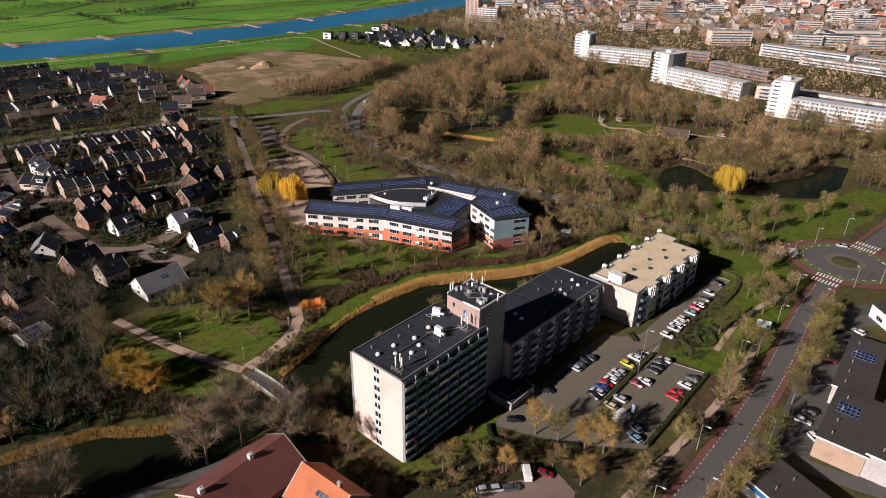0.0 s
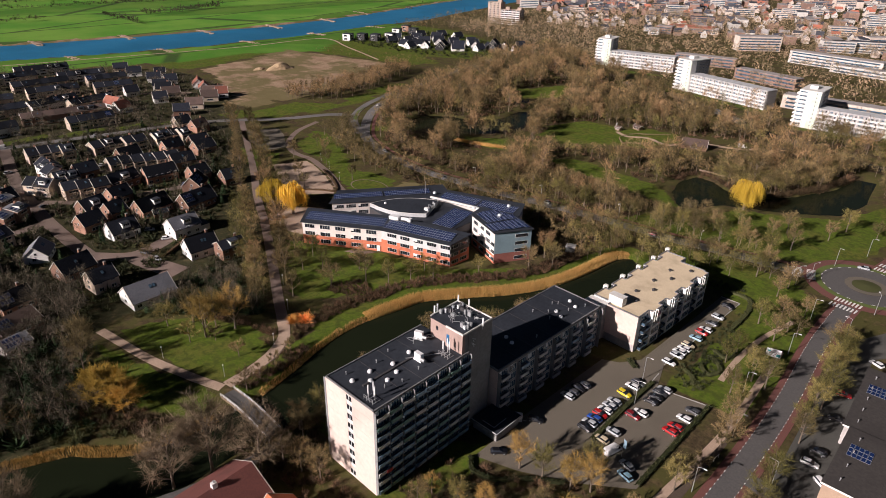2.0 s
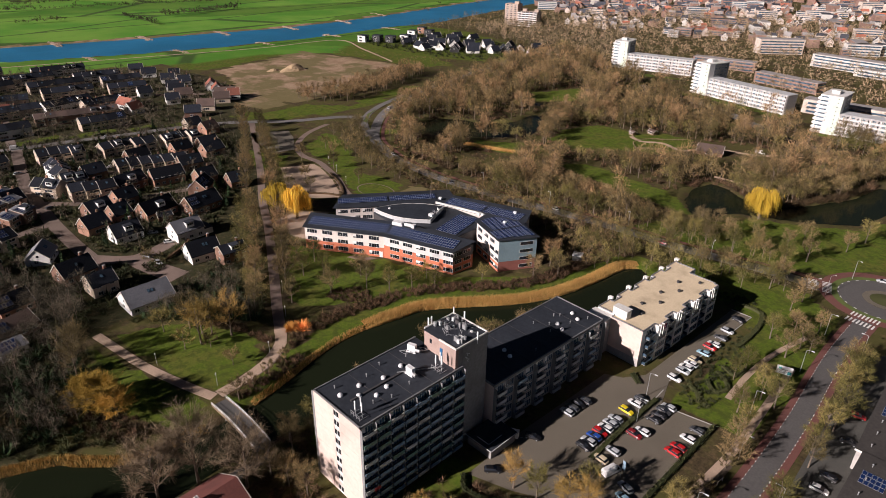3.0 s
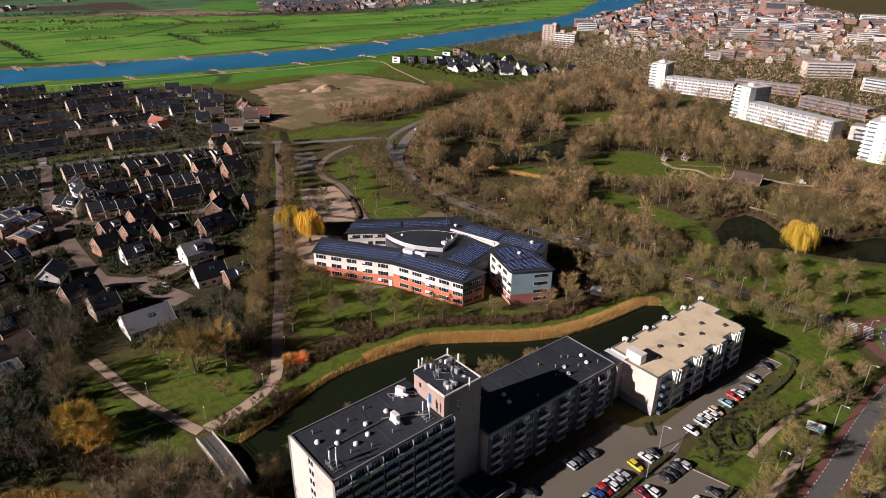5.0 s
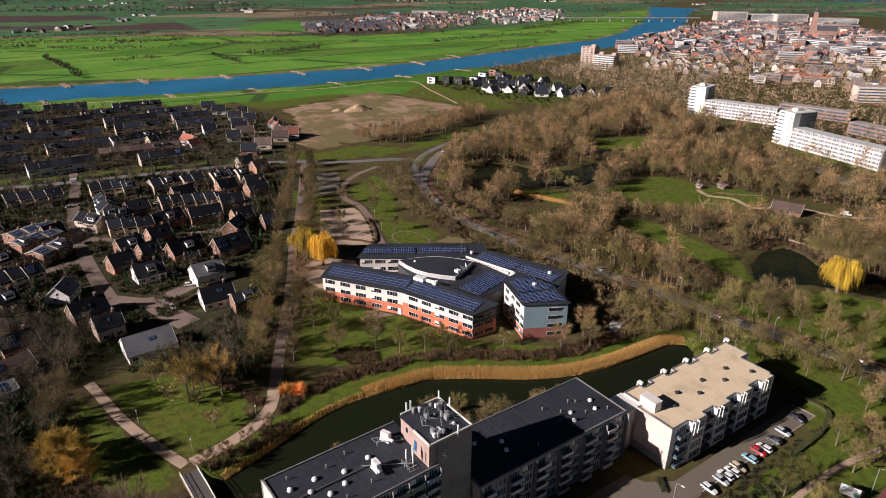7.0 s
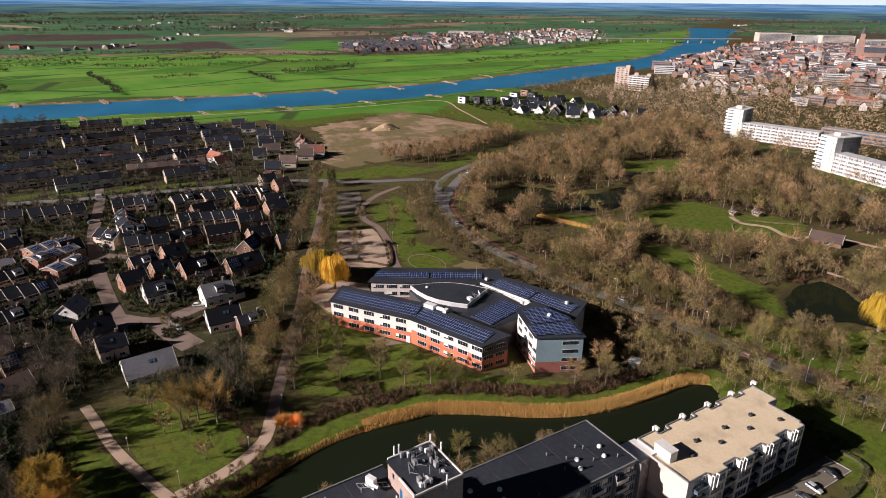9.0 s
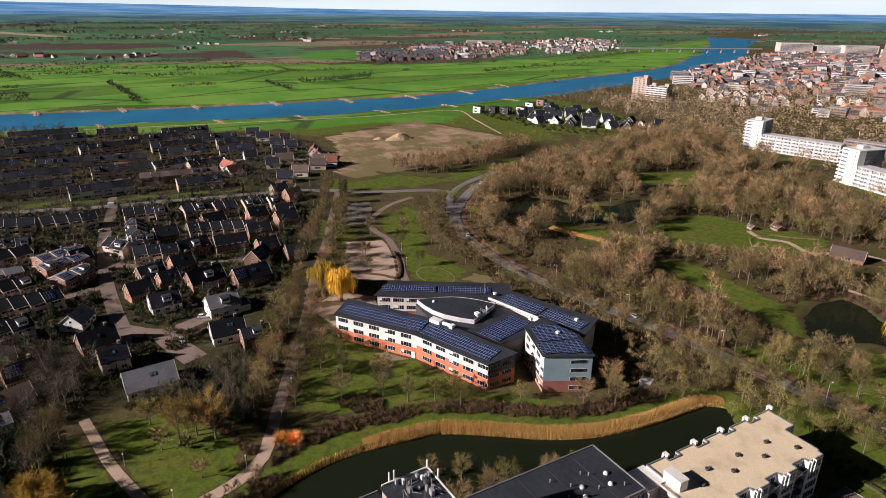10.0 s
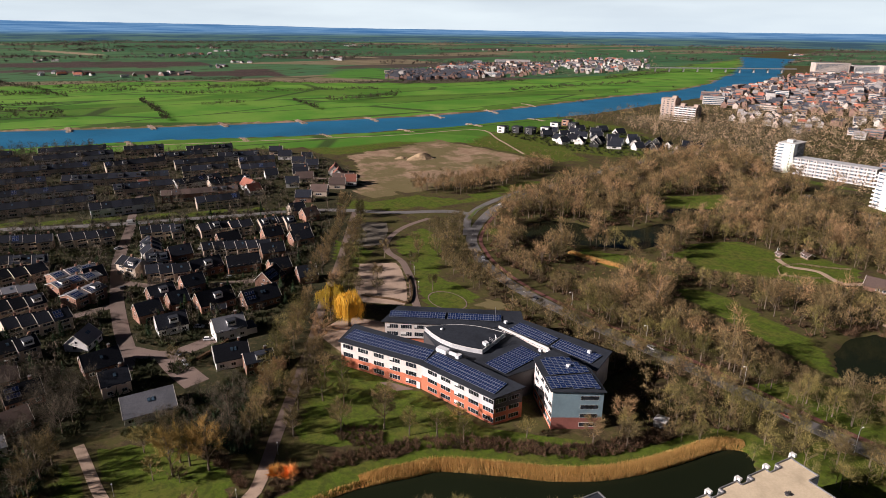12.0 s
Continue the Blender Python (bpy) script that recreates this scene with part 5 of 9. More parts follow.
    core = [(D[0] - 0.6, D[1] + 0.2), (E[0] - 0.6, E[1] - 0.2), (R1[0] - 0.8, R1[1] - 0.8), (R2[0] + 2.2, R2[1] - 0.2), (Wc[0] + 1.6, Wc[1] + 0.6)]
    for r in range(10):
        for c in range(22):
            p = Vector(Wc) + u * (c * 1.0 + 0.6) + v * (r * 1.7 + 0.4)
            if c != 11 and r != 9 and inside(core, [p.x], [p.y])[0]:
                part("solar_panel", PANEL, None, t, at=pose(p.x, p.y, 14.36, 1, 0, nn))
    # rear-left wing
    F0, F1, F2, F3, F4 = (-204.0, 169.4), (-176.0, 205.8), (-174.6, 214.2), (-181.6, 218.5), (-211.0, 180.3)
    part("core_wall", Geo().prism([F0, F1, F2, F3, F4], 3.4, 10.0), M_SCHOOLWHITE, t)
    part("core_base", Geo().prism([(F0[0] + 1, F0[1] + 2.5), (F1[0], F1[1] + 1), F2, F3, (F4[0] + 2, F4[1] + 1)], -0.3, 3.4), M_BRICKRED, t)
    wall_windows(t, F0, F1, 4.2, [3 + 5.4 * k for k in range(8)], 4.4, 1.8, 0.03, (0.0, 0.5), 5)
    wall_windows(t, F0, F1, 7.4, [3 + 5.4 * k for k in range(8)], 4.4, 1.7, 0.03, (0.25, 0.0), 5)
    wing_roof(t, [(F0[0] - 0.4, F0[1] - 1.4), (F1[0] + 1.0, F1[1] - 0.6), (F2[0] + 0.8, F2[1] + 0.3), (F3[0], F3[1] + 0.8), (F4[0] - 1.4, F4[1] - 0.2)], [10.4, 10.4, 10.6, 11.0, 11.0], 10)
    fa = angle_of(F0, F1)
    panel_field(t, (F0[0] - 1.6, F0[1] + 2.8), fa, 3, 44, lambda p: 10.62 + 0.058 * (p - Vector(F0)).dot(Vector((-(F1[1] - F0[1]), F1[0] - F0[0])).normalized()), tilt=3.2, skip=(22,), joined=True)
    # rear-right wing
    G0, G1, G2, G3 = (-174.0, 203.6), (-133.2, 212.4), (-139.0, 224.5), (-174.6, 214.2)
    part("core_wall", Geo().prism([G0, G1, G2, G3], -0.3, 10.0), M_SCHOOLWHITE, t)
    wing_roof(t, [(G0[0], G0[1] - 0.2), (G1[0] + 0.6, G1[1] - 0.8), (G2[0] + 0.5, G2[1] + 0.8), (G3[0], G3[1] + 0.8)], [10.5, 10.5, 11.2, 11.2], 10)
    ga = angle_of(G0, G1)
    panel_field(t, (G0[0] + 2.0, G0[1] + 2.0), ga, 4, 36, lambda p: 10.66 + 0.062 * (p - Vector(G0)).dot(Vector((-(G1[1] - G0[1]), G1[0] - G0[0])).normalized()), tilt=3.5, skip=(18,), joined=True)
    part("parapet", Geo().prism([(-175.5, 203.2), (-152.0, 207.6), (-152.1, 208.0), (-175.6, 203.7)], 10.4, 11.3), M_BALWHITE, t, "pale parapet strip")
    # middle hall with its own panel field
    part("hall_wall", Geo().prism([(-157.5, 180.6), (-146.6, 183.4), (-146.0, 196.0), (-152.0, 205.0), (-176.0, 205.8), (-189.0, 178.0), (-172.0, 174.8)], -0.3, 9.6), M_DARKTRIM, t)
    part("hall_roof", Geo().prism([(-157.5, 180.6), (-146.6, 183.4), (-146.0, 196.0), (-152.0, 205.0), (-176.0, 205.8), (-189.0, 178.0), (-172.0, 174.8)], 9.6, 9.9), M_ROOFFELT, t, "black flat roof of the hall")
    panel_field(t, (-157.0, 183.2), 10, 11, 9, lambda p: 10.05, gap_c=1.04, gap_r=1.72, tilt=3, joined=True)
    # lens-shaped hall roof
    lens = []
    for k in range(13):
        s = k / 12
        p = Vector((-189.3, 178.6)).lerp(Vector((-169.2, 201.6)), s)
        lens.append(p + Vector((-0.75, 0.66)) * 4.2 * math.sin(math.pi * s))
    back = []
    for k in range(11):
        s = k / 10
        p = Vector((-169.2, 201.6)).lerp(Vector((-163.0, 186.4)), min(1, s * 2)) if s < 0.5 else Vector((-163.0, 186.4)).lerp(Vector((-189.3, 178.6)), s * 2 - 1) + Vector((0.25, -0.97)) * 3.6 * math.sin(math.pi * (s * 2 - 1))
        back.append(p)
    outline = [(p.x, p.y) for p in lens + back[1:-1]][::-1]
    part("lens_wall", Geo().prism(outline, 9.9, 11.4), M_BALGREY, t, "grey curved wall of the middle hall")
    mid = Vector((sum(p[0] for p in outline) / len(outline), sum(p[1] for p in outline) / len(outline)))
    small = [tuple(mid + (Vector(p) - mid) * 0.985) for p in outline]
    part("lens_roof", Geo().prism(small, 11.4, 11.52), M_ROOFFELT, t, "black lens-shaped roof")
    n = len(outline)
    g = Geo()
    for i in range(n):
        g.prism([outline[i], outline[(i + 1) % n], small[(i + 1) % n], small[i]], 11.4, 11.62)
    part("lens_edge", g, M_BALWHITE, t, "white edge of the curved roof")
    antenna_cluster(t, -166.0, 194.0, 11.5, 2, 2.2)
    part("roof_unit", Geo().box(-166.6, -164.6, 189.0, 190.6, 11.5, 12.6), M_WHITEMETAL, t)
    part("roof_dome", DOME, None, t, at=pose(-184.0, 183.0, 11.5))
    part("mast", Geo().tube((-180.0, 205.0, 10.0), (-180.0, 205.0, 17.0), 0.07, 0.04, 6), M_METAL, t, "thin steel mast")
    for x, y, z in ((-176.5, 207.5, 11.0), (-150.5, 206.0, 11.0), (-148.0, 200.0, 14.1), (-142.0, 217.5, 11.2), (-135.0, 200.5, 14.2)):
        part("roof_unit", Geo().box(x - 0.6, x + 0.6, y - 0.5, y + 0.5, z, z + 0.9), M_WHITEMETAL, t)


school()
tagged(part("pavement_door", Geo().prism([(-180, 154.5), (-172, 157), (-169.8, 162.6), (-178.5, 157.6)], -0.2, 0.06), M_BRICKPATH), "small brick terrace before the school door", "terrace", kind="structure")
g = Geo()
g.prism([(-203, 158.5), (-190, 166), (-188, 176), (-197, 176), (-205, 168)], -0.2, 0.25)
tagged(part("pavement_terrace", g, M_BRICKPATH), "brick terrace in the school court", "terrace", kind="structure")


# ---- white gallery flats across the park ----
M_PALEGREEN = mat("pale green render", (0.600, 0.690, 0.560), (0.530, 0.610, 0.500), 0.2, 1.5, 0.85)


def gallery_flats(x, y, ang, wing, tower=True, storeys=5):
    t = thing("gallery_flats", pose(x, y, 0, 0, 0, ang), "long white gallery flats with a tall stair tower", "apartment building", "white flats across the park")
    FH, D = 2.75, 13.0
    H = storeys * FH + 0.6
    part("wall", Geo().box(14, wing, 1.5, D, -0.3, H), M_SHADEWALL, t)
    part("roof", Geo().box(13.9, wing + 0.1, 1.0, D + 0.1, H, H + 0.3), M_BALGREY, t)
    bw = (wing - 15) / round((wing - 15) / 6.0)
    n = round((wing - 15) / bw)
    par = Geo().box(0.06, bw - 0.06, -0.12, 0.0, 0.0, 1.1).mesh("parapet", M_WHITEROUGH)
    for k in range(n + 1):
        part("pier", Geo().box(14.3 + k * bw, 14.75 + k * bw, -0.16, 1.45, 0.0, H), M_WHITEROUGH, t)
    for f in range(storeys):
        part("gallery", Geo().box(14, wing, 0, 1.5, f * FH + 0.35, f * FH + 0.55), M_GREYWALL, t)
        for k in range(n):
            part("parapet", par, None, t, at=pose(14.5 + k * bw, 0.0, f * FH + 0.3))
            simple_window(t, 14.5 + (k + 0.3) * bw, 1.45, f * FH + 1.4, 0, 1.8, 1.3, 2, M_GLASSBLUE)
            simple_window(t, 14.5 + (k + 0.75) * bw, 1.45, f * FH + 0.6, 0, 1.0, 2.1, 1)
    if tower:
        TH = storeys * FH + 11.5
        part("tower", Geo().box(0, 14, 0, 6.5, -0.3, TH).box(1.0, 13, 6.5, 25, -0.3, TH), M_WHITEROUGH, t, "tall white tower block")
        part("tower_side", Geo().box(13.02, 13.3, 6.8, 24.8, 1.0, TH - 0.5), M_GREYWALL, t)
        for f in range(9):
            part("tower_balcony", Geo().box(-1.2, 0, 1.0, 5.4, f * FH + 0.6, f * FH + 1.7), M_WHITE, t)
            for k in range(4):
                simple_window(t, 13.33, 8.5 + 4.2 * k, f * FH + 1.4, 90, 2.6, 1.4, 3, M_GLASSBLUE)
            simple_window(t, 11.4, -0.13, f * FH + 1.6, 0, 0.9, 1.0, 1)
            part("tower_balcony", Geo().box(-1.2, 6.2, -0.9, -0.02, f * FH + 0.6, f * FH + 1.6), M_WHITE, t)
            simple_window(t, 3.0, -0.06, f * FH + 1.75, 0, 4.6, 1.1, 3, M_GLASSBLUE)
        part("tower_strip", Geo().box(8.6, 13.9, -0.1, -0.01, 0.2, TH - 0.3), M_PALEGREEN, t, "pale green strip of the stair tower")
        part("tower_roof", Geo().box(-0.1, 14.1, -0.1, 25, TH, TH + 0.4), M_BALWHITE, t)
        part("lift_house", Geo().box(4, 9, 8, 14, TH + 0.4, TH + 2.6), M_BALWHITE, t)


gallery_flats(-203.5, 557.5, -18.3, 86)
gallery_flats(-308.5, 611.5, 8, 78)
gallery_flats(-94.0, 499.0, -2, 100)


M_FLATSPINK = mat("pinkish-beige brick", (0.430, 0.330, 0.270), (0.360, 0.275, 0.225), 0.1, 1.5, 0.9)


def river_flats():
    t = thing("river_flats", pose(-580, 792, 0, 0, 0, 12), "stepped pinkish-beige apartment building by the river", "apartment building")
    part("wall", Geo().box(0, 20, 0, 16, -0.3, 29), M_FLATSPINK, t)
    part("low_wall", Geo().box(20, 50, 0, 16, -0.3, 20), M_FLATSPINK, t)
    for x, z in ((13, 29), (44, 20), (26, 20)):
        part("lift_house", Geo().box(x, x + 6, 4, 10, z, z + 3.2), M_FLATSPINK, t)
    for f in range(10):
        if f < 7:
            part("balcony", Geo().box(20.5, 49.5, -1.3, 0, 0.1 + f * 2.85, 1.1 + f * 2.85), M_WHITEROUGH, t, "white balcony front")
            for k in range(5):
                simple_window(t, 23 + 6 * k, -0.05, 1.1 + f * 2.85, 0, 4.6, 1.7, 3)
            simple_window(t, 50.05, 8, 1.2 + f * 2.85, 90, 5.0, 1.4, 2)
        for k in range(3):
            simple_window(t, 4 + 6 * k, -0.05, 1.2 + f * 2.85, 0, 3.2, 1.4, 2)


river_flats()

# ---- houses ----
TAKEN = []   # footprints: x, y, radius


def roof_geo(L, W, eave, ridge, over=0.4, thick=0.22):
    """Two roof slopes over a plan L (along x) by W, as slabs."""
    g = Geo()
    slope = (ridge - eave) / (W / 2)
    for s in (-1, 1):
        y1 = s * (W / 2 + over)
        z1 = eave - slope * over
        x0, x1 = -L / 2 - over * 0.6, L / 2 + over * 0.6
        v = [(x0, 0, ridge), (x1, 0, ridge), (x1, y1, z1), (x0, y1, z1)]
        top = [(x, y, z + thick) for x, y, z in v]
        f = [(0, 1, 2, 3), (7, 6, 5, 4), (0, 4, 5, 1), (1, 5, 6, 2), (2, 6, 7, 3), (3, 7, 4, 0)]
        if s < 0:
            f = [tuple(reversed(q)) for q in f]
        g.add(v + top, f)
    return g


def verge_geo(L, W, eave, ridge, end, over=0.4, thick=0.22):
    """The board along one gable edge of the roof, bent over the ridge."""
    g = Geo()
    slope = (ridge - eave) / (W / 2)
    y1, z1 = W / 2 + over, eave - slope * over
    for xe in ((-L / 2 - over * 0.6 - 0.05) if end < 0 else (L / 2 + over * 0.6 + 0.05),):
        line = [(-y1, z1), (0, ridge), (y1, z1)]
        v = [(xe + d, y, z + h) for y, z in line for d, h in ((-0.08, -0.04), (0.08, -0.04), (0.08, thick + 0.05), (-0.08, thick + 0.05))]
        f = [(4 * k + i, 4 * k + 4 + i, 4 * k + 4 + (i + 1) % 4, 4 * k + (i + 1) % 4) for k in (0, 1) for i in range(4)]
        g.add(v, f + [(0, 1, 2, 3), (11, 10, 9, 8)])
    return g


def wall_geo(L, W, eave, ridge):
    v = []
    for x in (-L / 2, L / 2):
        v += [(x, -W / 2, -0.3), (x, W / 2, -0.3), (x, W / 2, eave), (x, 0, ridge), (x, -W / 2, eave)]
    f = [(4, 3, 2, 1, 0), (5, 6, 7, 8, 9), (0, 1, 6, 5), (1, 2, 7, 6), (2, 3, 8, 7), (3, 4, 9, 8), (4, 0, 5, 9)]
    return Geo().add(v, f)


HOUSE_MESH = {}
M_VERGEBOARD = mat("pale verge board", (0.600, 0.565, 0.510), (0.480, 0.450, 0.410), 0.4, 4.0, 0.7)


def shared(key, make):
    if key not in HOUSE_MESH:
        HOUSE_MESH[key] = make()
    return HOUSE_MESH[key]


def house(x, y, ang, L, W, eave, ridge, wall, tile, label, chimney=True, dormer=0, panels=0, skylight=0, shed=False, group="", name="house", full=True, gable=True):
    """A gabled house with its ridge along its x axis."""
    h = thing(name, pose(x, y, 0, 0, 0, ang), label, "house", group)
    TAKEN.append((x, y, max(L, W) * 0.55))
    key = (round(L, 1), round(W, 1), round(eave, 1), round(ridge, 1))
    part("wall", shared((key, "w", wall.name), lambda: wall_geo(L, W, eave, ridge - 0.05).mesh("wall", wall)), None, h)
    part("roof", shared((key, "r", tile.name), lambda: roof_geo(L, W, eave, ridge).mesh("roof", tile)), None, h)
    if full or gable:
        for end in (-1, 1):
            part("verge_board", shared((key, "v", end), lambda: verge_geo(L, W, eave, ridge, end).mesh("verge_board", M_VERGEBOARD)), None, h, "pale board along the gable edge")
    if chimney:
        c = part("chimney", shared("chimney", lambda: Geo().box(-0.45, 0.45, -0.35, 0.35, -0.9, 1.3).mesh("chimney", M_HOUSEBRICK)), None, h, at=pose(L * 0.28, 0.3, ridge))
        if full:
            part("chimney_cap", shared("cap", lambda: Geo().box(-0.52, 0.52, -0.42, 0.42, 1.3, 1.42).tube((-0.2, 0, 1.42), (-0.2, 0, 1.75), 0.13, 0.1, 6).tube((0.2, 0, 1.42), (0.2, 0, 1.75), 0.13, 0.1, 6).mesh("chimney_cap", M_KERB)), None, c)
    n = max(1, int(L / 3.2))
    if full:
        for s, a in ((-1, 0), (1, 180)):
            for k in range(n):
                xx = -L / 2 + L * (k + 0.5) / n
                simple_window(h, xx, s * (W / 2 + 0.03), 0.9, a, 1.7, 1.3, 2)
                if eave > 4:
                    simple_window(h, xx, s * (W / 2 + 0.03), 3.6, a, 1.6, 1.1, 2)
        for s, a in ((-1, -90), (1, 90)):
            simple_window(h, s * (L / 2 + 0.03), 0.4, 1.0, a, 1.5, 1.3, 2)
            simple_window(h, s * (L / 2 + 0.03), -0.4, max(3.4, eave * 0.8), a, 1.1, 1.1, 1)
    else:
        wide = min(L - 1.2, 4.2)
        simple_window(h, 0, -W / 2 - 0.03, 0.8, 0, wide, 1.5, 3)
        if eave > 4 and (gable or int(x + y) % 2):
            simple_window(h, 0, -W / 2 - 0.03, 3.5, 0, wide, 1.2, 3)
        if gable:
            simple_window(h, -L / 2 - 0.03, 0, max(3.4, eave * 0.7), -90, 1.2, 1.2, 1)
    slope = math.atan2(ridge - eave, W / 2)
    if dormer:
        d = part("dormer", Geo().box(-1.7, 1.7, -1.6, 1.6, -1.0, 1.25), M_WHITE if dormer > 0 else M_TILEDARK, h, "box dormer with white front", at=pose(L * 0.05, (-W * 0.25) * (1 if dormer > 0 else 1), (eave + ridge) / 2))
        part("dormer_roof", Geo().box(-1.85, 1.85, -1.8, 1.7, 1.25, 1.4), M_ROOFFELT, d)
        window(d, 0, -1.63, -0.1, 0, 2.6, 1.1, 0, 3)
    if panels:
        for r in range(2):
            for k in range(panels):
                yy = -W * 0.25 - 0.85 + 1.7 * r
                part("solar_panel", PANEL, None, h, at=pose(-L / 2 + 1.2 + k * 1.05, yy, ridge + (yy) * math.tan(slope) + 0.3, math.degrees(slope), 0, 0))
    if skylight:
        for k in range(skylight):
            yy = -W * 0.22
            part("roof_window", shared("skylight", lambda: Geo().box(-0.45, 0.45, -0.65, 0.65, 0.0, 0.08).mesh("roof_window", M_GLASSBLUE)), None, h, "roof window", at=pose(0.2 + k * 1.2, yy, ridge + yy * math.tan(slope) + 0.28, math.degrees(slope), 0, 0))
    if shed:
        s = part("garage", Geo().box(L / 2 - 0.5, L / 2 + 4.2, -W / 2 + 0.5, W / 2 - 2.0, -0.2, 2.6), wall, h, "flat-roofed garage")
        part("garage_roof", Geo().box(L / 2 - 0.49, L / 2 + 4.4, -W / 2 + 0.3, W / 2 - 1.8, 2.6, 2.8), M_ROOFFELT, s)
    return h


def terrace(a, b, W=9.0, eave=5.4, ridge=8.2, wall=M_HOUSEYELLOW, tile=M_TILEDARK, unit=6.0, seed=0, jig=0.0, turn=0.0, solar=0, label="terraced house with a dark tiled roof", group=""):
    """A row of joined houses with the ridge along a-b, each one a house of its own, slightly stepped."""
    rnd = random.Random(seed)
    a, b = Vector(a), Vector(b)
    n = max(1, round((b - a).length / unit))
    d = (b - a) / n
    ang = math.degrees(math.atan2(d.y, d.x))
    side = Vector((-d.y, d.x)).normalized()
    for k in range(n):
        p = a + d * (k + 0.5) + side * (jig * ((k % 3) - 1))
        st = (k % 2) * (0.35 if jig else 0.006)
        house(p.x, p.y, ang + turn, d.length - 0.01 + (1.0 if turn else 0.0), W, eave + st, ridge + st, wall, tile, label, chimney=rnd.random() < 0.75, dormer=1 if rnd.random() < 0.16 else 0,
              panels=solar or rnd.choice((0,) * 13 + (3,)), skylight=rnd.choice((0, 0, 1)), group=group, name="terraced_house", full=False, gable=k == 0 or turn > 0)


BR, YL, WH = M_HOUSEBRICK, M_HOUSEYELLOW, M_WHITEROUGH
DK, GR, BN, OR = M_TILEDARK, M_TILEGREY, M_TILEBROWN, M_TILEORANGE
# detached houses by the path and the cul-de-sac
house(-204.0, 83.0, 88, 15.5, 11.5, 3.0, 7.4, WH, GR, "white house with a large pale grey tiled roof", chimney=False, skylight=2)
house(-223.8, 75.6, 92, 9.0, 8.5, 4.6, 8.0, YL, DK, "yellow brick house with a dark gabled roof", skylight=1)
house(-241.5, 73.2, 98, 12.5, 9.5, 3.2, 7.6, BR, DK, "brick house with a dark steep roof", skylight=1)
house(-265.2, 69.5, 146, 10.5, 9.0, 3.0, 6.8, WH, GR, "low grey-roofed house with white trim", chimney=False, skylight=2)
house(-261.5, 101.2, 91, 11.5, 8.8, 3.4, 7.6, WH, DK, "white house with a dark roof and dormer", dormer=1)
house(-245.0, 119.8, 90, 12.0, 9.6, 4.4, 8.2, WH, GR, "white gabled house with grey roof and dormer", dormer=1, shed=True)
house(-222.0, 114.5, 84, 12.0, 9.0, 3.6, 8.0, WH, DK, "white gabled house with black roof", dormer=0, skylight=2)
house(-211.5, 121.5, 84, 10.0, 8.0, 5.2, 7.4, BR, DK, "dark brick house with flat dormers", dormer=1, shed=True)
house(-217.0, 44.0, 104, 13.0, 10.0, 3.0, 6.0, BR, BN, "low house with a brown roof and glazed lean-to", chimney=False, panels=4)
house(-205.0, 40.0, 99, 8.0, 7.0, 2.9, 4.6, WH, GR, "grey-roofed annex with solar panels", chimney=False, panels=5)
house(-232.0, 49.0, 99, 11.0, 9.0, 3.2, 7.0, BR, DK, "brick house with dark roof among trees", panels=4)
house(-248.0, 42.0, 94, 12.0, 9.0, 3.2, 7.0, BR, BN, "brick house with brown roof among trees")
house(-276.0, 122.0, 99, 15.5, 9.5, 3.6, 8.2, BR, DK, "brick house with a long dark roof", dormer=1)
house(-268.0, 140.0, 97, 16.0, 9.5, 3.6, 8.2, BR, DK, "brick gabled house with a dark roof and skylights", skylight=2, panels=4)
house(-288.5, 151.5, 130, 12.0, 9.0, 3.6, 8.0, BR, DK, "dark-roofed house with solar panels", panels=7)
house(-313.5, 146.0, 84, 16.0, 9.0, 4.2, 8.4, BR, DK, "brick gabled house with black roof")
house(-318.5, 128.3, 100, 15.5, 9.0, 4.2, 8.2, BR, DK, "brick house with a dark tiled roof", dormer=1)
house(-295.0, 103.3, 99, 11.0, 9.0, 4.0, 7.8, BR, DK, "dark brick house with a dark roof", dormer=1)
house(-268.5, 100.0 + 22, 75, 0.1 + 6.0, 5.0, 2.6, 3.6, BR, DK, "small brick garage with a dark roof", chimney=False, name="garage")
terrace((-323.5, 102.5), (-315, 119.5), seed=2, turn=20)
terrace((-344, 133.6), (-330, 165), seed=3, turn=20, wall=YL)
terrace((-341, 105.3), (-337, 114.4), seed=4, turn=20)
terrace((-392, 111), (-382.5, 131.3), seed=5, turn=20, jig=1.2, wall=YL, unit=5.2)
terrace((-380, 140), (-372.5, 167.5), seed=6, turn=20, jig=1.2, wall=YL, unit=5.2)
terrace((-372.3, 173), (-367, 192), seed=7, turn=20, jig=1.2, wall=YL, unit=5.2)
terrace((-369, 113.2), (-349, 107), seed=8, turn=20, jig=1.0, wall=WH)
terrace((-344, 97), (-330, 100), seed=9, turn=20, jig=1.0)
terrace((-412, 42.5), (-400.3, 66), seed=10, turn=20)
terrace((-399.7, 70), (-393, 95.3), seed=11, turn=20)
terrace((-374.3, 42.7), (-364.7, 62), seed=12, turn=20)
terrace((-386, 20), (-376, 38), seed=13, turn=20)
terrace((-340, 62.5), (-342.5, 81.4), seed=14, turn=20, tile=GR, wall=BR, eave=5.0, ridge=6.4, jig=0.8, solar=4)
terrace((-327, 62.4), (-330.5, 80.8), seed=15, turn=20, tile=GR, wall=BR, eave=5.0, ridge=6.4, jig=0.8, solar=4)
terrace((-309, 67), (-313.5, 80.6), seed=16, turn=20, tile=GR, wall=BR, eave=5.0, ridge=6.4, jig=0.8, solar=4)
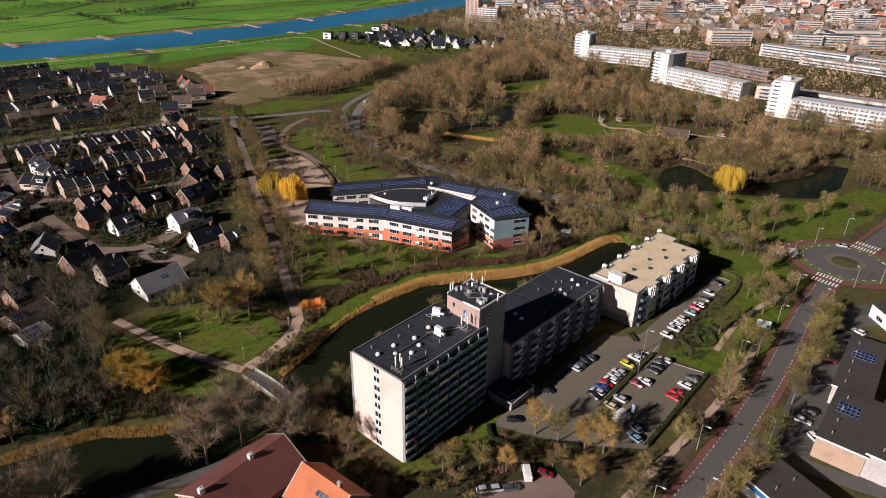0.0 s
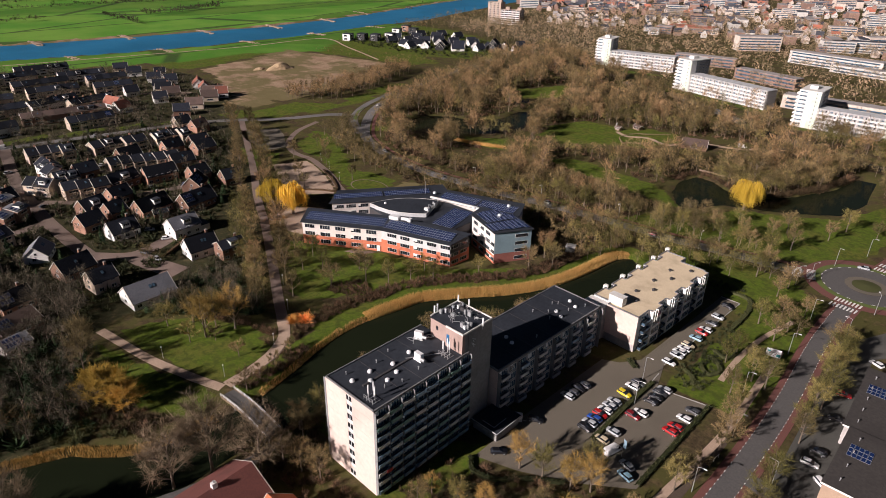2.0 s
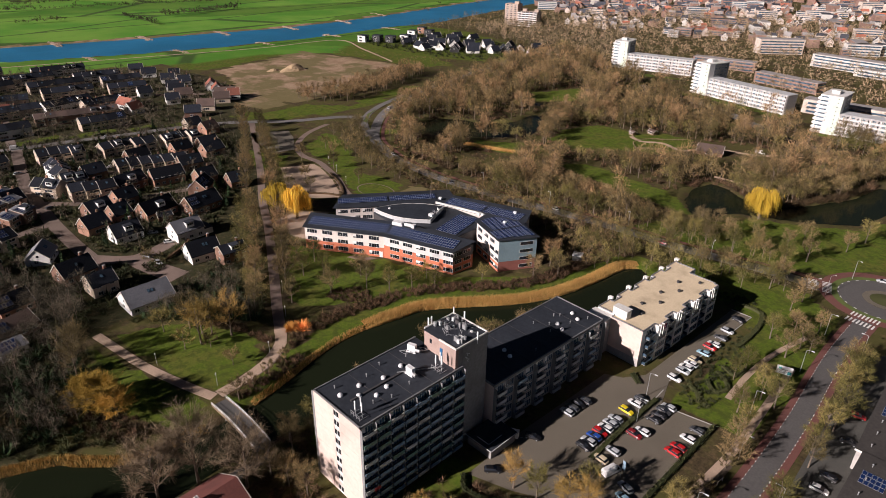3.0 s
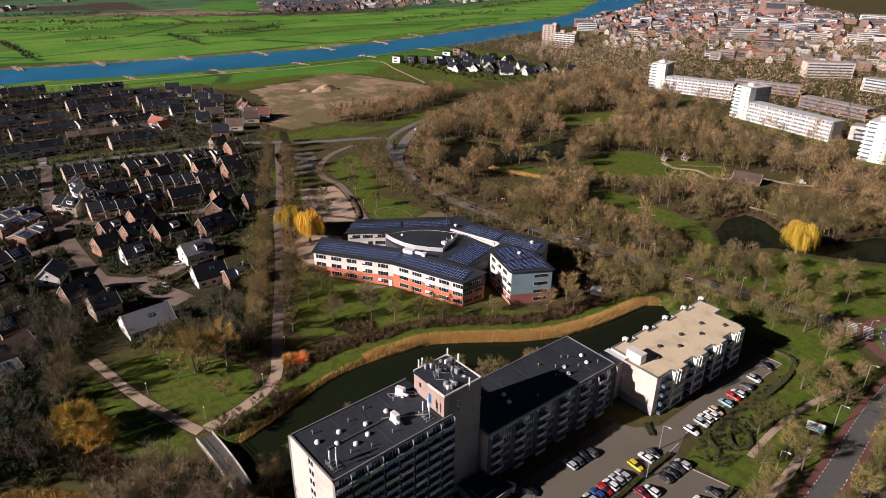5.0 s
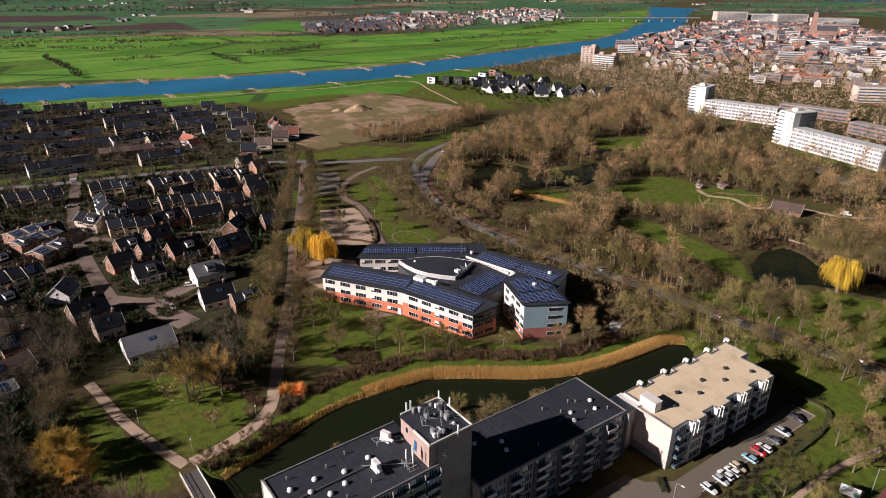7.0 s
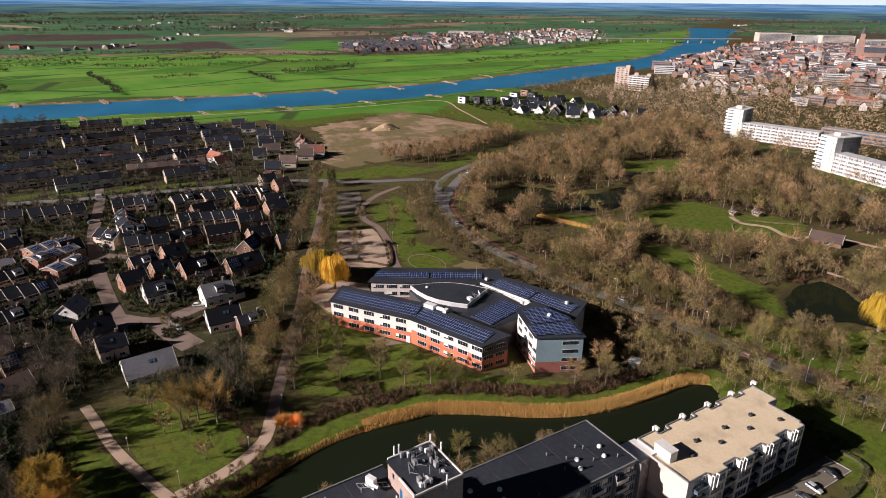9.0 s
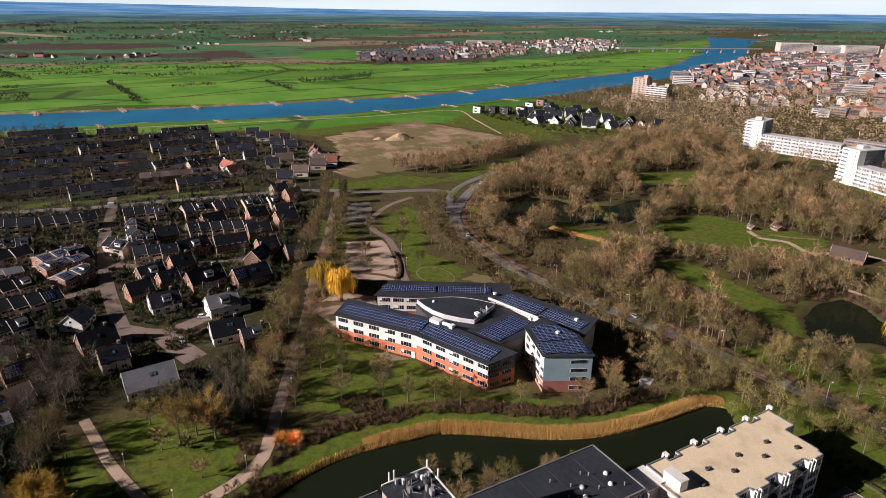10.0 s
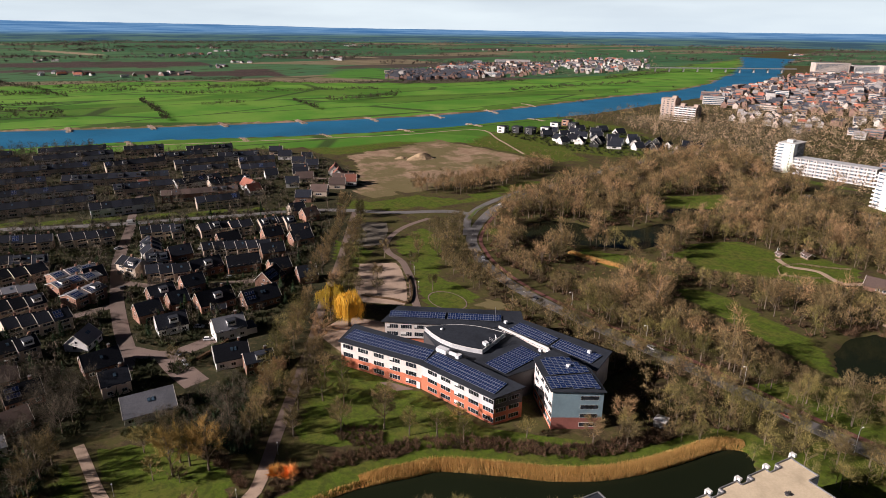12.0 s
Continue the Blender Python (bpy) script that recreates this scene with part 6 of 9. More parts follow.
terrace((-331, 38), (-327.5, 55), seed=17, turn=20, tile=GR, wall=BR, eave=5.0, ridge=6.6, jig=0.8)
terrace((-351, 40), (-352, 60), seed=18, turn=20)
terrace((-289, 44), (-287.5, 66), seed=19, turn=20)
terrace((-310, 35), (-309, 58), seed=20, turn=20)
terrace((-268, 30), (-266, 54), seed=21, turn=20)
terrace((-291, 10), (-289, 34), seed=22, turn=20)
for k, (x, y, a, w, l, tl) in enumerate([(-395, 205, 70, YL, 10, DK), (-380, 208, 75, BR, 10, BN), (-350, 190, 65, BR, 11, DK), (-352, 174, 70, BR, 11, DK), (-338, 186, 70, BR, 12, DK), (-325, 165, 60, BR, 12, DK), (-300, 160, 70, BR, 10, DK),
                                          (-283, 168, 60, BR, 9, DK), (-356, 150, 70, BR, 12, DK), (-346, 122, 70, BR, 11, DK), (-334, 80, 80, BR, 9, DK), (-300, 118, 75, BR, 10, DK), (-278, 95, 75, BR, 10, DK), (-283, 108, 75, BR, 8, DK)]):
    house(x, y, a + 24, l, 8.8, 4.0, 8.0, w, tl, "brick house with dark roof in a small garden", skylight=k % 2, full=False)
# northern estate by the river dike: long terraces
ROWS_N = [((-652, 65), (-652, 127)), ((-665, 138), (-660, 172)), ((-613, 157), (-613, 196)), ((-637, 188), (-631, 229)), ((-595, 114), (-597, 161)), ((-556, 81), (-536, 153)),
          ((-500, 150), (-507, 184)), ((-487, 172), (-491, 203)), ((-507, 110), (-504, 150)), ((-458, 90), (-457, 128)), ((-441, 152), (-438.5, 180)),
          ((-700, -10), (-690, 50)), ((-655, -40), (-654, 55)), ((-610, 20), (-604, 104)), ((-568, -30), (-562, 70)), ((-525, 10), (-520, 98)), ((-488, 20), (-482, 96)), ((-470, -40), (-462, 12)), ((-690, 70), (-684, 125)),
          ((-575, 165), (-572, 205)), ((-545, 165), (-540, 200)), ((-590, 205), (-584, 240)), ((-560, 215), (-556, 245)), ((-530, 208), (-524, 235))]
for k, (a, b) in enumerate(ROWS_N):
    terrace(a, b, 9.5, 5.6, 8.6, YL if k % 3 else WH, DK, 6.2, 40 + k, label="terraced house with black roof and pale gable", group="northern terraces")
terrace((-473, 136), (-463, 186), 9.5, 5.4, 8.0, BR, M_TILEBROWN, 6.2, 70, label="terraced house with a red-brown roof", group="northern terraces")
house(-514.0, 131, 88, 7, 9, 5.6, 8.2, BR, M_TILERED, "terraced house with a bright red roof", full=False)
for k, (x, y, a, w, l, tl) in enumerate([(-478, 199, 12, WH, 14, M_TILERED), (-462, 197, 100, WH, 10, M_TILERED), (-494, 276, 150, WH, 14, M_TILERED), (-478, 272, 150, WH, 12, M_TILERED), (-460, 268, 60, YL, 16, BN), (-448, 258, 60, YL, 12, BN), (-452, 271, 60, WH, 9, M_TILERED),
                                          (-540, 262, 60, WH, 11, DK), (-524, 268, 70, WH, 10, DK), (-510, 252, 60, WH, 12, DK), (-498, 248, 60, YL, 12, DK), (-480, 244, 70, YL, 13, BN), (-470, 230, 70, WH, 10, DK), (-556, 276, 60, WH, 9, DK),
                                          (-505, 225, 80, WH, 10, DK), (-575, 262, 65, WH, 12, DK), (-600, 262, 65, YL, 12, DK), (-435, 238, 55, YL, 12, BN), (-425, 222, 60, BR, 11, DK)]):
    house(x, y, a, l, 9, 3.8, 8.0, w, tl, "detached house with tiled roof near the sand field", skylight=0, full=False)
# new houses by the river
M_BLACKCLAD = mat("black timber cladding", (0.025, 0.025, 0.027), None, 0.3, 3.0, 0.7)
for k, (x, y, a, l, tl) in enumerate([(-535, 575, 60, 11, DK), (-548, 560, 60, 11, DK), (-520, 552, 150, 11, DK), (-505, 545, 60, 11, DK), (-490, 604, 60, 11, DK), (-466, 610, 60, 11, DK), (-440, 588, 60, 11, DK), (-425, 600, 60, 11, DK), (-512, 602, 60, 11, DK), (-555, 618, 60, 11, DK), (-540, 640, 60, 11, DK), (-515, 642, 60, 11, DK), (-405, 612, 60, 11, DK), (-405, 634, 60, 11, DK), (-520, 586, 20, 12, DK), (-500, 588, 110, 11, DK), (-486, 580, 110, 11, DK), (-470, 590, 20, 11, DK), (-455, 600, 110, 10, DK), (-440, 606, 110, 10, DK), (-512, 566, 20, 11, DK), (-495, 560, 110, 10, DK), (-476, 562, 110, 10, DK), (-458, 572, 20, 12, DK),
                                      (-545, 600, 20, 12, DK), (-530, 620, 20, 12, DK), (-500, 618, 110, 10, DK), (-478, 622, 20, 10, DK), (-450, 630, 110, 11, DK), (-428, 620, 110, 10, DK), (-420, 640, 20, 10, DK), (-560, 580, 20, 10, DK)]):
    house(x, y, a + (k % 4) * 9, l + k % 3, 9.5, 2.9, 7.6, (WH, M_BLACKCLAD, WH)[k % 3], tl, ("white", "black-clad", "white")[k % 3] + " new house with a black gabled roof", chimney=False, full=False)
for k, (x, y, w) in enumerate([(-597, 535, M_WHITEROUGH), (-586, 548, M_BLACKCLAD), (-572, 556, M_BLACKCLAD), (-566, 575, M_WHITEROUGH), (-588, 610, M_WHITEROUGH), (-576, 628, M_BLACKCLAD), (-600, 640, M_HOUSEBRICK)]):
    c = thing("cube_house", pose(x, y, 0, 0, 0, 20), "modern flat-roofed cube house near the river", "house")
    part("wall", Geo().box(-5, 5, -5, 5, -0.2, 7.4), w, c)
    part("roof", Geo().box(-5.2, 5.2, -5.2, 5.2, 7.4, 7.8), M_ROOFFELT, c)
    for f in range(2):
        window(c, -1, -5.03, 0.9 + 3.5 * f, 0, 4.0, 2.0, 0, 3)
        window(c, 5.03, 0, 0.9 + 3.5 * f, 90, 4.0, 2.0, 0, 3)
    TAKEN.append((x, y, 7))
# houses south of the canal
maroon = house(-101.6, 44.0, 90, 24.0, 17.0, 3.6, 8.6, BR, M_TILEMAROON, "long house with a maroon tiled roof and white chimneys", chimney=False)
for y in (-10.5, 2.5):
    c = part("chimney", Geo().box(y - 0.6, y + 0.6, -0.5, 0.5, 7.6, 10.0), M_WHITEROUGH, maroon, "white rendered chimney")
    part("chimney_pot", Geo().tube((y, 0, 10.0), (y, 0, 10.5), 0.22, 0.18, 8), M_METAL, c)
house(-83.5, 53.0, 0, 15.0, 12.0, 3.4, 8.6, BR, OR, "house with a bright orange tiled roof", skylight=3)


# low buildings beside the main road
M_HALLROOF = mat("dark hall roof", (0.052, 0.046, 0.042), (0.036, 0.032, 0.030), 0.1, 1.2, 0.85)


def flat_hall(x, y, ang, L, W, H, wall, label, solar=0):
    t = thing("flat_hall", pose(x, y, 0, 0, 0, ang), label, "building")
    TAKEN.append((x, y, max(L, W) * 0.6))
    part("wall", Geo().box(-W / 2, W / 2, -L / 2, L / 2, -0.2, H), wall, t)
    part("roof", Geo().box(-W / 2 - 0.4, W / 2 + 0.4, -L / 2 - 0.4, L / 2 + 0.4, H, H + 0.35), M_HALLROOF, t, "dark brown-grey roof")
    part("roof_edge", Geo().box(-W / 2 - 0.45, W / 2 + 0.45, -L / 2 - 0.45, -L / 2 - 0.4, H - 0.1, H + 0.4), M_WHITE, t)
    for k in range(int(L / 6)):
        window(t, -W / 2 - 0.03, -L / 2 + 3 + 6 * k, 1.0, -90, 3.0, 1.6, 0, 3)
        part("roof_vent", PIPE, None, t, at=pose(-W / 4, -L / 2 + 3 + 6 * k, H + 0.35))
    for r in range(3):
        for k in range(solar):
            part("solar_panel", PANEL, None, t, at=pose(-W / 2 + 2 + k * 1.05, L * 0.2 - 1.7 * r, H + 0.5))


flat_hall(5.6, 182.0, -1, 32, 9.4, 6.2, M_SHADEWALL, "brown-roofed hall with solar panels beside the road", 6)
M_TANBRICK = mat("tan brick", (0.400, 0.285, 0.205), (0.330, 0.232, 0.165), 0.25, 3.0, 0.9)
flat_hall(7.0, 152.6, -3, 25, 11, 6.4, M_TANBRICK, "long brown-roofed hall with yellow brick walls", 5)
flat_hall(19.0, 172.0, -3, 64, 11, 7.2, M_SHADEWALL, "long dark-roofed hall behind the others", 0)
flat_hall(4.0, 117.0, -26, 12, 26, 4.6, M_WHITEROUGH, "low white hall with a blue fascia", 0)
part("fascia", Geo().box(-13.5, 13.5, -6.56, -6.48, 3.2, 4.4), M_BLUEDOOR, bpy.data.objects["flat_hall.003"], "blue fascia board")
flat_hall(12.0, 225.0, 40, 14, 10, 5.0, M_WHITEROUGH, "low white building near the roundabout", 0)
g = Geo()
g.add([(x, y, 0.05) for x, y in ((-9, 132), (1.2, 128), (1.2, 215), (10, 225), (2, 236), (-6, 222), (-8, 190))], [tuple(range(7))])
tagged(part("pavement_yard", g, M_YARD), "grey paved yard before the halls", "yard", kind="structure")
road("road_side", [(-16, 138), (-8, 136), (4, 136), (16, 138), (45, 143)], 5.0, M_ASPHALT, "asphalt side road beside the halls", "road", 0.062)

# ---- trees and plants ----
def unit(v):
    return v / np.linalg.norm(v)


def strips(base, tip, wide):
    """Thin double-sided slivers from base to tip: arrays (n,3), (n,3), (n,) -> vertices, triangles."""
    d = tip - base
    r = np.random.rand(len(base), 3) - 0.5
    s = np.cross(d, r)
    s /= np.linalg.norm(s, axis=1)[:, None] + 1e-9
    s *= wide[:, None] * 0.5
    v = np.stack([base - s, base + s, tip], 1).reshape(-1, 3)
    return v, np.arange(len(v)).reshape(-1, 3)


def tube_arrays(a, b, r0, r1, n):
    d = unit(b - a)
    s = unit(np.cross(d, (0.3, 0.9, 0.2)))
    u = np.cross(d, s)
    c = np.linspace(0, 2 * math.pi, n, endpoint=False)
    ring_ = np.cos(c)[:, None] * s + np.sin(c)[:, None] * u
    v = np.concatenate([a + ring_ * r0, b + ring_ * r1])
    f = []
    for k in range(n):
        j = (k + 1) % n
        f += [(k, j, n + j), (k, n + j, n + k)]
    return v, np.array(f)


def join(parts):
    vs, fs, n = [], [], 0
    for v, f in parts:
        vs.append(v)
        fs.append(f + n)
        n += len(v)
    return np.concatenate(vs), np.concatenate(fs)


def grow(seed, H=12.0, spread=4.2, limbs=8, subs=5, twigs=24, upright=0.5, bole=0.28, wide=0.11, sides=4):
    """A bare tree: trunk with limbs, and a crown of branches and twigs. Two pairs of arrays."""
    rs = np.random.RandomState(seed)
    wood, crown, tb, tt = [], [], [], []
    lean = rs.uniform(-0.03, 0.03, 2) * H
    top = np.array([lean[0], lean[1], H * 0.72])
    r = H * 0.018
    fork = top * bole / 0.72
    wood.append(tube_arrays(np.zeros(3), fork, r * 1.3, r, 6))
    wood.append(tube_arrays(fork, top, r, r * 0.3, 5))
    for k in range(limbs):
        s = 0.05 + 0.9 * (k + rs.uniform(0, 0.8)) / limbs
        a = fork + (top - fork) * s
        az = k * 2.4 + rs.uniform(-0.4, 0.4)
        reach = spread * (1.0 - 0.55 * s) * rs.uniform(0.75, 1.15)
        rise = H * rs.uniform(0.16, 0.30) * (0.7 + upright)
        b = a + np.array([math.cos(az) * reach * 0.8, math.sin(az) * reach * 0.8, rise * 0.8])
        b[2] = min(b[2], H * 0.93)
        wood.append(tube_arrays(a, b, r * 0.42, r * 0.16, sides))
        for j in range(subs):
            q = 0.3 + 0.7 * (j + rs.rand()) / subs
            c = a + (b - a) * q
            aj = az + rs.uniform(-1.5, 1.5)
            ln = reach * rs.uniform(0.4, 0.75)
            e = c + np.array([math.cos(aj) * ln, math.sin(aj) * ln, rs.uniform(0.1, 0.9) * ln + upright * 0.8])
            crown.append(tube_arrays(c, e, r * 0.13, r * 0.05, 3))
            t = rs.uniform(0.25, 1.05, twigs)[:, None]
            base = c + (e - c) * t
            way = rs.normal(size=(twigs, 3)) * 0.75 + unit(e - c) * 0.5 + np.array([0, 0, 0.25 + upright * 0.5])
            way /= np.linalg.norm(way, axis=1)[:, None]
            tb.append(base)
            tt.append(base + way * (rs.uniform(0.09, 0.19, twigs) * H)[:, None])
    tb, tt = np.concatenate(tb), np.concatenate(tt)
    np.random.seed(seed)
    crown.append(strips(tb, tt, np.full(len(tb), wide) * rs.uniform(0.7, 1.4, len(tb))))
    return join(wood), join(crown)


def far_tree(seed, H=11.0, spread=4.2, twigs=310, wide=0.13, clumps=14):
    """A tree of few pieces for the woods: thin trunk, limbs, and twigs in clumps with gaps between."""
    rs = np.random.RandomState(seed)
    np.random.seed(seed)
    wood = [tube_arrays(np.zeros(3), np.array([0, 0, H * 0.6]), H * 0.017, H * 0.006, 3)]
    p = rs.normal(size=(clumps, 3))
    p /= np.linalg.norm(p, axis=1)[:, None]
    p *= rs.uniform(0.2, 0.85, clumps)[:, None] ** 0.5
    mid = p * np.array([spread, spread, H * 0.34]) + np.array([0, 0, H * 0.6])
    for k in range(5):
        wood.append(tube_arrays(np.array([0, 0, H * (0.2 + 0.07 * k)]), mid[k], H * 0.008, H * 0.003, 3))
    c = rs.randint(clumps, size=twigs)
    base = mid[c] + rs.normal(size=(twigs, 3)) * spread * 0.16
    way = p[c] * np.array([0.7, 0.7, 0.4]) + rs.normal(size=(twigs, 3)) * 0.55 + np.array([0, 0, 0.55])
    way /= np.linalg.norm(way, axis=1)[:, None]
    tip = base + way * (rs.uniform(0.09, 0.2, twigs) * H)[:, None]
    return join(wood), strips(base, tip, np.full(twigs, wide) * rs.uniform(0.7, 1.5, twigs))


def shrub(seed, r=1.2, h=1.6, n=110, wide=0.10, length=0.8):
    rs = np.random.RandomState(seed)
    np.random.seed(seed)
    p = rs.normal(size=(n, 3))
    p /= np.linalg.norm(p, axis=1)[:, None]
    p[:, 2] = np.abs(p[:, 2])
    base = p * np.array([r, r, h]) * rs.uniform(0.1, 0.75, n)[:, None]
    tip = base + (p + rs.normal(size=(n, 3)) * 0.4 + np.array([0, 0, 0.4])) * length * rs.uniform(0.5, 1.1, n)[:, None]
    tip[:, 2] = np.maximum(tip[:, 2], 0.1)
    return strips(base, tip, np.full(n, wide) * rs.uniform(0.7, 1.6, n))


def willow(seed, H=11.0, R=5.0, n=900, wide=0.09):
    """A weeping willow: limbs that arch out and strands that hang down."""
    rs = np.random.RandomState(seed)
    np.random.seed(seed)
    wood = [tube_arrays(np.zeros(3), np.array([0, 0, H * 0.4]), 0.5, 0.36, 6)]
    tb, tt = [], []
    for k in range(16):
        az = k * 2.4
        rr = R * rs.uniform(0.45, 1.0)
        a = np.array([0, 0, H * 0.38])
        b = a + np.array([math.cos(az) * rr * 0.5, math.sin(az) * rr * 0.5, H * rs.uniform(0.35, 0.58)])
        c = a + np.array([math.cos(az) * rr, math.sin(az) * rr, H * rs.uniform(0.22, 0.42)])
        wood.append(tube_arrays(a, b, 0.22, 0.1, 4))
        wood.append(tube_arrays(b, c, 0.1, 0.04, 3))
        m = n // 16
        t = rs.rand(m)[:, None]
        base = np.where(t < 0.5, a + (b - a) * (0.4 + t * 1.2), b + (c - b) * (t * 2 - 1))
        base = base + rs.normal(size=(m, 3)) * 0.5
        out = base[:, :2] / (np.linalg.norm(base[:, :2], axis=1)[:, None] + 0.3)
        drop = rs.uniform(0.18, 0.5, m) * H
        tip = base.copy()
        tip[:, :2] += out * rs.uniform(0.2, 1.0, m)[:, None]
        tip[:, 2] = np.maximum(base[:, 2] - drop, 0.6)
        tb.append(base)
        tt.append(tip)
    tb, tt = np.concatenate(tb), np.concatenate(tt)
    return join(wood), strips(tb, tt, np.full(len(tb), wide) * rs.uniform(0.7, 1.5, len(tb)))


def conifer(seed, H=10.0, R=2.4, n=420, wide=0.4):
    rs = np.random.RandomState(seed)
    np.random.seed(seed)
    t = rs.uniform(0.06, 0.98, n)
    az = rs.uniform(0, 6.28, n)
    rr = R * (1 - t) ** 0.8 + 0.1
    base = np.stack([np.cos(az) * rr * 0.2, np.sin(az) * rr * 0.2, t * H], 1)
    tip = np.stack([np.cos(az) * rr, np.sin(az) * rr, t * H - 0.35 * rr + rs.uniform(-0.2, 0.2, n)], 1)
    return join([tube_arrays(np.zeros(3), np.array([0, 0, H * 0.9]), 0.2, 0.03, 5)]), strips(base, tip, np.full(n, wide))


def plain_mesh(name, vf, material):
    ob = lump(name, vf[0], vf[1], material)
    me = ob.data
    bpy.data.objects.remove(ob)
    return me


PROTO = {
    "bare": [grow(s, H, sp, 9, 6, 30, 0.45, 0.22, 0.065) for s, H, sp in ((11, 12, 4.3), (12, 13, 4.0), (13, 11, 4.6), (14, 12.5, 3.6))],
    "tall": [grow(s, H, sp, 11, 6, 30, 0.8, 0.16, 0.062) for s, H, sp in ((21, 15, 4.6), (22, 14, 4.0), (23, 16, 5.0))],
    "poplar": [grow(s, 17, 6.0, 13, 7, 42, 0.9, 0.14, 0.058) for s in (41, 42, 43)],
    "small": [grow(s, H, sp, 7, 5, 22, 0.4, 0.2) for s, H, sp in ((31, 7, 2.8), (32, 6, 2.6), (33, 8, 3.0))],
}
BARE_MESH = {}
LABELS = {
    "twig": "bare deciduous tree with brown-grey twigs", "red": "bare tree with reddish-brown twigs", "olive": "tree with yellow-green budding twigs",
    "grey": "tall bare poplar with greyish-brown twigs by the canal",
    "gold": "slender tree with golden-brown catkins",
}
M_TWIGGOLD = plant_mat("golden-brown twigs", (0.380, 0.255, 0.080), (0.270, 0.175, 0.055))
# twigs of the far trees, lightened to carry distance haze in their colour
M_HAZETWIG = plant_mat("haze-paled brown twigs", (0.400, 0.300, 0.185), (0.120, 0.090, 0.055))
M_OCHRE = plant_mat("ochre willow twigs", (0.430, 0.290, 0.060), (0.320, 0.205, 0.045))
M_TWIGPOPLAR = plant_mat("greyish poplar twigs", (0.330, 0.245, 0.165), (0.120, 0.088, 0.060))
TWIG = {"grey": M_TWIGPOPLAR, "twig": M_TWIG, "red": M_TWIGRED, "olive": M_TWIGOLIVE, "gold": M_TWIGGOLD}


def ground_z(x, y):
    return float(height(np.array([x]), np.array([y]))[0])


def tree(x, y, shape="bare", tone="twig", size=1.0, seed=0):
    """A single tree with trunk and crown."""
    v = seed % len(PROTO[shape])
    if (shape, v, tone) not in BARE_MESH:
        wood, crown = PROTO[shape][v]
        BARE_MESH[shape, v, tone] = (plain_mesh("trunk", wood, M_BARK), plain_mesh("crown", crown, TWIG[tone]))
    tm, cm = BARE_MESH[shape, v, tone]
    t = thing("tree", pose(x, y, ground_z(x, y) - 0.05, 0, 0, (seed * 137) % 360) @ Matrix.Scale(size, 4), LABELS[tone], "tree", "bare trees")
    part("trunk", tm, None, t)
    part("crown", cm, None, t)
    return t


# ---- where nothing may grow ----
BLOCKS = [
    [(-98, 72), (-76, 72), (-72, 112), (-68, 164), (-90, 165), (-94, 115)], [(-80, 164), (-56, 164), (-50, 224), (-78, 224)],
    [(-199, 147), (-168, 163), (-137, 171), (-118, 186), (-117, 201), (-131, 226), (-183, 220), (-213, 180), (-206, 158)],
    [(-69, 99), (-45, 108), (-33, 116), (-30, 158), (-45, 156), (-42, 222), (-49, 222), (-64, 158)],
    LAWNS[4], [(-152, 374), (-104, 358), (-84, 425), (-110, 432), (-150, 415)], [(-30, 182), (-17, 180), (-17, 205), (-30, 204)],
    [(-47, 96), (-53, 88), (-60, 80), (-57, 70), (-43, 70), (-37, 84), (-39, 94)],
    [(-206, 552), (-120, 525), (-112, 545), (-200, 588)], [(-312, 605), (-228, 612), (-228, 632), (-312, 640)], [(-98, 495), (10, 492), (10, 515), (-98, 528)],
]
LINES = [(ROAD_MAIN, 6), (ROAD_WEST, 7), (ROAD_NORTH, 4.5), (ROAD_EAST, 8), (ROAD_SE, 6), (AVENUE, 3.2), (PATH_W, 3), (PATH_S, 2.6), (PATH_FIELD, 3), ([(-136, 71.6), (-114, 70.3)], 4)] + [(p, w / 2 + 0.8) for p, w in STREETS]
WATERS = [CANAL, POND_R, POND_M, POND_F]


def free(x, y, lawns=True, soils=True, margin=0.0):
    """Mask of the points where a tree may stand."""
    ok = np.ones(x.shape, bool)
    for p in BLOCKS + WATERS + (LAWNS if lawns else []) + (SOILS if soils else []):
        ok &= ~inside(p, x, y)
        if margin and p not in BLOCKS:
            ok &= dist_line(list(p) + [p[0]], x, y) > margin
    for pts, d in LINES:
        ok &= dist_line(pts, x, y) > d
    ok &= (dist_line(DITCH, x, y) > 7) & (dist_line([(p + 5, q - 12) for p, q in DITCH], x, y) > 7)
    ok &= np.hypot(x - RB[0], y - RB[1]) > 24
    for hx, hy, r in TAKEN:
        ok &= np.hypot(x - hx, y - hy) > r
    return ok


def scatter(poly, spacing, seed, **kw):
    rs = np.random.RandomState(seed)
    xs, ys = [p[0] for p in poly], [p[1] for p in poly]
    X, Y = np.meshgrid(np.arange(min(xs), max(xs), spacing), np.arange(min(ys), max(ys), spacing))
    X, Y = X.ravel() + rs.uniform(-0.48, 0.48, X.size) * spacing, Y.ravel() + rs.uniform(-0.48, 0.48, X.size) * spacing
    k = inside(poly, X, Y)
    X, Y = X[k], Y[k]
    k = free(X, Y, **kw)
    return np.stack([X[k], Y[k]], 1)


def along(pts, spacing, shift, seed, jitter=1.0, **kw):
    rs = np.random.RandomState(seed)
    line = offset_line(curve_points(pts, spacing), shift)
    p = np.array([(q.x, q.y) for q in line]) + rs.uniform(-jitter, jitter, (len(line), 2))
    return p[free(p[:, 0], p[:, 1], **kw)]


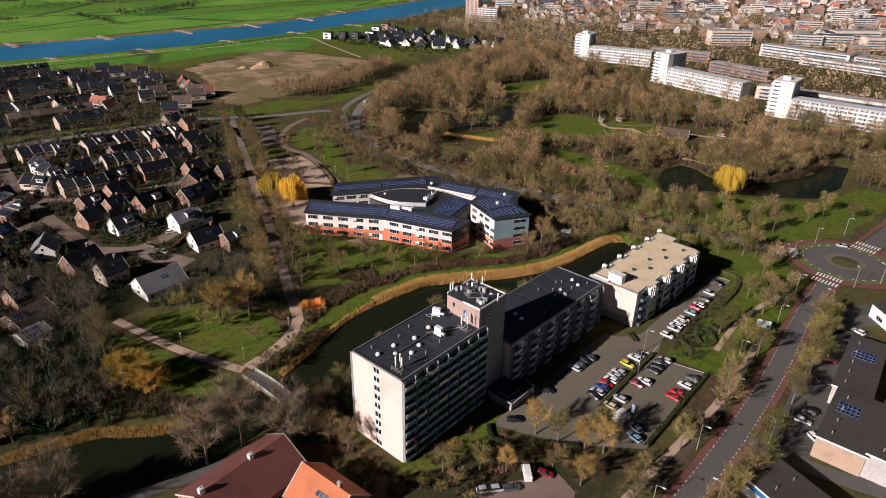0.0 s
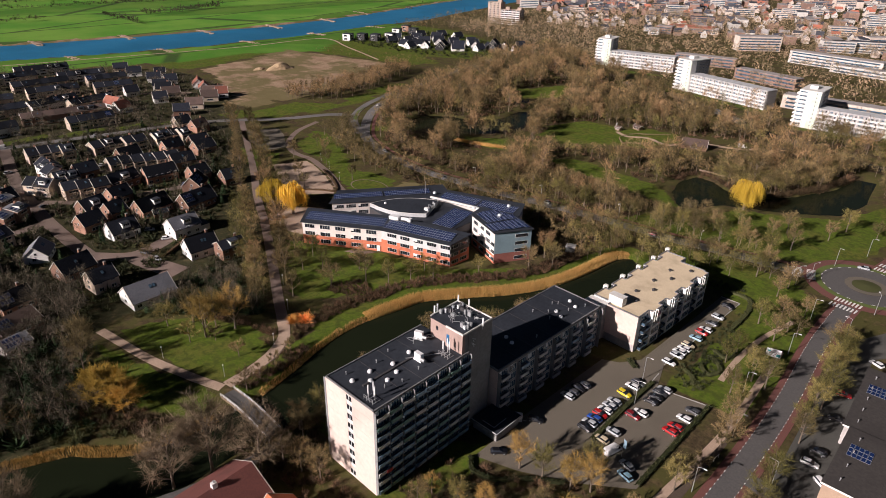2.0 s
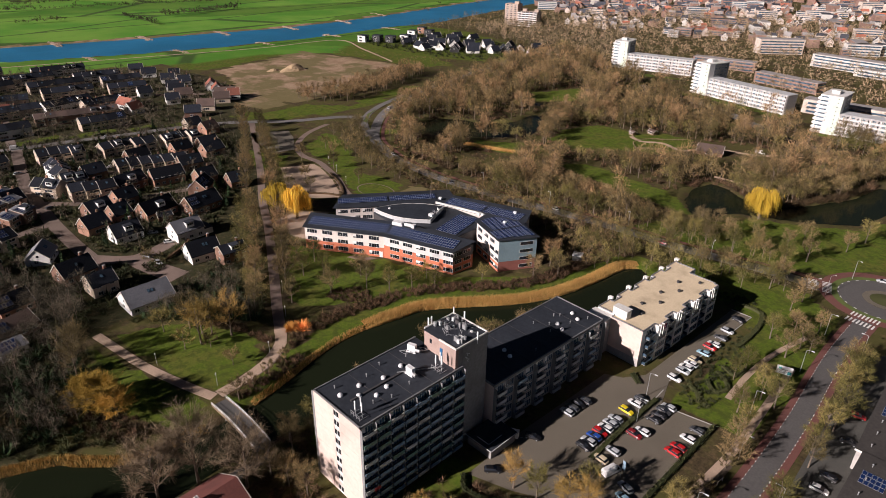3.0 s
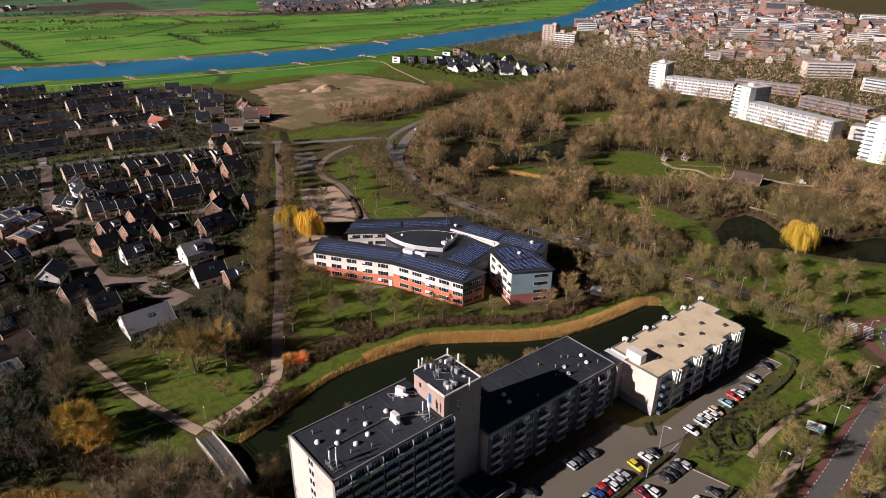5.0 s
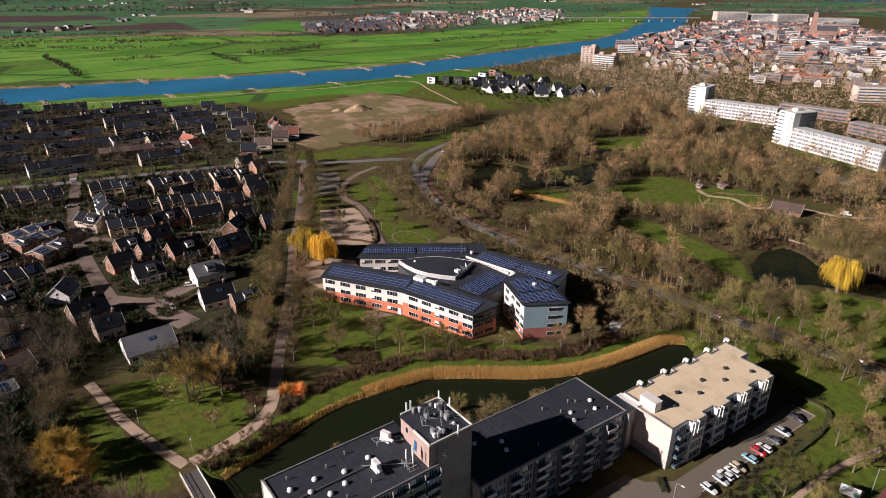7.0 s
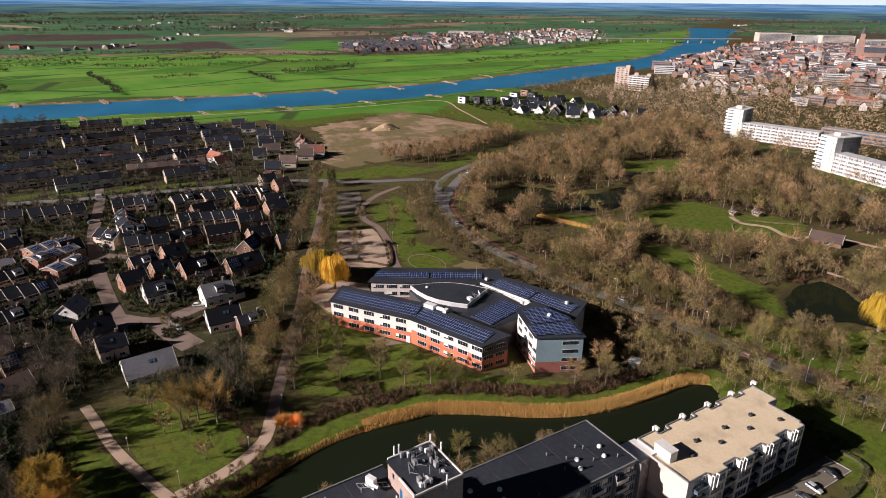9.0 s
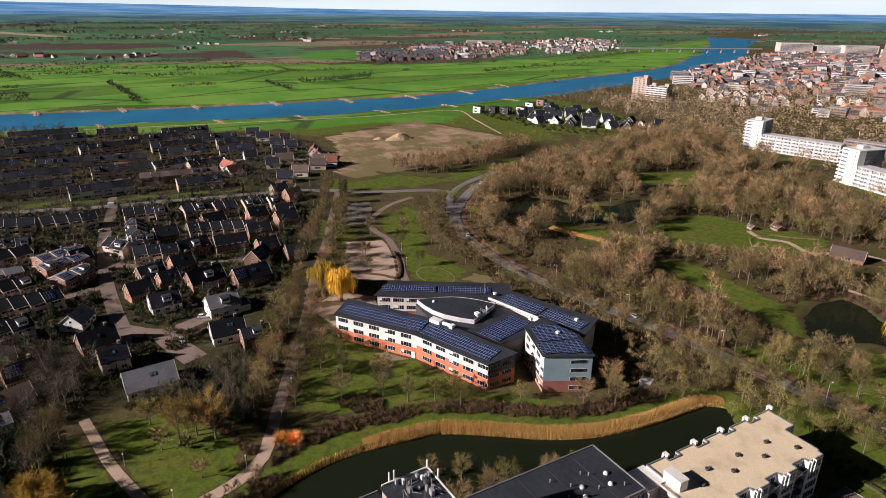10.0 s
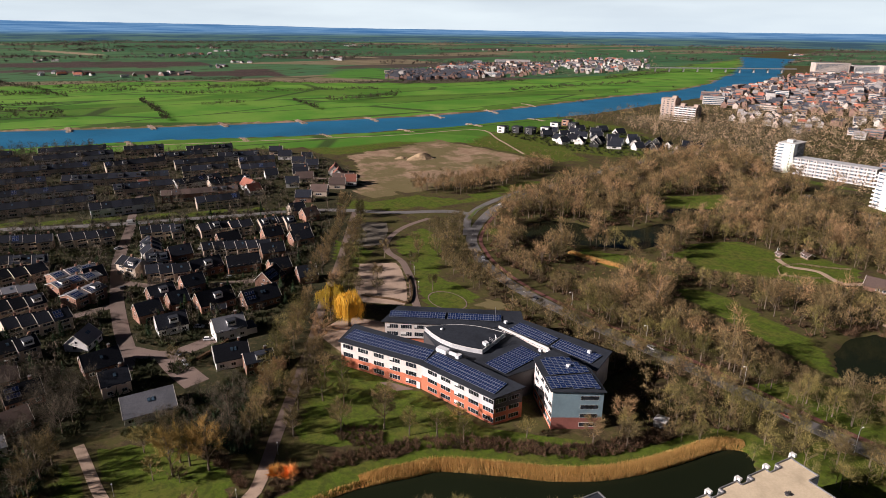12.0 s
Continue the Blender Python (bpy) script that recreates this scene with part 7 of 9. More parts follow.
OPEN = [LAWNS[4], LAWNS[5], LAWNS[18], POND_F, [(-262, 290), (-284, 318), (-290, 338), (-266, 318), (-248, 297)], [(-213, 324), (-232, 354), (-246, 384), (-234, 372), (-210, 330)],
        [(-240, 284), (-236, 300), (-211, 316), (-203, 307), (-207, 290)], [(-160, 378), (-148, 374), (-136, 400), (-146, 416), (-168, 412)]]


def room(spots):
    """Full height of a tree that stands on the sunny side of a clearing: only low growth at its edge, taller farther off."""
    cap = np.full(len(spots), 99.0)
    for d in (30, 24, 18, 12, 7, 3):
        x, y = spots[:, 0] - 0.47 * d, spots[:, 1] + 0.88 * d
        hit = np.zeros(len(spots), bool)
        for p in OPEN:
            hit |= inside(p, x, y)
        cap = np.where(hit, d * 0.34, cap)
    return cap


def forest(name, spots, protos, material, label, size=(0.8, 1.2), seed=0, trunks=True, category="woodland"):
    """Many trees as one piece of stuff: the crowns in one mesh, the trunks in another under it."""
    if len(spots) == 0:
        return None
    rs = np.random.RandomState(seed)
    z = height(spots[:, 0], spots[:, 1])
    cap = room(spots)
    sets = [[], []]
    for i, (x, y) in enumerate(spots):
        pr = protos[rs.randint(len(protos))]
        a, s = rs.uniform(0, 6.28), rs.uniform(*size)
        s = min(s, max(0.12, cap[i] / float(pr[1][0][:, 2].max())))
        c, sn = math.cos(a) * s, math.sin(a) * s
        tint = min(0.99, max(0.0, 0.5 + 0.8 * noise.noise((x * 0.03, y * 0.03, seed)) + rs.uniform(-0.25, 0.25)))
        for k in (0, 1) if trunks else (1,):
            v, f = pr[k]
            w = np.empty_like(v)
            w[:, 0], w[:, 1], w[:, 2] = v[:, 0] * c - v[:, 1] * sn + x, v[:, 0] * sn + v[:, 1] * c + y, v[:, 2] * s * rs.uniform(0.9, 1.1) + z[i] - 0.05
            sets[k].append((w, f, np.full(len(v), tint)))
    out = []
    for k, nm, mt in ((1, name, material), (0, "trunks", M_BARK)):
        if sets[k]:
            v, f = join([(a, b) for a, b, _ in sets[k]])
            out.append(lump(nm, v, f, mt, tint=np.concatenate([c for *_, c in sets[k]])))
    tagged(out[0], label, category, kind="stuff")
    if len(out) > 1:
        out[1].parent = out[0]
    return out[0]


# ---- single trees near the flats, the school and the paths ----
rnd = random.Random(77)
OCHRE_AT = [(-157, 48, 1.05), (-151.5, 50, 0.8), (-162, 46.5, 0.9)]
SINGLE = []


def plant(pts, shapes, tones, size):
    for x, y in pts:
        SINGLE.append((float(x), float(y), rnd.choice(shapes), rnd.choice(tones), rnd.uniform(*size)))


# school garden and lawn
for x, y, s in ((-192, 139, 0.9), (-186, 143, 0.8), (-180, 133, 0.9), (-174, 138, 0.85), (-161, 131, 0.95), (-155, 143, 1.0), (-164, 148, 0.95), (-148, 148, 0.8), (-143, 155, 0.8), (-136, 160, 0.7), (-199, 137, 1.0), (-204, 141, 0.9), (-128, 178, 0.6), (-114, 192, 0.9), (-108, 200, 0.9), (-112, 204, 0.8)):
    SINGLE.append((x, y, "bare", "olive" if s < 0.9 else "twig", s))
plant([(-116, 134.5), (-110.5, 141), (-103.5, 151), (-97, 161)], ["bare"], ["olive", "twig"], (0.7, 0.85))
plant([(-144, 164)], ["small"], ["gold"], (0.9, 1.0))
plant([(-115, 205.5)], ["bare"], ["red"], (1.0, 1.05))
# avenue, both sides
plant(along(AVENUE[3:], 11.0, 5.0, 1, 1.2, lawns=False), ["bare", "tall"], ["twig", "twig", "red"], (0.75, 1.0))
plant(along(AVENUE[3:], 10.0, -6.0, 2, 1.6, lawns=False), ["bare", "tall"], ["twig", "red", "twig"], (0.75, 1.05))
# trees by the path fork
plant([(-169, 88), (-164, 92), (-167, 83)], ["tall"], ["gold"], (0.95, 1.1))
plant([(-140, 96), (-137, 88), (-136, 82), (-134, 76)], ["bare", "small"], ["red", "twig"], (0.7, 0.9))
# poplars on the canal's near bank
plant([(-115, 53), (-117.5, 44), (-129, 14), (-133, 5), (-136.5, -5), (-105, 60)], ["poplar"], ["grey"], (1.0, 1.25))
plant([(-184, 52), (-177, 49), (-190, 55)], ["tall", "bare"], ["twig"], (0.8, 1.0))
plant([(-9.2, 212), (-8, 205), (-8.5, 197), (-7, 190), (-8, 182), (-7.5, 174), (-8.2, 166), (-7.2, 159), (-9.5, 122), (-11, 113), (-12.5, 105), (-5.6, 201), (-5.2, 186), (-6, 178)], ["bare"], ["olive", "twig", "olive"], (0.7, 0.95))
plant([(-110, 84), (-107, 92), (-109, 100), (-105, 108), (-104, 116), (-101, 124), (-99, 132), (-97, 140), (-94, 147), (-92, 156), (-90, 163), (-110, 76), (-104, 80)], ["bare"], ["olive", "twig"], (0.8, 1.05))
plant([(-104, 66), (-98, 67), (-92, 68), (-108, 62), (-106, 74)], ["bare"], ["twig"], (0.7, 0.9))
# garden below the tower
plant(scatter([(-74, 70), (-60, 72), (-40, 84), (-36, 104), (-46, 101), (-58, 92), (-68, 90)], 6.0, 5, lawns=False), ["small", "bare"], ["gold", "olive", "twig", "gold"], (0.6, 0.9))
plant([(-58, 103), (-52, 104), (-45, 105), (-41, 108), (-43, 112)], ["tall", "bare"], ["gold", "olive"], (0.7, 0.9))
# verge between car park and road
plant(scatter([(-33, 100), (-24, 98), (-21, 150), (-28, 160), (-30, 130)], 8.5, 6, lawns=False), ["bare", "small"], ["olive", "twig", "twig"], (0.6, 0.85))
plant(scatter([(-38, 166), (-33, 162), (-31, 205), (-29, 235), (-36, 240), (-36, 215)], 8.5, 7, lawns=False), ["bare", "small"], ["olive", "twig"], (0.65, 0.9))
plant([(-28, 168), (-25, 178), (-27, 186), (-24, 162), (-26, 205), (-24, 214), (-28, 222), (-22, 228), (-32, 246), (-44, 248), (-60, 250), (-70, 246), (-64, 236), (-24, 155)], ["bare"], ["olive", "twig"], (0.7, 0.9))
plant(along(ROAD_MAIN[1:7], 7.0, 7.5, 8, 1.0, lawns=False), ["bare"], ["olive", "twig", "olive"], (0.75, 1.0))
plant(along(ROAD_MAIN[1:7], 17.0, -7.5, 12, 1.0, lawns=False), ["bare"], ["olive", "twig"], (0.7, 0.95))
# grass by the roundabout and road west
plant([(-60, 282), (-72, 280), (-50, 290), (-84, 274), (-40, 282), (-46, 300), (-30, 304), (-66, 296), (-92, 270), (-58, 272), (-26, 320), (-14, 320)], ["bare"], ["twig", "olive"], (0.75, 0.95))
plant(along(ROAD_WEST[1:8], 8.0, -7.5, 10, 1.5, lawns=False), ["bare"], ["twig", "red"], (0.7, 0.95))
plant(along(ROAD_WEST[1:8], 8.0, 10, 11, 1.5, lawns=False), ["bare"], ["twig", "olive"], (0.7, 0.95))
plant([(-262, 236), (-283, 232), (-300, 240), (-292, 216), (-268, 220), (-240, 214), (-250, 190), (-262, 196), (-256, 182)], ["bare"], ["twig"], (0.7, 0.9))
SINGLE = SINGLE[:291] + [(-178, 85, "bare", "twig", 1.05), (-182, 78, "bare", "olive", 0.9), (-172, 86, "tall", "twig", 0.9), (-163, 84, "small", "twig", 1.0), (-168, 78, "small", "olive", 1.0), (-150, 84, "small", "twig", 0.9), (-230, 96, "bare", "twig", 0.7), (-226, 99, "small", "twig", 0.8)]
for k, (x, y, sh, tn, sz) in enumerate(SINGLE):
    tree(x, y, sh, tn, sz, k)
for x, y, s, H in ((-226.5, 164.5, 1, 1.4), (-238.5, 163, 2, 1.3), (-69.5, 314.5, 3, 1.45)):
    t = thing("willow_tree", pose(x, y, 0, 0, 0, s * 50) @ Matrix.Scale(H, 4), "golden weeping willow with hanging yellow twigs", "tree", "golden willows")
    w, c = willow(s, 11, 5.4, 6400, 0.085)
    part("trunk", plain_mesh("trunk", w, M_BARK), None, t)
    part("crown", plain_mesh("crown", c, M_WILLOW), None, t)
OCHRE = [grow(s, 12, 5.6, 13, 8, 46, 0.25, 0.14, 0.09) for s in (71, 72)]
for k, (x, y, q) in enumerate(OCHRE_AT):
    t = thing("tree", pose(x, y, 0, 0, 0, k * 70) @ Matrix.Scale(q, 4), "broad ochre-twigged tree by the canal path", "tree", "ochre trees")
    w, c = OCHRE[k % 2]
    part("trunk", plain_mesh("trunk", w, M_BARK), None, t)
    part("crown", plain_mesh("crown", c, M_OCHRE), None, t)
for x, y, s in ((-152.5, 107.5, 1), (-150.0, 110.5, 2)):
    b = tagged(lump("orange_bush", *shrub(s, 3.0, 3.0, 560, 0.18, 1.3), M_ORANGEBUSH), "bright orange-twigged shrub beside the path", "shrub")
    b.location = (x, y, 0)

# ---- woods ----
FAR = [far_tree(s, 11.5, 4.3, 340, 0.14, 18) for s in range(50, 58)]
MID = [far_tree(s, 12.0, 4.2, 520, 0.080, 24) for s in range(160, 166)]
LOWTREE = [far_tree(s, 11, 4.2, 110, 0.22) for s in range(150, 156)]
FARTALL = [far_tree(s, 14, 3.6, 350, 0.14, 18) for s in range(60, 65)]
PARK = [(-350, 335), (-300, 288), (-265, 268), (-180, 260), (-112, 266), (-98, 286), (-112, 300), (-114, 350), (-62, 352), (-52, 392), (-12, 445), (12, 485), (-92, 487), (-190, 538), (-300, 600), (-400, 660), (-396, 560), (-370, 460), (-346, 380)]
spots = scatter(PARK, 7.6, 20, margin=3.0)
clear = np.array([noise.noise((x * 0.022, y * 0.022, 3.7)) for x, y in spots])
spots = spots[clear > -0.3]
np.random.seed(4)
pick = np.random.rand(len(spots))
forest("park_wood", spots[pick < 0.42], FAR, M_TWIG, "bare brown-grey trees of the park wood", (0.75, 1.5), 1)
forest("park_wood", spots[(pick >= 0.42) & (pick < 0.66)], FARTALL, M_TWIGRED, "tall reddish bare trees of the park wood", (0.7, 1.3), 2)
forest("park_wood", spots[pick >= 0.66], FAR, M_TWIGOLIVE, "olive-toned budding trees of the park wood", (0.6, 1.15), 3)
big = scatter(PARK, 15, 63, margin=4.0)
forest("park_wood", big, FARTALL, M_TWIGRED, "tallest old trees of the park wood", (1.1, 1.6), 27)
bay = scatter([(-116, 336), (-100, 350), (-84, 340), (-66, 336), (-54, 356), (-44, 384), (-40, 412), (-24, 412), (-20, 372), (-10, 372), (24, 380), (24, 450), (-20, 445), (-60, 400), (-70, 356), (-114, 354)], 5.0, 64, lawns=False, margin=1.0)
forest("pond_trees", bay, FAR, M_TWIG, "bare trees round the park pond", (0.6, 1.1), 28)
behind = scatter([(-262, 240), (-216, 232), (-182, 222), (-130, 230), (-106, 208), (-97, 224), (-94, 256), (-150, 249), (-220, 245), (-262, 254)], 7.4, 21)
forest("school_wood", behind, FAR, M_TWIG, "bare trees between the school and the road", (0.55, 0.9), 4)
verge = scatter([(-300, 296), (-262, 268), (-240, 262), (-180, 259), (-112, 265), (-99, 284), (-112, 294), (-130, 298), (-151, 302), (-172, 306), (-215, 306), (-262, 296)], 7.2, 69, margin=1.5)
forest("road_wood", verge, MID, M_TWIG, "bare roadside trees between the road and the park", (0.7, 1.05), 37)
spots = scatter([(-300, 296), (-262, 268), (-180, 259), (-112, 265), (-99, 284), (-130, 298), (-215, 306)], 4.4, 70, margin=1.5)
strip = scatter([(-244, 168), (-256, 180), (-290, 200), (-330, 224), (-352, 236), (-360, 228), (-296, 193), (-258, 169)], 5.4, 76, lawns=False, soils=False)
forest("avenue_trees", strip, MID, M_TWIGOLIVE, "olive-toned bare trees between the avenue and the playing field", (0.5, 0.85), 40)
shade = scatter([(-112, 266), (-72, 268), (-66, 290), (-80, 297), (-92, 293), (-100, 286)], 6.4, 85, lawns=False)
forest("pond_trees", shade, MID, M_TWIG, "bare trees between the road and the pond", (0.55, 0.9), 44)
isle = scatter([(-92, 344), (-70, 338), (-58, 356), (-46, 384), (-40, 410), (-62, 400), (-78, 376), (-98, 354)], 4.6, 77, lawns=False, margin=0.8)
forest("pond_trees", isle, MID, M_TWIGOLIVE, "bushy trees on the pond's far bank", (0.45, 0.9), 41)
lane = scatter([(-322, 262), (-276, 238), (-244, 228), (-222, 234), (-216, 246), (-245, 250), (-270, 258), (-300, 276), (-328, 304)], 6.2, 66, lawns=False)
forest("verge_trees", lane, FAR + FARTALL, M_TWIG, "bare trees between the lawn and the road", (0.6, 1.0), 36)
west = scatter([(-172, 106), (-182, 109), (-198, 117), (-216, 126), (-236, 138), (-256, 153), (-250, 157), (-229, 146), (-206, 133), (-189, 124), (-174, 115)], 4.3, 22, lawns=False)
forest("path_wood", west, MID, M_TWIGOLIVE, "dense strip of bare trees beside the footpath", (0.5, 0.85), 5)
elder = scatter([(-245, 45), (-236, 62), (-222, 70), (-206, 66), (-200, 58), (-200, 48), (-206, 46), (-222, 40)], 5.2, 74, lawns=False)
forest("path_trees", elder, MID, M_TWIGGREY, "old bare trees where the footpath leaves the gardens", (0.7, 1.1), 38)
grove = scatter([(-206, 112), (-204, 96), (-198, 74), (-190, 78), (-184, 88), (-170, 96), (-164, 106), (-180, 106), (-196, 114)], 5.0, 88, lawns=False)
forest("garden_grove", grove, MID, M_TWIGGREY, "dark bare trees in the garden beside the footpath", (0.45, 0.8), 48)
rowside = np.concatenate([along(ROAD_WEST[1:8], 6.5, d, 90 + k, 1.5, lawns=False) for k, d in enumerate((-8.5, 8.5))])
forest("roadside_trees", rowside, MID, M_TWIGOLIVE, "bare olive-twigged trees along the road", (0.6, 0.95), 49)
edge = scatter([(-128, 232), (-100, 214), (-84, 216), (-80, 232), (-60, 238), (-36, 248), (-40, 258), (-70, 259), (-96, 252), (-112, 240)], 6.6, 89, lawns=False)
forest("verge_wood", edge, MID, M_TWIGOLIVE, "olive-twigged bare trees between the canal and the road", (0.5, 0.85), 51)
low = scatter([(-240, 20), (-200, 52), (-190, 54), (-164, 44), (-150, 40), (-152, 30), (-168, 8), (-210, -30), (-300, -60), (-320, -10)], 7.5, 23, lawns=False)
forest("canal_wood", low, MID, M_TWIGGREY, "dark dense bare trees beside the canal", (0.6, 1.0), 6)
forest("canal_wood", scatter([(-180, 20), (-150, 40), (-152, 28), (-166, -6), (-210, -60), (-240, -40)], 10, 24, lawns=False), FARTALL, M_TWIGRED, "reddish bare poplars beside the canal", (0.7, 1.0), 7)
rowt = scatter([(-408, 296), (-378, 330), (-394, 400), (-412, 450), (-440, 452), (-424, 400), (-412, 350), (-420, 306)], 6.5, 25, soils=False, lawns=False)
forest("field_trees", rowt, FARTALL, M_TWIGRED, "tall bare trees beside the sand field", (0.75, 1.05), 8)
rd = np.concatenate([along(ROAD_NORTH[3:], 8, s, 46 + s, 2, lawns=False) for s in (-10, -15, 10)])
forest("road_trees", rd, LOWTREE, M_TWIGGREY, "bare street trees along the estate road", (0.6, 0.9), 9)
g1 = scatter([(-236, 60), (-246, 135), (-290, 178), (-350, 215), (-412, 200), (-450, 60), (-420, -20), (-260, -20)], 8.2, 27, lawns=False)
forest("garden_trees", g1, LOWTREE, M_TWIGGREY, "small bare trees in the gardens", (0.35, 0.85), 10)
g2 = scatter([(-420, 215), (-470, 60), (-500, -60), (-720, -60), (-700, 120), (-610, 250), (-560, 290), (-470, 285)], 11, 28, lawns=False)
g2 = np.concatenate([g2, scatter([(-470, 60), (-500, -60), (-780, -60), (-735, 120), (-660, 100), (-600, 40), (-540, 70), (-500, 100), (-455, 115)], 8.5, 72, lawns=False), scatter([(-436, 150), (-447, 118), (-470, 130), (-520, 140), (-520, 165), (-450, 200), (-415, 205)], 9, 73, lawns=False)])
forest("garden_trees", g2, LOWTREE, M_TWIGGREY, "small bare trees between the terraces", (0.5, 0.95), 11)
MINI = [far_tree(s, 11, 4.4, 44, 0.46, 12) for s in range(70, 76)]
town = scatter([(-396, 560), (-300, 602), (-190, 560), (-90, 528), (20, 520), (300, 560), (420, 900), (-100, 1150), (-480, 1150), (-600, 900), (-560, 700), (-430, 660)], 12.5, 29)
forest("town_trees", town, MINI, M_HAZETWIG, "bare trees between the far town streets", (0.75, 1.35), 12, False)
shore = scatter([(-640, 650), (-600, 660), (-560, 700), (-500, 690), (-430, 660), (-420, 760), (-480, 900), (-560, 960), (-660, 940), (-690, 840), (-655, 740)], 12.5, 75, lawns=False)
forest("riverside_trees", shore, MINI, M_TWIG, "bare brown trees on the river's near bank", (0.45, 1.0), 39)
hill = scatter([(-420, 640), (-396, 540), (-380, 450), (-350, 380), (-300, 600), (-420, 900), (-560, 860), (-600, 720), (-500, 650)], 10, 30)
forest("riverside_trees", hill, MINI, M_HAZETWIG, "reddish bare trees near the river", (0.6, 1.1), 13)
dike = scatter([(-600, 470), (-560, 470), (-500, 500), (-430, 520), (-420, 470), (-470, 440), (-560, 455)], 8, 31, lawns=False)
forest("dike_shrubs", dike, MINI, M_TWIG, "low bare shrubs below the dike", (0.25, 0.5), 14, False)
east = scatter([(20, 60), (60, 60), (160, 300), (140, 520), (20, 500), (24, 330), (30, 300)], 13, 32)
forest("east_trees", east, LOWTREE, M_TWIG, "bare trees beyond the roundabout", (0.6, 0.95), 15)
plots = scatter([(-606, 528), (-560, 524), (-480, 520), (-400, 548), (-390, 640), (-470, 650), (-560, 660), (-610, 650)], 6.5, 86, lawns=False)
# evergreens and hedges
cn = scatter([(-236, 60), (-246, 135), (-290, 178), (-412, 200), (-450, 60), (-260, 0)], 12, 33, lawns=False)
forest("garden_conifers", cn, [conifer(1), conifer(2, 7, 1.8)], M_CONIFER, "dark evergreen trees in the gardens", (0.4, 0.85), 16)
cn = scatter([(-230, 10), (-186, 56), (-160, 50), (-168, 20), (-210, -20)], 8, 34, lawns=False)
forest("wood_conifers", cn, [conifer(3, 9, 3.0), conifer(4, 7, 2.6)], M_CONIFER, "dark evergreens under the bare trees", (0.5, 0.9), 17)
ivy = scatter([(-240, 20), (-200, 52), (-190, 54), (-164, 44), (-150, 40), (-152, 30), (-168, 8), (-210, -30)], 5.0, 78, lawns=False)
SH = [(shrub(s), shrub(s)) for s in range(80, 86)]
SHLOW = [(q, q) for q in (shrub(s, 1.4, 1.5, 34, 0.34, 1.1) for s in range(86, 91))]
forest("grove_shrubs", np.concatenate([grove + 1.5, grove - 1.2]), SHLOW, M_CONIFER, "dark evergreen shrubs under the garden trees", (1.0, 2.0), 50, False, "shrubs")
forest("ivy_shrubs", ivy, SHLOW, M_CONIFER, "dark evergreen shrubs under the canal trees", (0.9, 2.0), 42, False, "shrubs")
forest("plot_hedges", plots, SHLOW, M_HEDGE, "dark hedges and shrubs round the new houses", (0.7, 1.8), 45, False, "shrubs")
island = np.array([(-228 + 4.5 * math.cos(k * 2.4) * (k / 14) ** 0.5, 97 + 4.5 * math.sin(k * 2.4) * (k / 14) ** 0.5) for k in range(1, 15)])
forest("street_island", island, SHLOW, M_HEDGE, "dark shrubs on the planted island in the street", (0.7, 1.3), 47, False, "shrubs")
rim = np.concatenate([along([(-109, 334), (-105, 348), (-96, 347), (-86, 338), (-70, 334), (-56, 352), (-42, 378), (-36, 405)], 2.4, d, 79 + k, 0.8, lawns=False) for k, d in enumerate((-4.5, -3, -1.6, 1.6, 3, 4.5))])
forest("pond_shrubs", rim, SH, M_BRAMBLE, "brown shrubs along the pond's far bank", (0.8, 1.8), 43, False, "shrubs")
bank = np.concatenate([along(CANAL_N[1:13], 1.5, s, 40 + k, 0.9, lawns=False) for k, s in enumerate((9.5, 11.0, 12.5, 14.0))])
forest("bramble_bank", bank, SH, M_BRAMBLE, "brown bramble thicket along the canal bank", (0.7, 1.3), 18, False, "shrubs")
bed = scatter([(-163, 133), (-160, 128), (-153, 130), (-148, 137), (-150, 142), (-157, 141)], 1.5, 41, lawns=False)
forest("shrub_bed", bed, SH, M_BRAMBLE, "round bed of brown shrubs on the lawn", (0.7, 1.1), 19, False, "shrubs")
bed = np.concatenate([scatter([(-74, 70), (-62, 72), (-40, 84), (-36, 112), (-46, 108), (-58, 101), (-66, 97)], 3.0, 42, lawns=False)])
bed = np.concatenate([bed, scatter([(-98, 60), (-76, 61), (-70, 70), (-78, 73), (-98, 73)], 2.6, 60, lawns=False), scatter([(-78, 72), (-72, 72), (-66, 90), (-72, 94)], 3.4, 61, lawns=False)])
forest("garden_shrubs", bed, SH, M_BRAMBLE, "brown and ochre shrubs round the car park", (0.7, 1.4), 20, False, "shrubs")
bed = np.concatenate([scatter([(-180, 58), (-165, 59), (-150, 56), (-138, 58), (-136, 48), (-150, 40), (-170, 40)], 2.6, 67), scatter([(-186, 80), (-176, 92), (-158, 100), (-148, 98), (-146, 90), (-160, 90), (-172, 92)], 2.4, 68), scatter([(-110, 66), (-98, 62), (-96, 72), (-108, 80), (-112, 90), (-113, 74)], 2.4, 44, lawns=False), scatter([(-138, 74), (-133, 70), (-132, 92), (-138, 104), (-142, 96)], 2.0, 45, lawns=False)])
forest("bank_shrubs", bed, SH, M_BRAMBLE, "dark brown shrubs on the canal banks", (0.8, 1.6), 21, False, "shrubs")
bed = np.concatenate([scatter([(-46, 166), (-38, 160), (-33, 164), (-33, 188), (-40, 215), (-42, 200)], 1.9, 46, lawns=False), scatter([(-66, 222), (-50, 224), (-44, 232), (-60, 236)], 1.8, 47, lawns=False)])
forest("clipped_hedges", bed, SH, M_HEDGE, "dark green clipped hedges beside the car park", (0.5, 0.9), 22, False, "hedge")
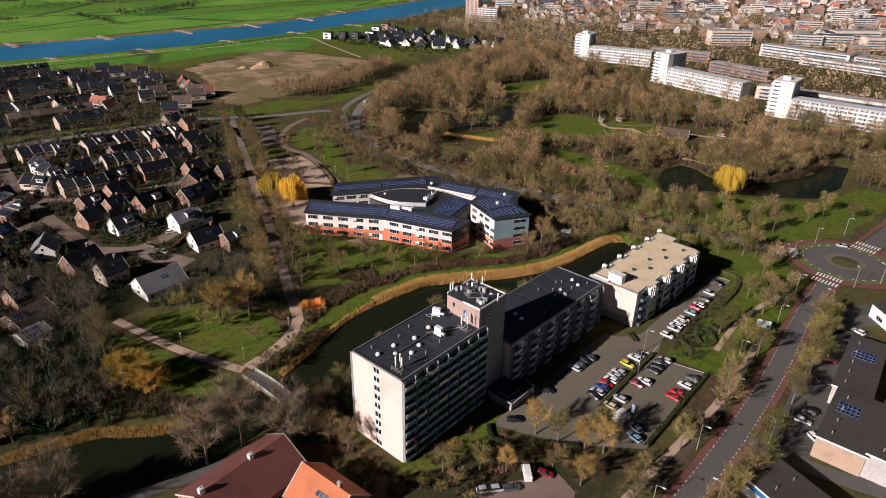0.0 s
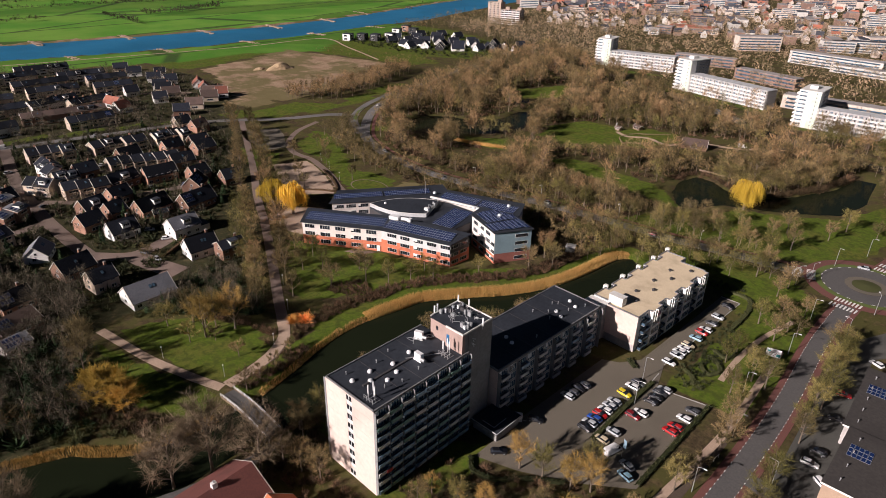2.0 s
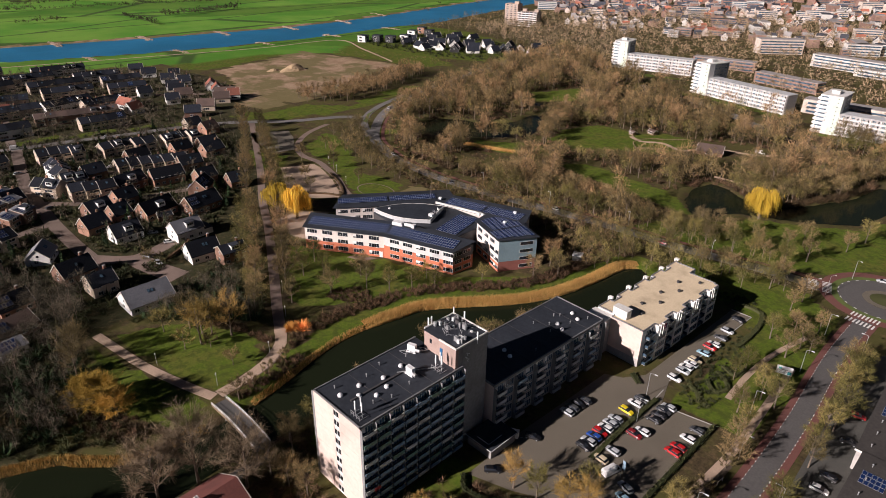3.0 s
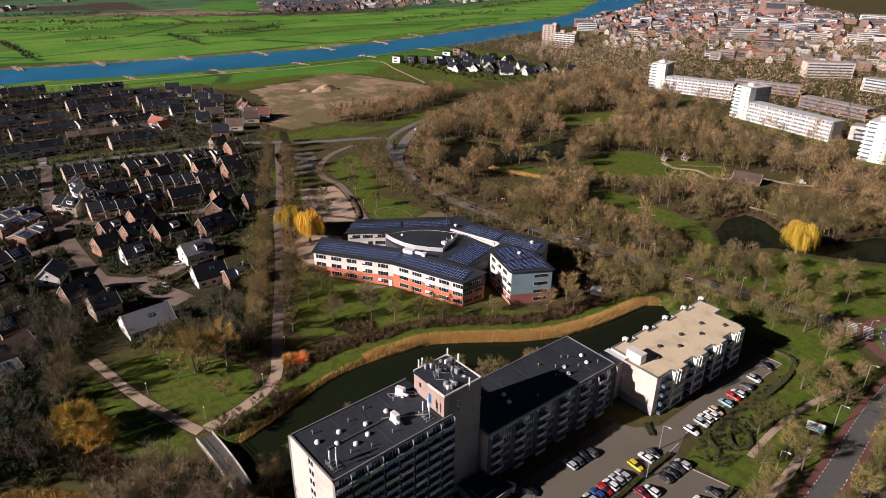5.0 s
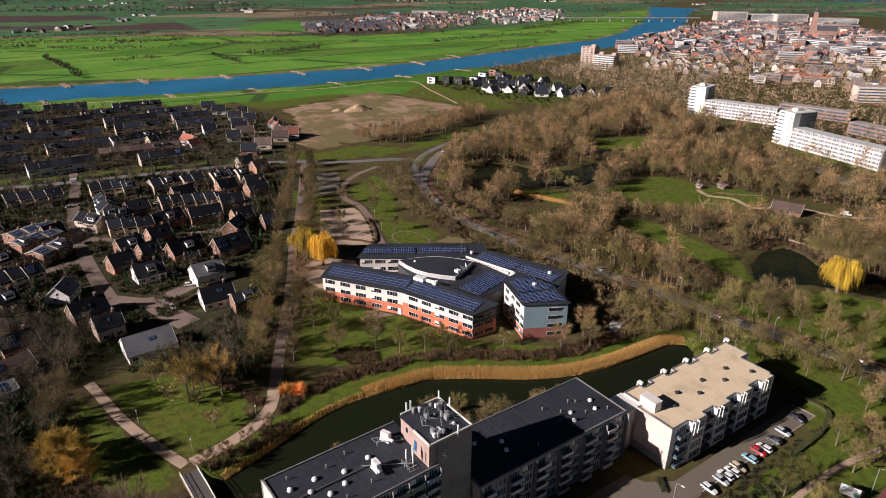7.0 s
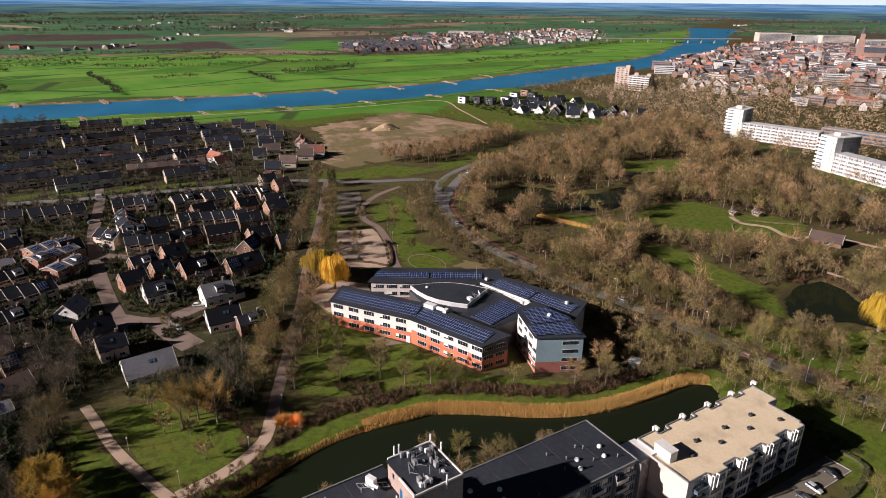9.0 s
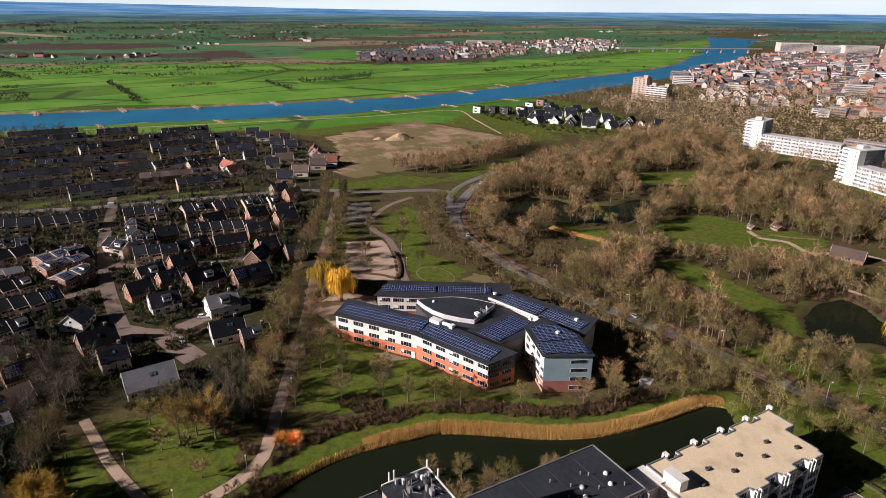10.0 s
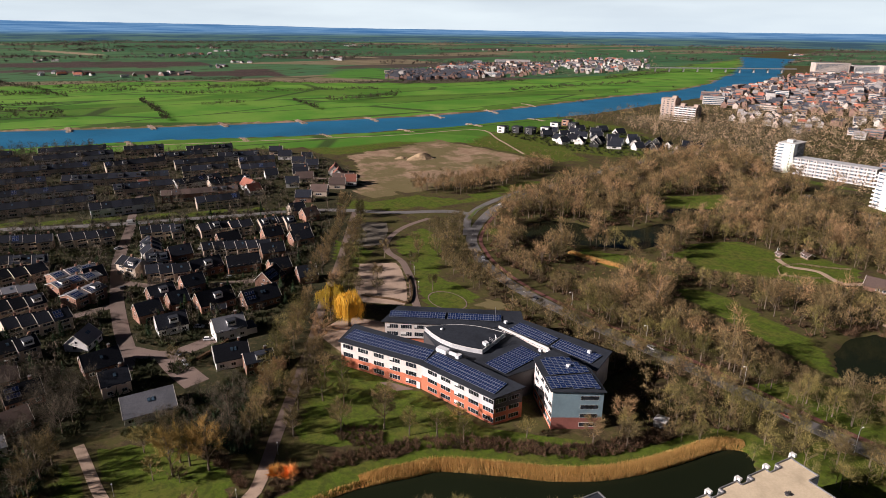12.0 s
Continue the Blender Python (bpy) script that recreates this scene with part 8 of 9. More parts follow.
under = np.concatenate([scatter(PARK, 6.2, 48, margin=2.0), scatter([(-262, 240), (-216, 232), (-182, 222), (-130, 230), (-106, 208), (-97, 224), (-94, 256), (-150, 250), (-220, 246)], 5.2, 71), spots])
forest("park_undergrowth", under, SHLOW, M_BRAMBLE, "brown undergrowth of the park wood", (0.7, 1.6), 23, False, "shrubs")
under = np.concatenate([scatter([(-240, 20), (-200, 52), (-184, 58), (-150, 50), (-140, 44), (-168, 8), (-220, -30)], 3.2, 49, lawns=False), scatter([(-236, 140), (-206, 104), (-196, 72), (-176, 92), (-168, 106), (-186, 122)], 3.2, 50)])
forest("wood_undergrowth", under, SH, M_HEDGE, "dark undergrowth beside the footpath", (0.8, 1.8), 24, False, "shrubs")
g1 = scatter([(-200, 60), (-246, 135), (-290, 178), (-350, 215), (-412, 200), (-450, 60), (-420, -20), (-230, 0)], 3.7, 51, lawns=False)
forest("garden_hedges", g1, SHLOW, M_HEDGE, "clipped garden hedges and shrubs", (0.7, 1.5), 25, False, "shrubs")


# ---- reeds ----
def reeds(name, line, near, far, n, seed, h=2.2, label="golden dry reed along the water's edge"):
    rs = np.random.RandomState(seed)
    np.random.seed(seed)
    pts = curve_points(line, 1.0)
    a, b = offset_line(pts, near), offset_line(pts, far)
    k = rs.randint(0, len(pts) - 1, n)
    t, w = rs.rand(n), rs.rand(n)
    A, B = np.array([(p.x, p.y) for p in a]), np.array([(p.x, p.y) for p in b])
    p = (A[k] * (1 - t)[:, None] + A[k + 1] * t[:, None]) * (1 - w)[:, None] + (B[k] * (1 - t)[:, None] + B[k + 1] * t[:, None]) * w[:, None]
    z = np.maximum(height(p[:, 0], p[:, 1]), -1.0)
    base = np.column_stack([p, z - 0.05])
    s = (k + t) / len(pts)
    h = h * np.clip(np.minimum(s, 1 - s) * 14 + rs.uniform(0, 0.25, n), 0.2, 1.0)
    tip = base + np.column_stack([rs.uniform(-0.25, 0.25, n), rs.uniform(-0.25, 0.25, n), h * rs.uniform(0.7, 1.15, n)])
    v, f = strips(base, tip, np.full(n, 0.11) * rs.uniform(0.6, 1.4, n))
    lump(name, v, f, M_REED, label, "reeds", tint=np.repeat(rs.rand(n) * 0.4 + 0.3, 3))


reeds("reed_bed", CANAL_N[1:11], -0.6, 3.8, 36000, 1, 1.8)
reeds("reed_bed", CANAL_N[10:15], -0.4, 1.4, 2600, 2, 1.2, "low dry reed fringe by the canal")
reeds("reed_bed", CANAL_N[15:20], -0.5, 2.2, 6000, 3, 1.2)
reeds("reed_bed", [(-246, 307), (-230, 310), (-208, 317)], -2, 2, 3500, 4, 1.8, "reddish dry reed by the park pond")
gh = scatter([(-420, 215), (-470, 60), (-500, -60), (-720, -60), (-700, 120), (-610, 250), (-560, 290), (-470, 285)], 8.0, 62, lawns=False)
forest("garden_hedges", gh, SHLOW, M_HEDGE, "dark hedges between the terraces", (0.8, 1.7), 26, False, "shrubs")

# ---- footbridge ----
def footbridge():
    a, b = Vector((-137.4, 71.7)), Vector((-113.6, 70.2))
    L = (b - a).length
    t = thing("footbridge", pose(a.x, a.y, 0, 0, 0, math.degrees(math.atan2((b - a).y, (b - a).x))), "arched wooden footbridge with white railings over the canal", "bridge")
    n = 24

    def zz(s):
        return 0.1 + 1.0 * math.sin(math.pi * s)

    plank = Geo().box(-0.46, 0.46, -2.1, 2.1, -0.08, 0.0).mesh("plank", M_ASPHALT)
    for k in range(n):
        s = (k + 0.5) / n
        part("plank", plank, None, t, at=pose(L * s, 0, zz(s), 0, -math.degrees(math.atan(math.pi / L * math.cos(math.pi * s))), 0))
    for side in (-1, 1):
        g, p = Geo(), Geo()
        for k in range(n):
            x0, x1, z0, z1 = L * k / n, L * (k + 1) / n, zz(k / n), zz((k + 1) / n)
            g.add([(x0, side * 2.15 + d, z0 - 0.5) for d in (-0.12, 0.12)] + [(x1, side * 2.15 + d, z1 - 0.5) for d in (-0.12, 0.12)] + [(x0, side * 2.15 + d, z0 + 0.1) for d in (-0.12, 0.12)] + [(x1, side * 2.15 + d, z1 + 0.1) for d in (-0.12, 0.12)],
                  [(0, 2, 3, 1), (4, 5, 7, 6), (0, 4, 6, 2), (1, 3, 7, 5)])
            for h in (0.55, 1.1):
                p.tube((x0, side * 2.15, z0 + h), (x1, side * 2.15, z1 + h), 0.06, 0.06, 5)
            if k % 2 == 0:
                p.tube((x0, side * 2.15, z0), (x0, side * 2.15, z0 + 1.15), 0.06, 0.06, 5)
        part("girder", g, M_WOOD, t, "brown wooden side beam")
        part("railing", p, M_WHITE, t, "white handrail")
    for x in (L * 0.3, L * 0.7):
        part("pier", Geo().box(x - 0.25, x + 0.25, -1.9, 1.9, -3, zz(x / L) - 0.1), M_GREYWALL, t)


footbridge()


# ---- cars ----
def car_meshes(colour, L=4.3, W=1.75, H=1.48, van=False):
    def loft(g, stations):
        """A shell through cross-sections: x, low half width, high half width, low z, high z."""
        n = 8
        verts = []
        for x, w0, w1, z0, z1 in stations:
            zm = z0 + (z1 - z0) * 0.62
            verts += [(x, -w0 * 0.9, z0), (x, -w0, z0 + 0.12 * (z1 - z0)), (x, -(w0 * 0.35 + w1 * 0.65), zm), (x, -w1 * 0.86, z1),
                      (x, w1 * 0.86, z1), (x, w0 * 0.35 + w1 * 0.65, zm), (x, w0, z0 + 0.12 * (z1 - z0)), (x, w0 * 0.9, z0)]
        faces = [(k * n + i, k * n + (i + 1) % n, (k + 1) * n + (i + 1) % n, (k + 1) * n + i) for k in range(len(stations) - 1) for i in range(n)]
        last = (len(stations) - 1) * n
        g.add(verts, faces + [tuple(range(n - 1, -1, -1)), tuple(range(last, last + n))])

    w, a, e = W / 2, -L / 2, L / 2
    b, c, r = Geo(), Geo(), Geo()
    if van:
        loft(b, [(a, w * 0.96, w * 0.96, 0.32, 1.12), (e - 1.0, w, w, 0.30, 1.14), (e - 0.35, w * 0.95, w * 0.9, 0.32, 1.0), (e, w * 0.8, w * 0.75, 0.38, 0.75)])
        loft(c, [(e - 2.0, w * 0.96, w * 0.86, 1.12, H - 0.05), (e - 1.45, w * 0.95, w * 0.82, 1.12, H - 0.12), (e - 0.75, w * 0.86, w * 0.82, 1.08, 1.2)])
        loft(r, [(a + 0.02, w * 0.95, w * 0.9, 1.1, H - 0.04), (a + 0.3, w * 0.97, w * 0.92, 1.1, H), (e - 1.95, w * 0.97, w * 0.9, 1.1, H), (e - 1.55, w * 0.84, w * 0.8, H - 0.12, H - 0.06)])
    else:
        loft(b, [(a, w * 0.80, w * 0.78, 0.40, 0.78), (a + 0.14, w * 0.94, w * 0.92, 0.30, 0.93), (a + 0.9, w, w * 0.97, 0.27, 0.97), (e - 1.35, w, w * 0.96, 0.27, 0.95), (e - 0.45, w * 0.97, w * 0.90, 0.28, 0.84), (e - 0.1, w * 0.88, w * 0.80, 0.32, 0.70), (e, w * 0.74, w * 0.70, 0.40, 0.60)])
        loft(c, [(a + 0.16, w * 0.84, w * 0.80, 0.92, 1.0), (a + 0.55, w * 0.92, w * 0.78, 0.95, H - 0.06), (a + 1.5, w * 0.94, w * 0.80, 0.95, H - 0.04), (e - 1.95, w * 0.93, w * 0.78, 0.94, H - 0.09), (e - 1.15, w * 0.88, w * 0.82, 0.92, 0.99)])
        loft(r, [(a + 0.50, w * 0.70, w * 0.66, H - 0.09, H - 0.05), (a + 0.75, w * 0.76, w * 0.72, H - 0.08, H - 0.01), (a + 1.5, w * 0.78, w * 0.74, H - 0.07, H), (e - 2.0, w * 0.74, w * 0.70, H - 0.12, H - 0.05)])
    return b.mesh("body", paint(colour[0], colour[1])), c.mesh("cabin_glass", M_GLASS), r.mesh("roof_panel", paint(colour[0], colour[1]))


WHEEL = Geo().tube((0, -0.1, 0), (0, 0.1, 0), 0.32, 0.32, 12).mesh("wheel", M_TYRE)
RIM = Geo().tube((0, -0.11, 0), (0, 0.11, 0), 0.19, 0.19, 8).mesh("rim", M_METAL)
COLOURS = {
    "white": (0.75, 0.75, 0.75), "silver": (0.42, 0.44, 0.46), "black": (0.012, 0.012, 0.014), "darkgrey": (0.06, 0.062, 0.067), "red": (0.45, 0.015, 0.018),
    "blue": (0.02, 0.07, 0.32), "lightblue": (0.25, 0.42, 0.52), "yellow": (0.75, 0.58, 0.02), "cream": (0.62, 0.52, 0.36), "darkred": (0.20, 0.012, 0.018),
}
WORDS = {"darkgrey": "dark grey", "lightblue": "light blue", "darkred": "dark red"}
CAR_PROTO = {}


def car(x, y, ang, colour, van=False):
    key = (colour, van)
    z = 0.05
    if key in CAR_PROTO:
        return copy_thing(CAR_PROTO[key], pose(x, y, z, 0, 0, ang))
    L, W, H = (5.4, 1.95, 2.3) if van else (4.3, 1.76, 1.48)
    t = thing("van" if van else "car", pose(x, y, z, 0, 0, ang), f"{WORDS.get(colour, colour)} {'delivery van' if van else 'hatchback car'} parked on the paving", "van" if van else "car", "parked cars")
    b, c, r = car_meshes((WORDS.get(colour, colour), COLOURS[colour]), L, W, H, van)
    part("body", b, None, t)
    part("cabin_glass", c, None, t, "dark car glazing")
    part("roof_panel", r, None, t)
    for sx in (-1, 1):
        for sy in (-1, 1):
            w = part("wheel", WHEEL, None, t, at=pose(sx * L * 0.31, sy * (W / 2 - 0.1), 0.32))
            part("rim", RIM, None, w)
    CAR_PROTO[key] = t
    return t


for x, y, a, c in (
        (-62.9, 134.8, 174, "silver"), (-62.7, 137.3, 174, "darkgrey"), (-62.3, 139.9, -6, "black"), (-61.8, 142.4, 174, "darkgrey"),
        (-52.6, 126.4, -6, "black"), (-52.6, 128.9, 174, "silver"), (-52.4, 131.4, 174, "blue"), (-52.1, 133.9, -6, "red"), (-51.8, 136.4, 174, "white"), (-51.7, 138.9, 174, "silver"), (-51.5, 141.4, 174, "silver"),
        (-51.0, 146.6, -8, "yellow"), (-50.6, 151.2, 174, "white"), (-50.0, 153.8, -6, "darkgrey"),
        (-43.8, 148.4, 174, "black"), (-43.5, 151.0, 174, "black"), (-43.2, 153.6, -6, "darkgrey"), (-42.8, 156.0, 174, "silver"),
        (-45.0, 139.4, -6, "darkred"), (-43.8, 141.9, 174, "white"), (-46.2, 130.0, 172, "silver"), (-47.2, 125.4, 172, "cream"),
        (-38.0, 121.2, 160, "silver"), (-36.8, 117.8, 160, "lightblue"),
        (-34.6, 140.2, 170, "red"), (-34.2, 142.8, 170, "red"), (-33.6, 147.6, 172, "white"), (-33.0, 152.2, 172, "darkgrey"),
        (-47.2, 169.8, -8, "white"), (-46.8, 175.0, -8, "silver"), (-46.9, 177.6, 172, "white"), (-46.4, 180.2, 172, "white"), (-46.2, 182.8, -8, "cream"), (-45.8, 188.6, 172, "lightblue"), (-45.6, 193.2, -8, "red"), (-45.2, 195.8, 172, "white"),
        (-45.0, 201.0, 172, "darkgrey"), (-44.8, 206.6, -8, "silver"), (-44.6, 216.2, -12, "black"),
        (-64.4, 120.2, 20, "black"), (-65.0, 103.9, 40, "black"), (-55.4, 81.2, 48, "silver"), (-57.6, 79.0, 48, "silver"), (-53.0, 83.4, 48, "darkgrey"), (-49.0, 92.2, 20, "darkred"),
        (-2.4, 188.7, 10, "red"), (-1.8, 175.6, 10, "black"), (-3.2, 152.6, 0, "white"), (0.6, 147.2, -40, "white"), (-2.6, 158.4, 170, "black"), (2.4, 212.4, 150, "white"), (6.8, 206.0, 150, "darkgrey"),
        (-244.2, 111.6, 66, "white"), (-305.4, 137.4, 60, "silver"), (-356.2, 135.4, 70, "white"), (-378.6, 129.6, 60, "white"), (-376.0, 112.0, 60, "silver"), (-257.6, 111.0, 66, "silver"), (-380.0, 96.4, 100, "silver"), (-350.0, 96.0, 100, "darkgrey"),
        (-318.0, 91.0, 95, "darkgrey"), (-297.0, 151.0, 70, "blue"), (-238.0, 99.0, 20, "darkgrey"), (-229.0, 99.5, 5, "silver"), (-334.0, 166.0, 70, "red"),
        (-43.6, 264.4, 178, "black"), (-91.0, 256.8, 178, "darkred"), (-262.0, 260.0, 150, "silver"), (-205.0, 248.4, 0, "darkgrey"), (-146.0, 256.4, 176, "silver"), (-13.0, 283.6, 190, "silver"),
        (-344.0, 335.0, 125, "white"), (-356.0, 362.0, 110, "darkgrey"), (-415.0, 158.0, 75, "silver"), (-434.0, 96.0, 70, "darkgrey"), (-500.0, 200.0, 80, "white"), (-516.0, 160.0, 80, "silver")):
    car(x, y, a, c)
car(-102.6, 419.4, 20, "white", True)
car(-43.0, 123.5, 72, "white", True)
car(-52.6, 89.6, 130, "white", True)
car(-428.6, 110.0, 72, "white", True)
t = thing("box_trailer", pose(-68.4, 117.0, 0.05, 0, 0, 25), "white closed box trailer on the car park", "trailer")
part("box", Geo().box(-1.5, 1.5, -0.9, 0.9, 0.45, 2.2), M_WHITEMETAL, t)
part("drawbar", Geo().tube((1.5, 0, 0.45), (2.8, 0, 0.4), 0.05, 0.05, 5), M_METAL, t)
for s in (-1, 1):
    part("wheel", WHEEL, None, t, at=pose(0, s * 0.85, 0.32))


# ---- street lamps, signs, hedged beds ----
def street_lamp(x, y, ang, h=8.0):
    t = thing("street_lamp", pose(x, y, 0, 0, 0, ang), "slim grey street lamp with a curved arm", "street lamp", "street lamps")
    part("pole", Geo().tube((0, 0, -0.1), (0, 0, h), 0.11, 0.07, 8), M_METAL, t)
    part("arm", Geo().tube((0, 0, h), (0.7, 0, h + 0.25), 0.06, 0.05, 6).tube((0.7, 0, h + 0.25), (1.5, 0, h + 0.3), 0.05, 0.05, 6), M_METAL, t)
    part("lamp_head", Geo().box(1.3, 2.1, -0.16, 0.16, h + 0.22, h + 0.36), M_WHITEMETAL, t)


LAMPS = [(-22.6, 124.2, 0), (-20.3, 200.3, 0), (-8.5, 138.4, 180), (-25.0, 170.0, 0), (-30.5, 251.0, 40), (-27.0, 257.5, 40), (-22.5, 279.0, -40), (-3.4, 246.6, 120), (4.2, 256.4, 150), (-21.3, 150.0, 0), (-20.0, 228.0, 0), (-8.0, 222, 180), (-24.5, 98, 0), (-13, 108, 180),
         (-50.0, 157.0, 0), (-47.0, 145.0, 0), (-70, 256, 90), (-110, 262, -90), (-150, 258, -90), (-190, 256, -90), (2, 300, 180), (-14, 298, 0)]
for x, y, a in LAMPS:
    street_lamp(x, y, a, 8.0)
for x, y in ((-144.6, 75.4), (-166.5, 68.0), (-147.0, 95.0), (-160.5, 110.8), (-176.0, 120.5), (-244.5, 209.0), (-262, 217), (-276, 223)):
    t = thing("path_lamp", pose(x, y, 0), "short park lamp post beside the path", "street lamp", "path lamps")
    part("pole", Geo().tube((0, 0, -0.1), (0, 0, 4.0), 0.07, 0.05, 6), M_METAL, t)
    part("lamp_head", Geo().tube((0, 0, 4.0), (0, 0, 4.35), 0.22, 0.16, 8), M_WHITEMETAL, t)
t = thing("billboard", pose(-23.4, 193.6, 0, 0, 0, 12), "white billboard with a dark and turquoise print on posts", "billboard")
part("board", Geo().box(-2.2, 2.2, -0.12, 0.12, 1.2, 4.0), M_WHITEMETAL, t)
M_TURQ = mat("turquoise print", (0.05, 0.42, 0.45), None, 0.5, 3.0, 0.5)
part("print", Geo().box(0.9, 2.0, -0.128, -0.122, 1.5, 2.5).box(-1.7, -0.9, -0.128, -0.122, 3.0, 3.5), M_TURQ, t)
part("print", Geo().box(-1.2, 0.8, -0.13, -0.124, 2.2, 2.45).box(-0.9, 0.9, -0.13, -0.124, 2.7, 2.95).box(-1.3, 0.3, -0.13, -0.124, 1.7, 1.95), M_GREYWALL, t, "dark print bars")
for s in (-1.4, 1.4):
    part("post", Geo().tube((s, 0.2, -0.1), (s, 0.2, 3.8), 0.1, 0.1, 6), M_METAL, t)
t = thing("goal_frame", pose(-21.8, 138.5, 0, 0, 0, 80), "white steel bicycle barrier beside the road", "barrier")
part("frame", Geo().tube((-1.2, 0, 0), (-1.2, 0, 1.2), 0.06, 0.06, 6).tube((1.2, 0, 0), (1.2, 0, 1.2), 0.06, 0.06, 6).tube((-1.2, 0, 1.2), (1.2, 0, 1.2), 0.06, 0.06, 6), M_WHITE, t)
# flag banner beside the van
t = thing("flag_banner", pose(-40.6, 123.6, 0), "blue flag hanging on a pole in the car park", "flag")
part("pole", Geo().tube((0, 0, 0), (0, 0, 6.0), 0.06, 0.04, 6), M_METAL, t)
part("cloth", Geo().prism([(0.05, -0.02), (0.9, -0.3), (0.92, -0.26), (0.05, 0.02)], 3.2, 5.8), M_BALBLUE, t, "blue cloth")


def hedge_run(pts, w, h, label="clipped dark green hedge on the car park", seed=0, material=None):
    """A clipped hedge: a rounded core with leaf tufts."""
    rs = np.random.RandomState(seed)
    line = curve_points(pts, 0.6)
    a, b = offset_line(line, -w / 2), offset_line(line, w / 2)
    base, tip = [], []
    for p, q in zip(a, b):
        for _ in range(14):
            s, hh = rs.rand(), rs.uniform(0.1, 1.0)
            c = np.array([p.x + (q.x - p.x) * s + rs.uniform(-0.3, 0.3), p.y + (q.y - p.y) * s + rs.uniform(-0.3, 0.3), hh * h])
            base.append(c)
            tip.append(c + rs.normal(size=3) * 0.3 + np.array([0, 0, 0.15]))
    np.random.seed(seed)
    v, f = strips(np.array(base), np.array(tip), np.full(len(base), 0.3))
    g = Geo()
    ribbon(g, pts, w * 0.8, h * 0.85, 0.8, thick=h * 0.85)
    core = part("hedge", g, material or M_HEDGE)
    tagged(core, label, "hedge")
    lump("leaves", v, f, material or M_HEDGE).parent = core


hedge_run([(-49.0, 124), (-48.4, 136), (-48.0, 144), (-47.0, 157)], 1.5, 1.0, seed=1)
hedge_run([(-30.4, 157), (-31.6, 140), (-33.2, 117)], 1.3, 1.1, "dark hedge between the car park and the verge", 10)
hedge_run([(-39.8, 176), (-36.0, 172), (-33.6, 176), (-36.0, 180), (-39.0, 182)], 1.2, 0.9, seed=2)
hedge_run([(-38.8, 186), (-34.6, 184), (-33.0, 189), (-37.0, 191)], 1.2, 0.9, seed=3)
hedge_run([(-42.6, 170), (-39.5, 168), (-37.5, 164)], 1.2, 0.9, seed=4)
hedge_run([(-57.6, 163.5), (-54.0, 160.5)], 1.8, 0.8, seed=5)
hedge_run([(-69.5, 98), (-66, 94.5), (-60, 96), (-56, 100), (-47, 106)], 1.1, 1.1, "dark hedge round the tower garden", 6)
hedge_run([(-39, 200), (-38, 214), (-40, 226), (-48, 228)], 1.6, 1.0, "low hedge beside the car park", 7)
hedge_run([(-230, 104), (-236, 114), (-240, 118)], 1.2, 1.3, "brown beech hedge of a front garden", 8, M_BRAMBLE)
hedge_run([(-252, 182.2), (-241, 192), (-233.5, 197.0), (-245, 205.5), (-262, 213.2)], 1.0, 0.9, "brown hedge round the playing field", 9, M_BRAMBLE)

# sand heaps on the cleared field
rs = np.random.RandomState(3)
for x, y, r, h in ((-512, 372, 10, 6.0), (-522, 356, 5, 2.2)):
    n = 20
    v, f = [], []
    for j in range(5):
        q = 1 - j / 5
        for i in range(n):
            a = 2 * math.pi * i / n
            k = r * q * (1 + 0.14 * math.sin(3 * a + j) + rs.uniform(-0.07, 0.07))
            v.append((x + k * math.cos(a) * 0.8, y + k * math.sin(a) * 1.4, -0.1 + h * (1 - q ** 1.3) + rs.uniform(-0.15, 0.15)))
    v.append((x, y, h * 0.95))
    for j in range(4):
        f += [(j * n + i, j * n + (i + 1) % n, (j + 1) * n + (i + 1) % n, (j + 1) * n + i) for i in range(n)]
    f += [(4 * n + i, 4 * n + (i + 1) % n, 5 * n) for i in range(n)]
    tagged(part("sand_heap", Geo().add(v, f), M_HEAP), "heap of yellow-brown sand on the cleared field", "sand heap")
# park farm buildings
house(-125.5, 398.5, 14, 15, 9, 2.4, 5.8, M_HOUSEBRICK, M_TILEBROWN, "brown-roofed farmhouse in the park clearing", chimney=False, full=False)
house(-179, 402, -20, 4, 3, 1.8, 2.8, M_WOOD, M_TILEBROWN, "small wooden animal shed in the park", chimney=False, full=False)
house(-170, 413, -20, 5.5, 4, 1.9, 3.0, M_WOOD, M_TILEBROWN, "small wooden barn in the park", chimney=False, full=False)
for pts in ([(-163, 375), (-152.8, 382.3), (-148, 392)], [(-166, 399.6), (-156, 406), (-147.3, 414.4)], [(-163, 375), (-170, 386), (-166, 399.6)]):
    t = thing("paddock_fence", pose(0, 0, 0), "low wooden fence of an animal paddock", "fence", "paddock fences")
    line = curve_points(pts, 2.5)
    for a, b in zip(line, line[1:]):
        part("rail", Geo().tube((a.x, a.y, 1.0), (b.x, b.y, 1.0), 0.1, 0.1, 5).tube((a.x, a.y, 0.55), (b.x, b.y, 0.55), 0.1, 0.1, 5), M_WOOD, t)
        part("post", Geo().tube((a.x, a.y, -0.2), (a.x, a.y, 1.2), 0.12, 0.12, 6), M_WOOD, t)
road("path_paddock", [(-178, 398), (-168, 392), (-156, 398), (-140, 392), (-128, 410), (-102, 416), (-80, 440)], 3.0, M_SANDPATH, "sandy path between the paddocks", "path", 0.05)
t = thing("quay_wall", pose(0, 0, 0), "pale timber quay wall at the pond's edge", "wall")
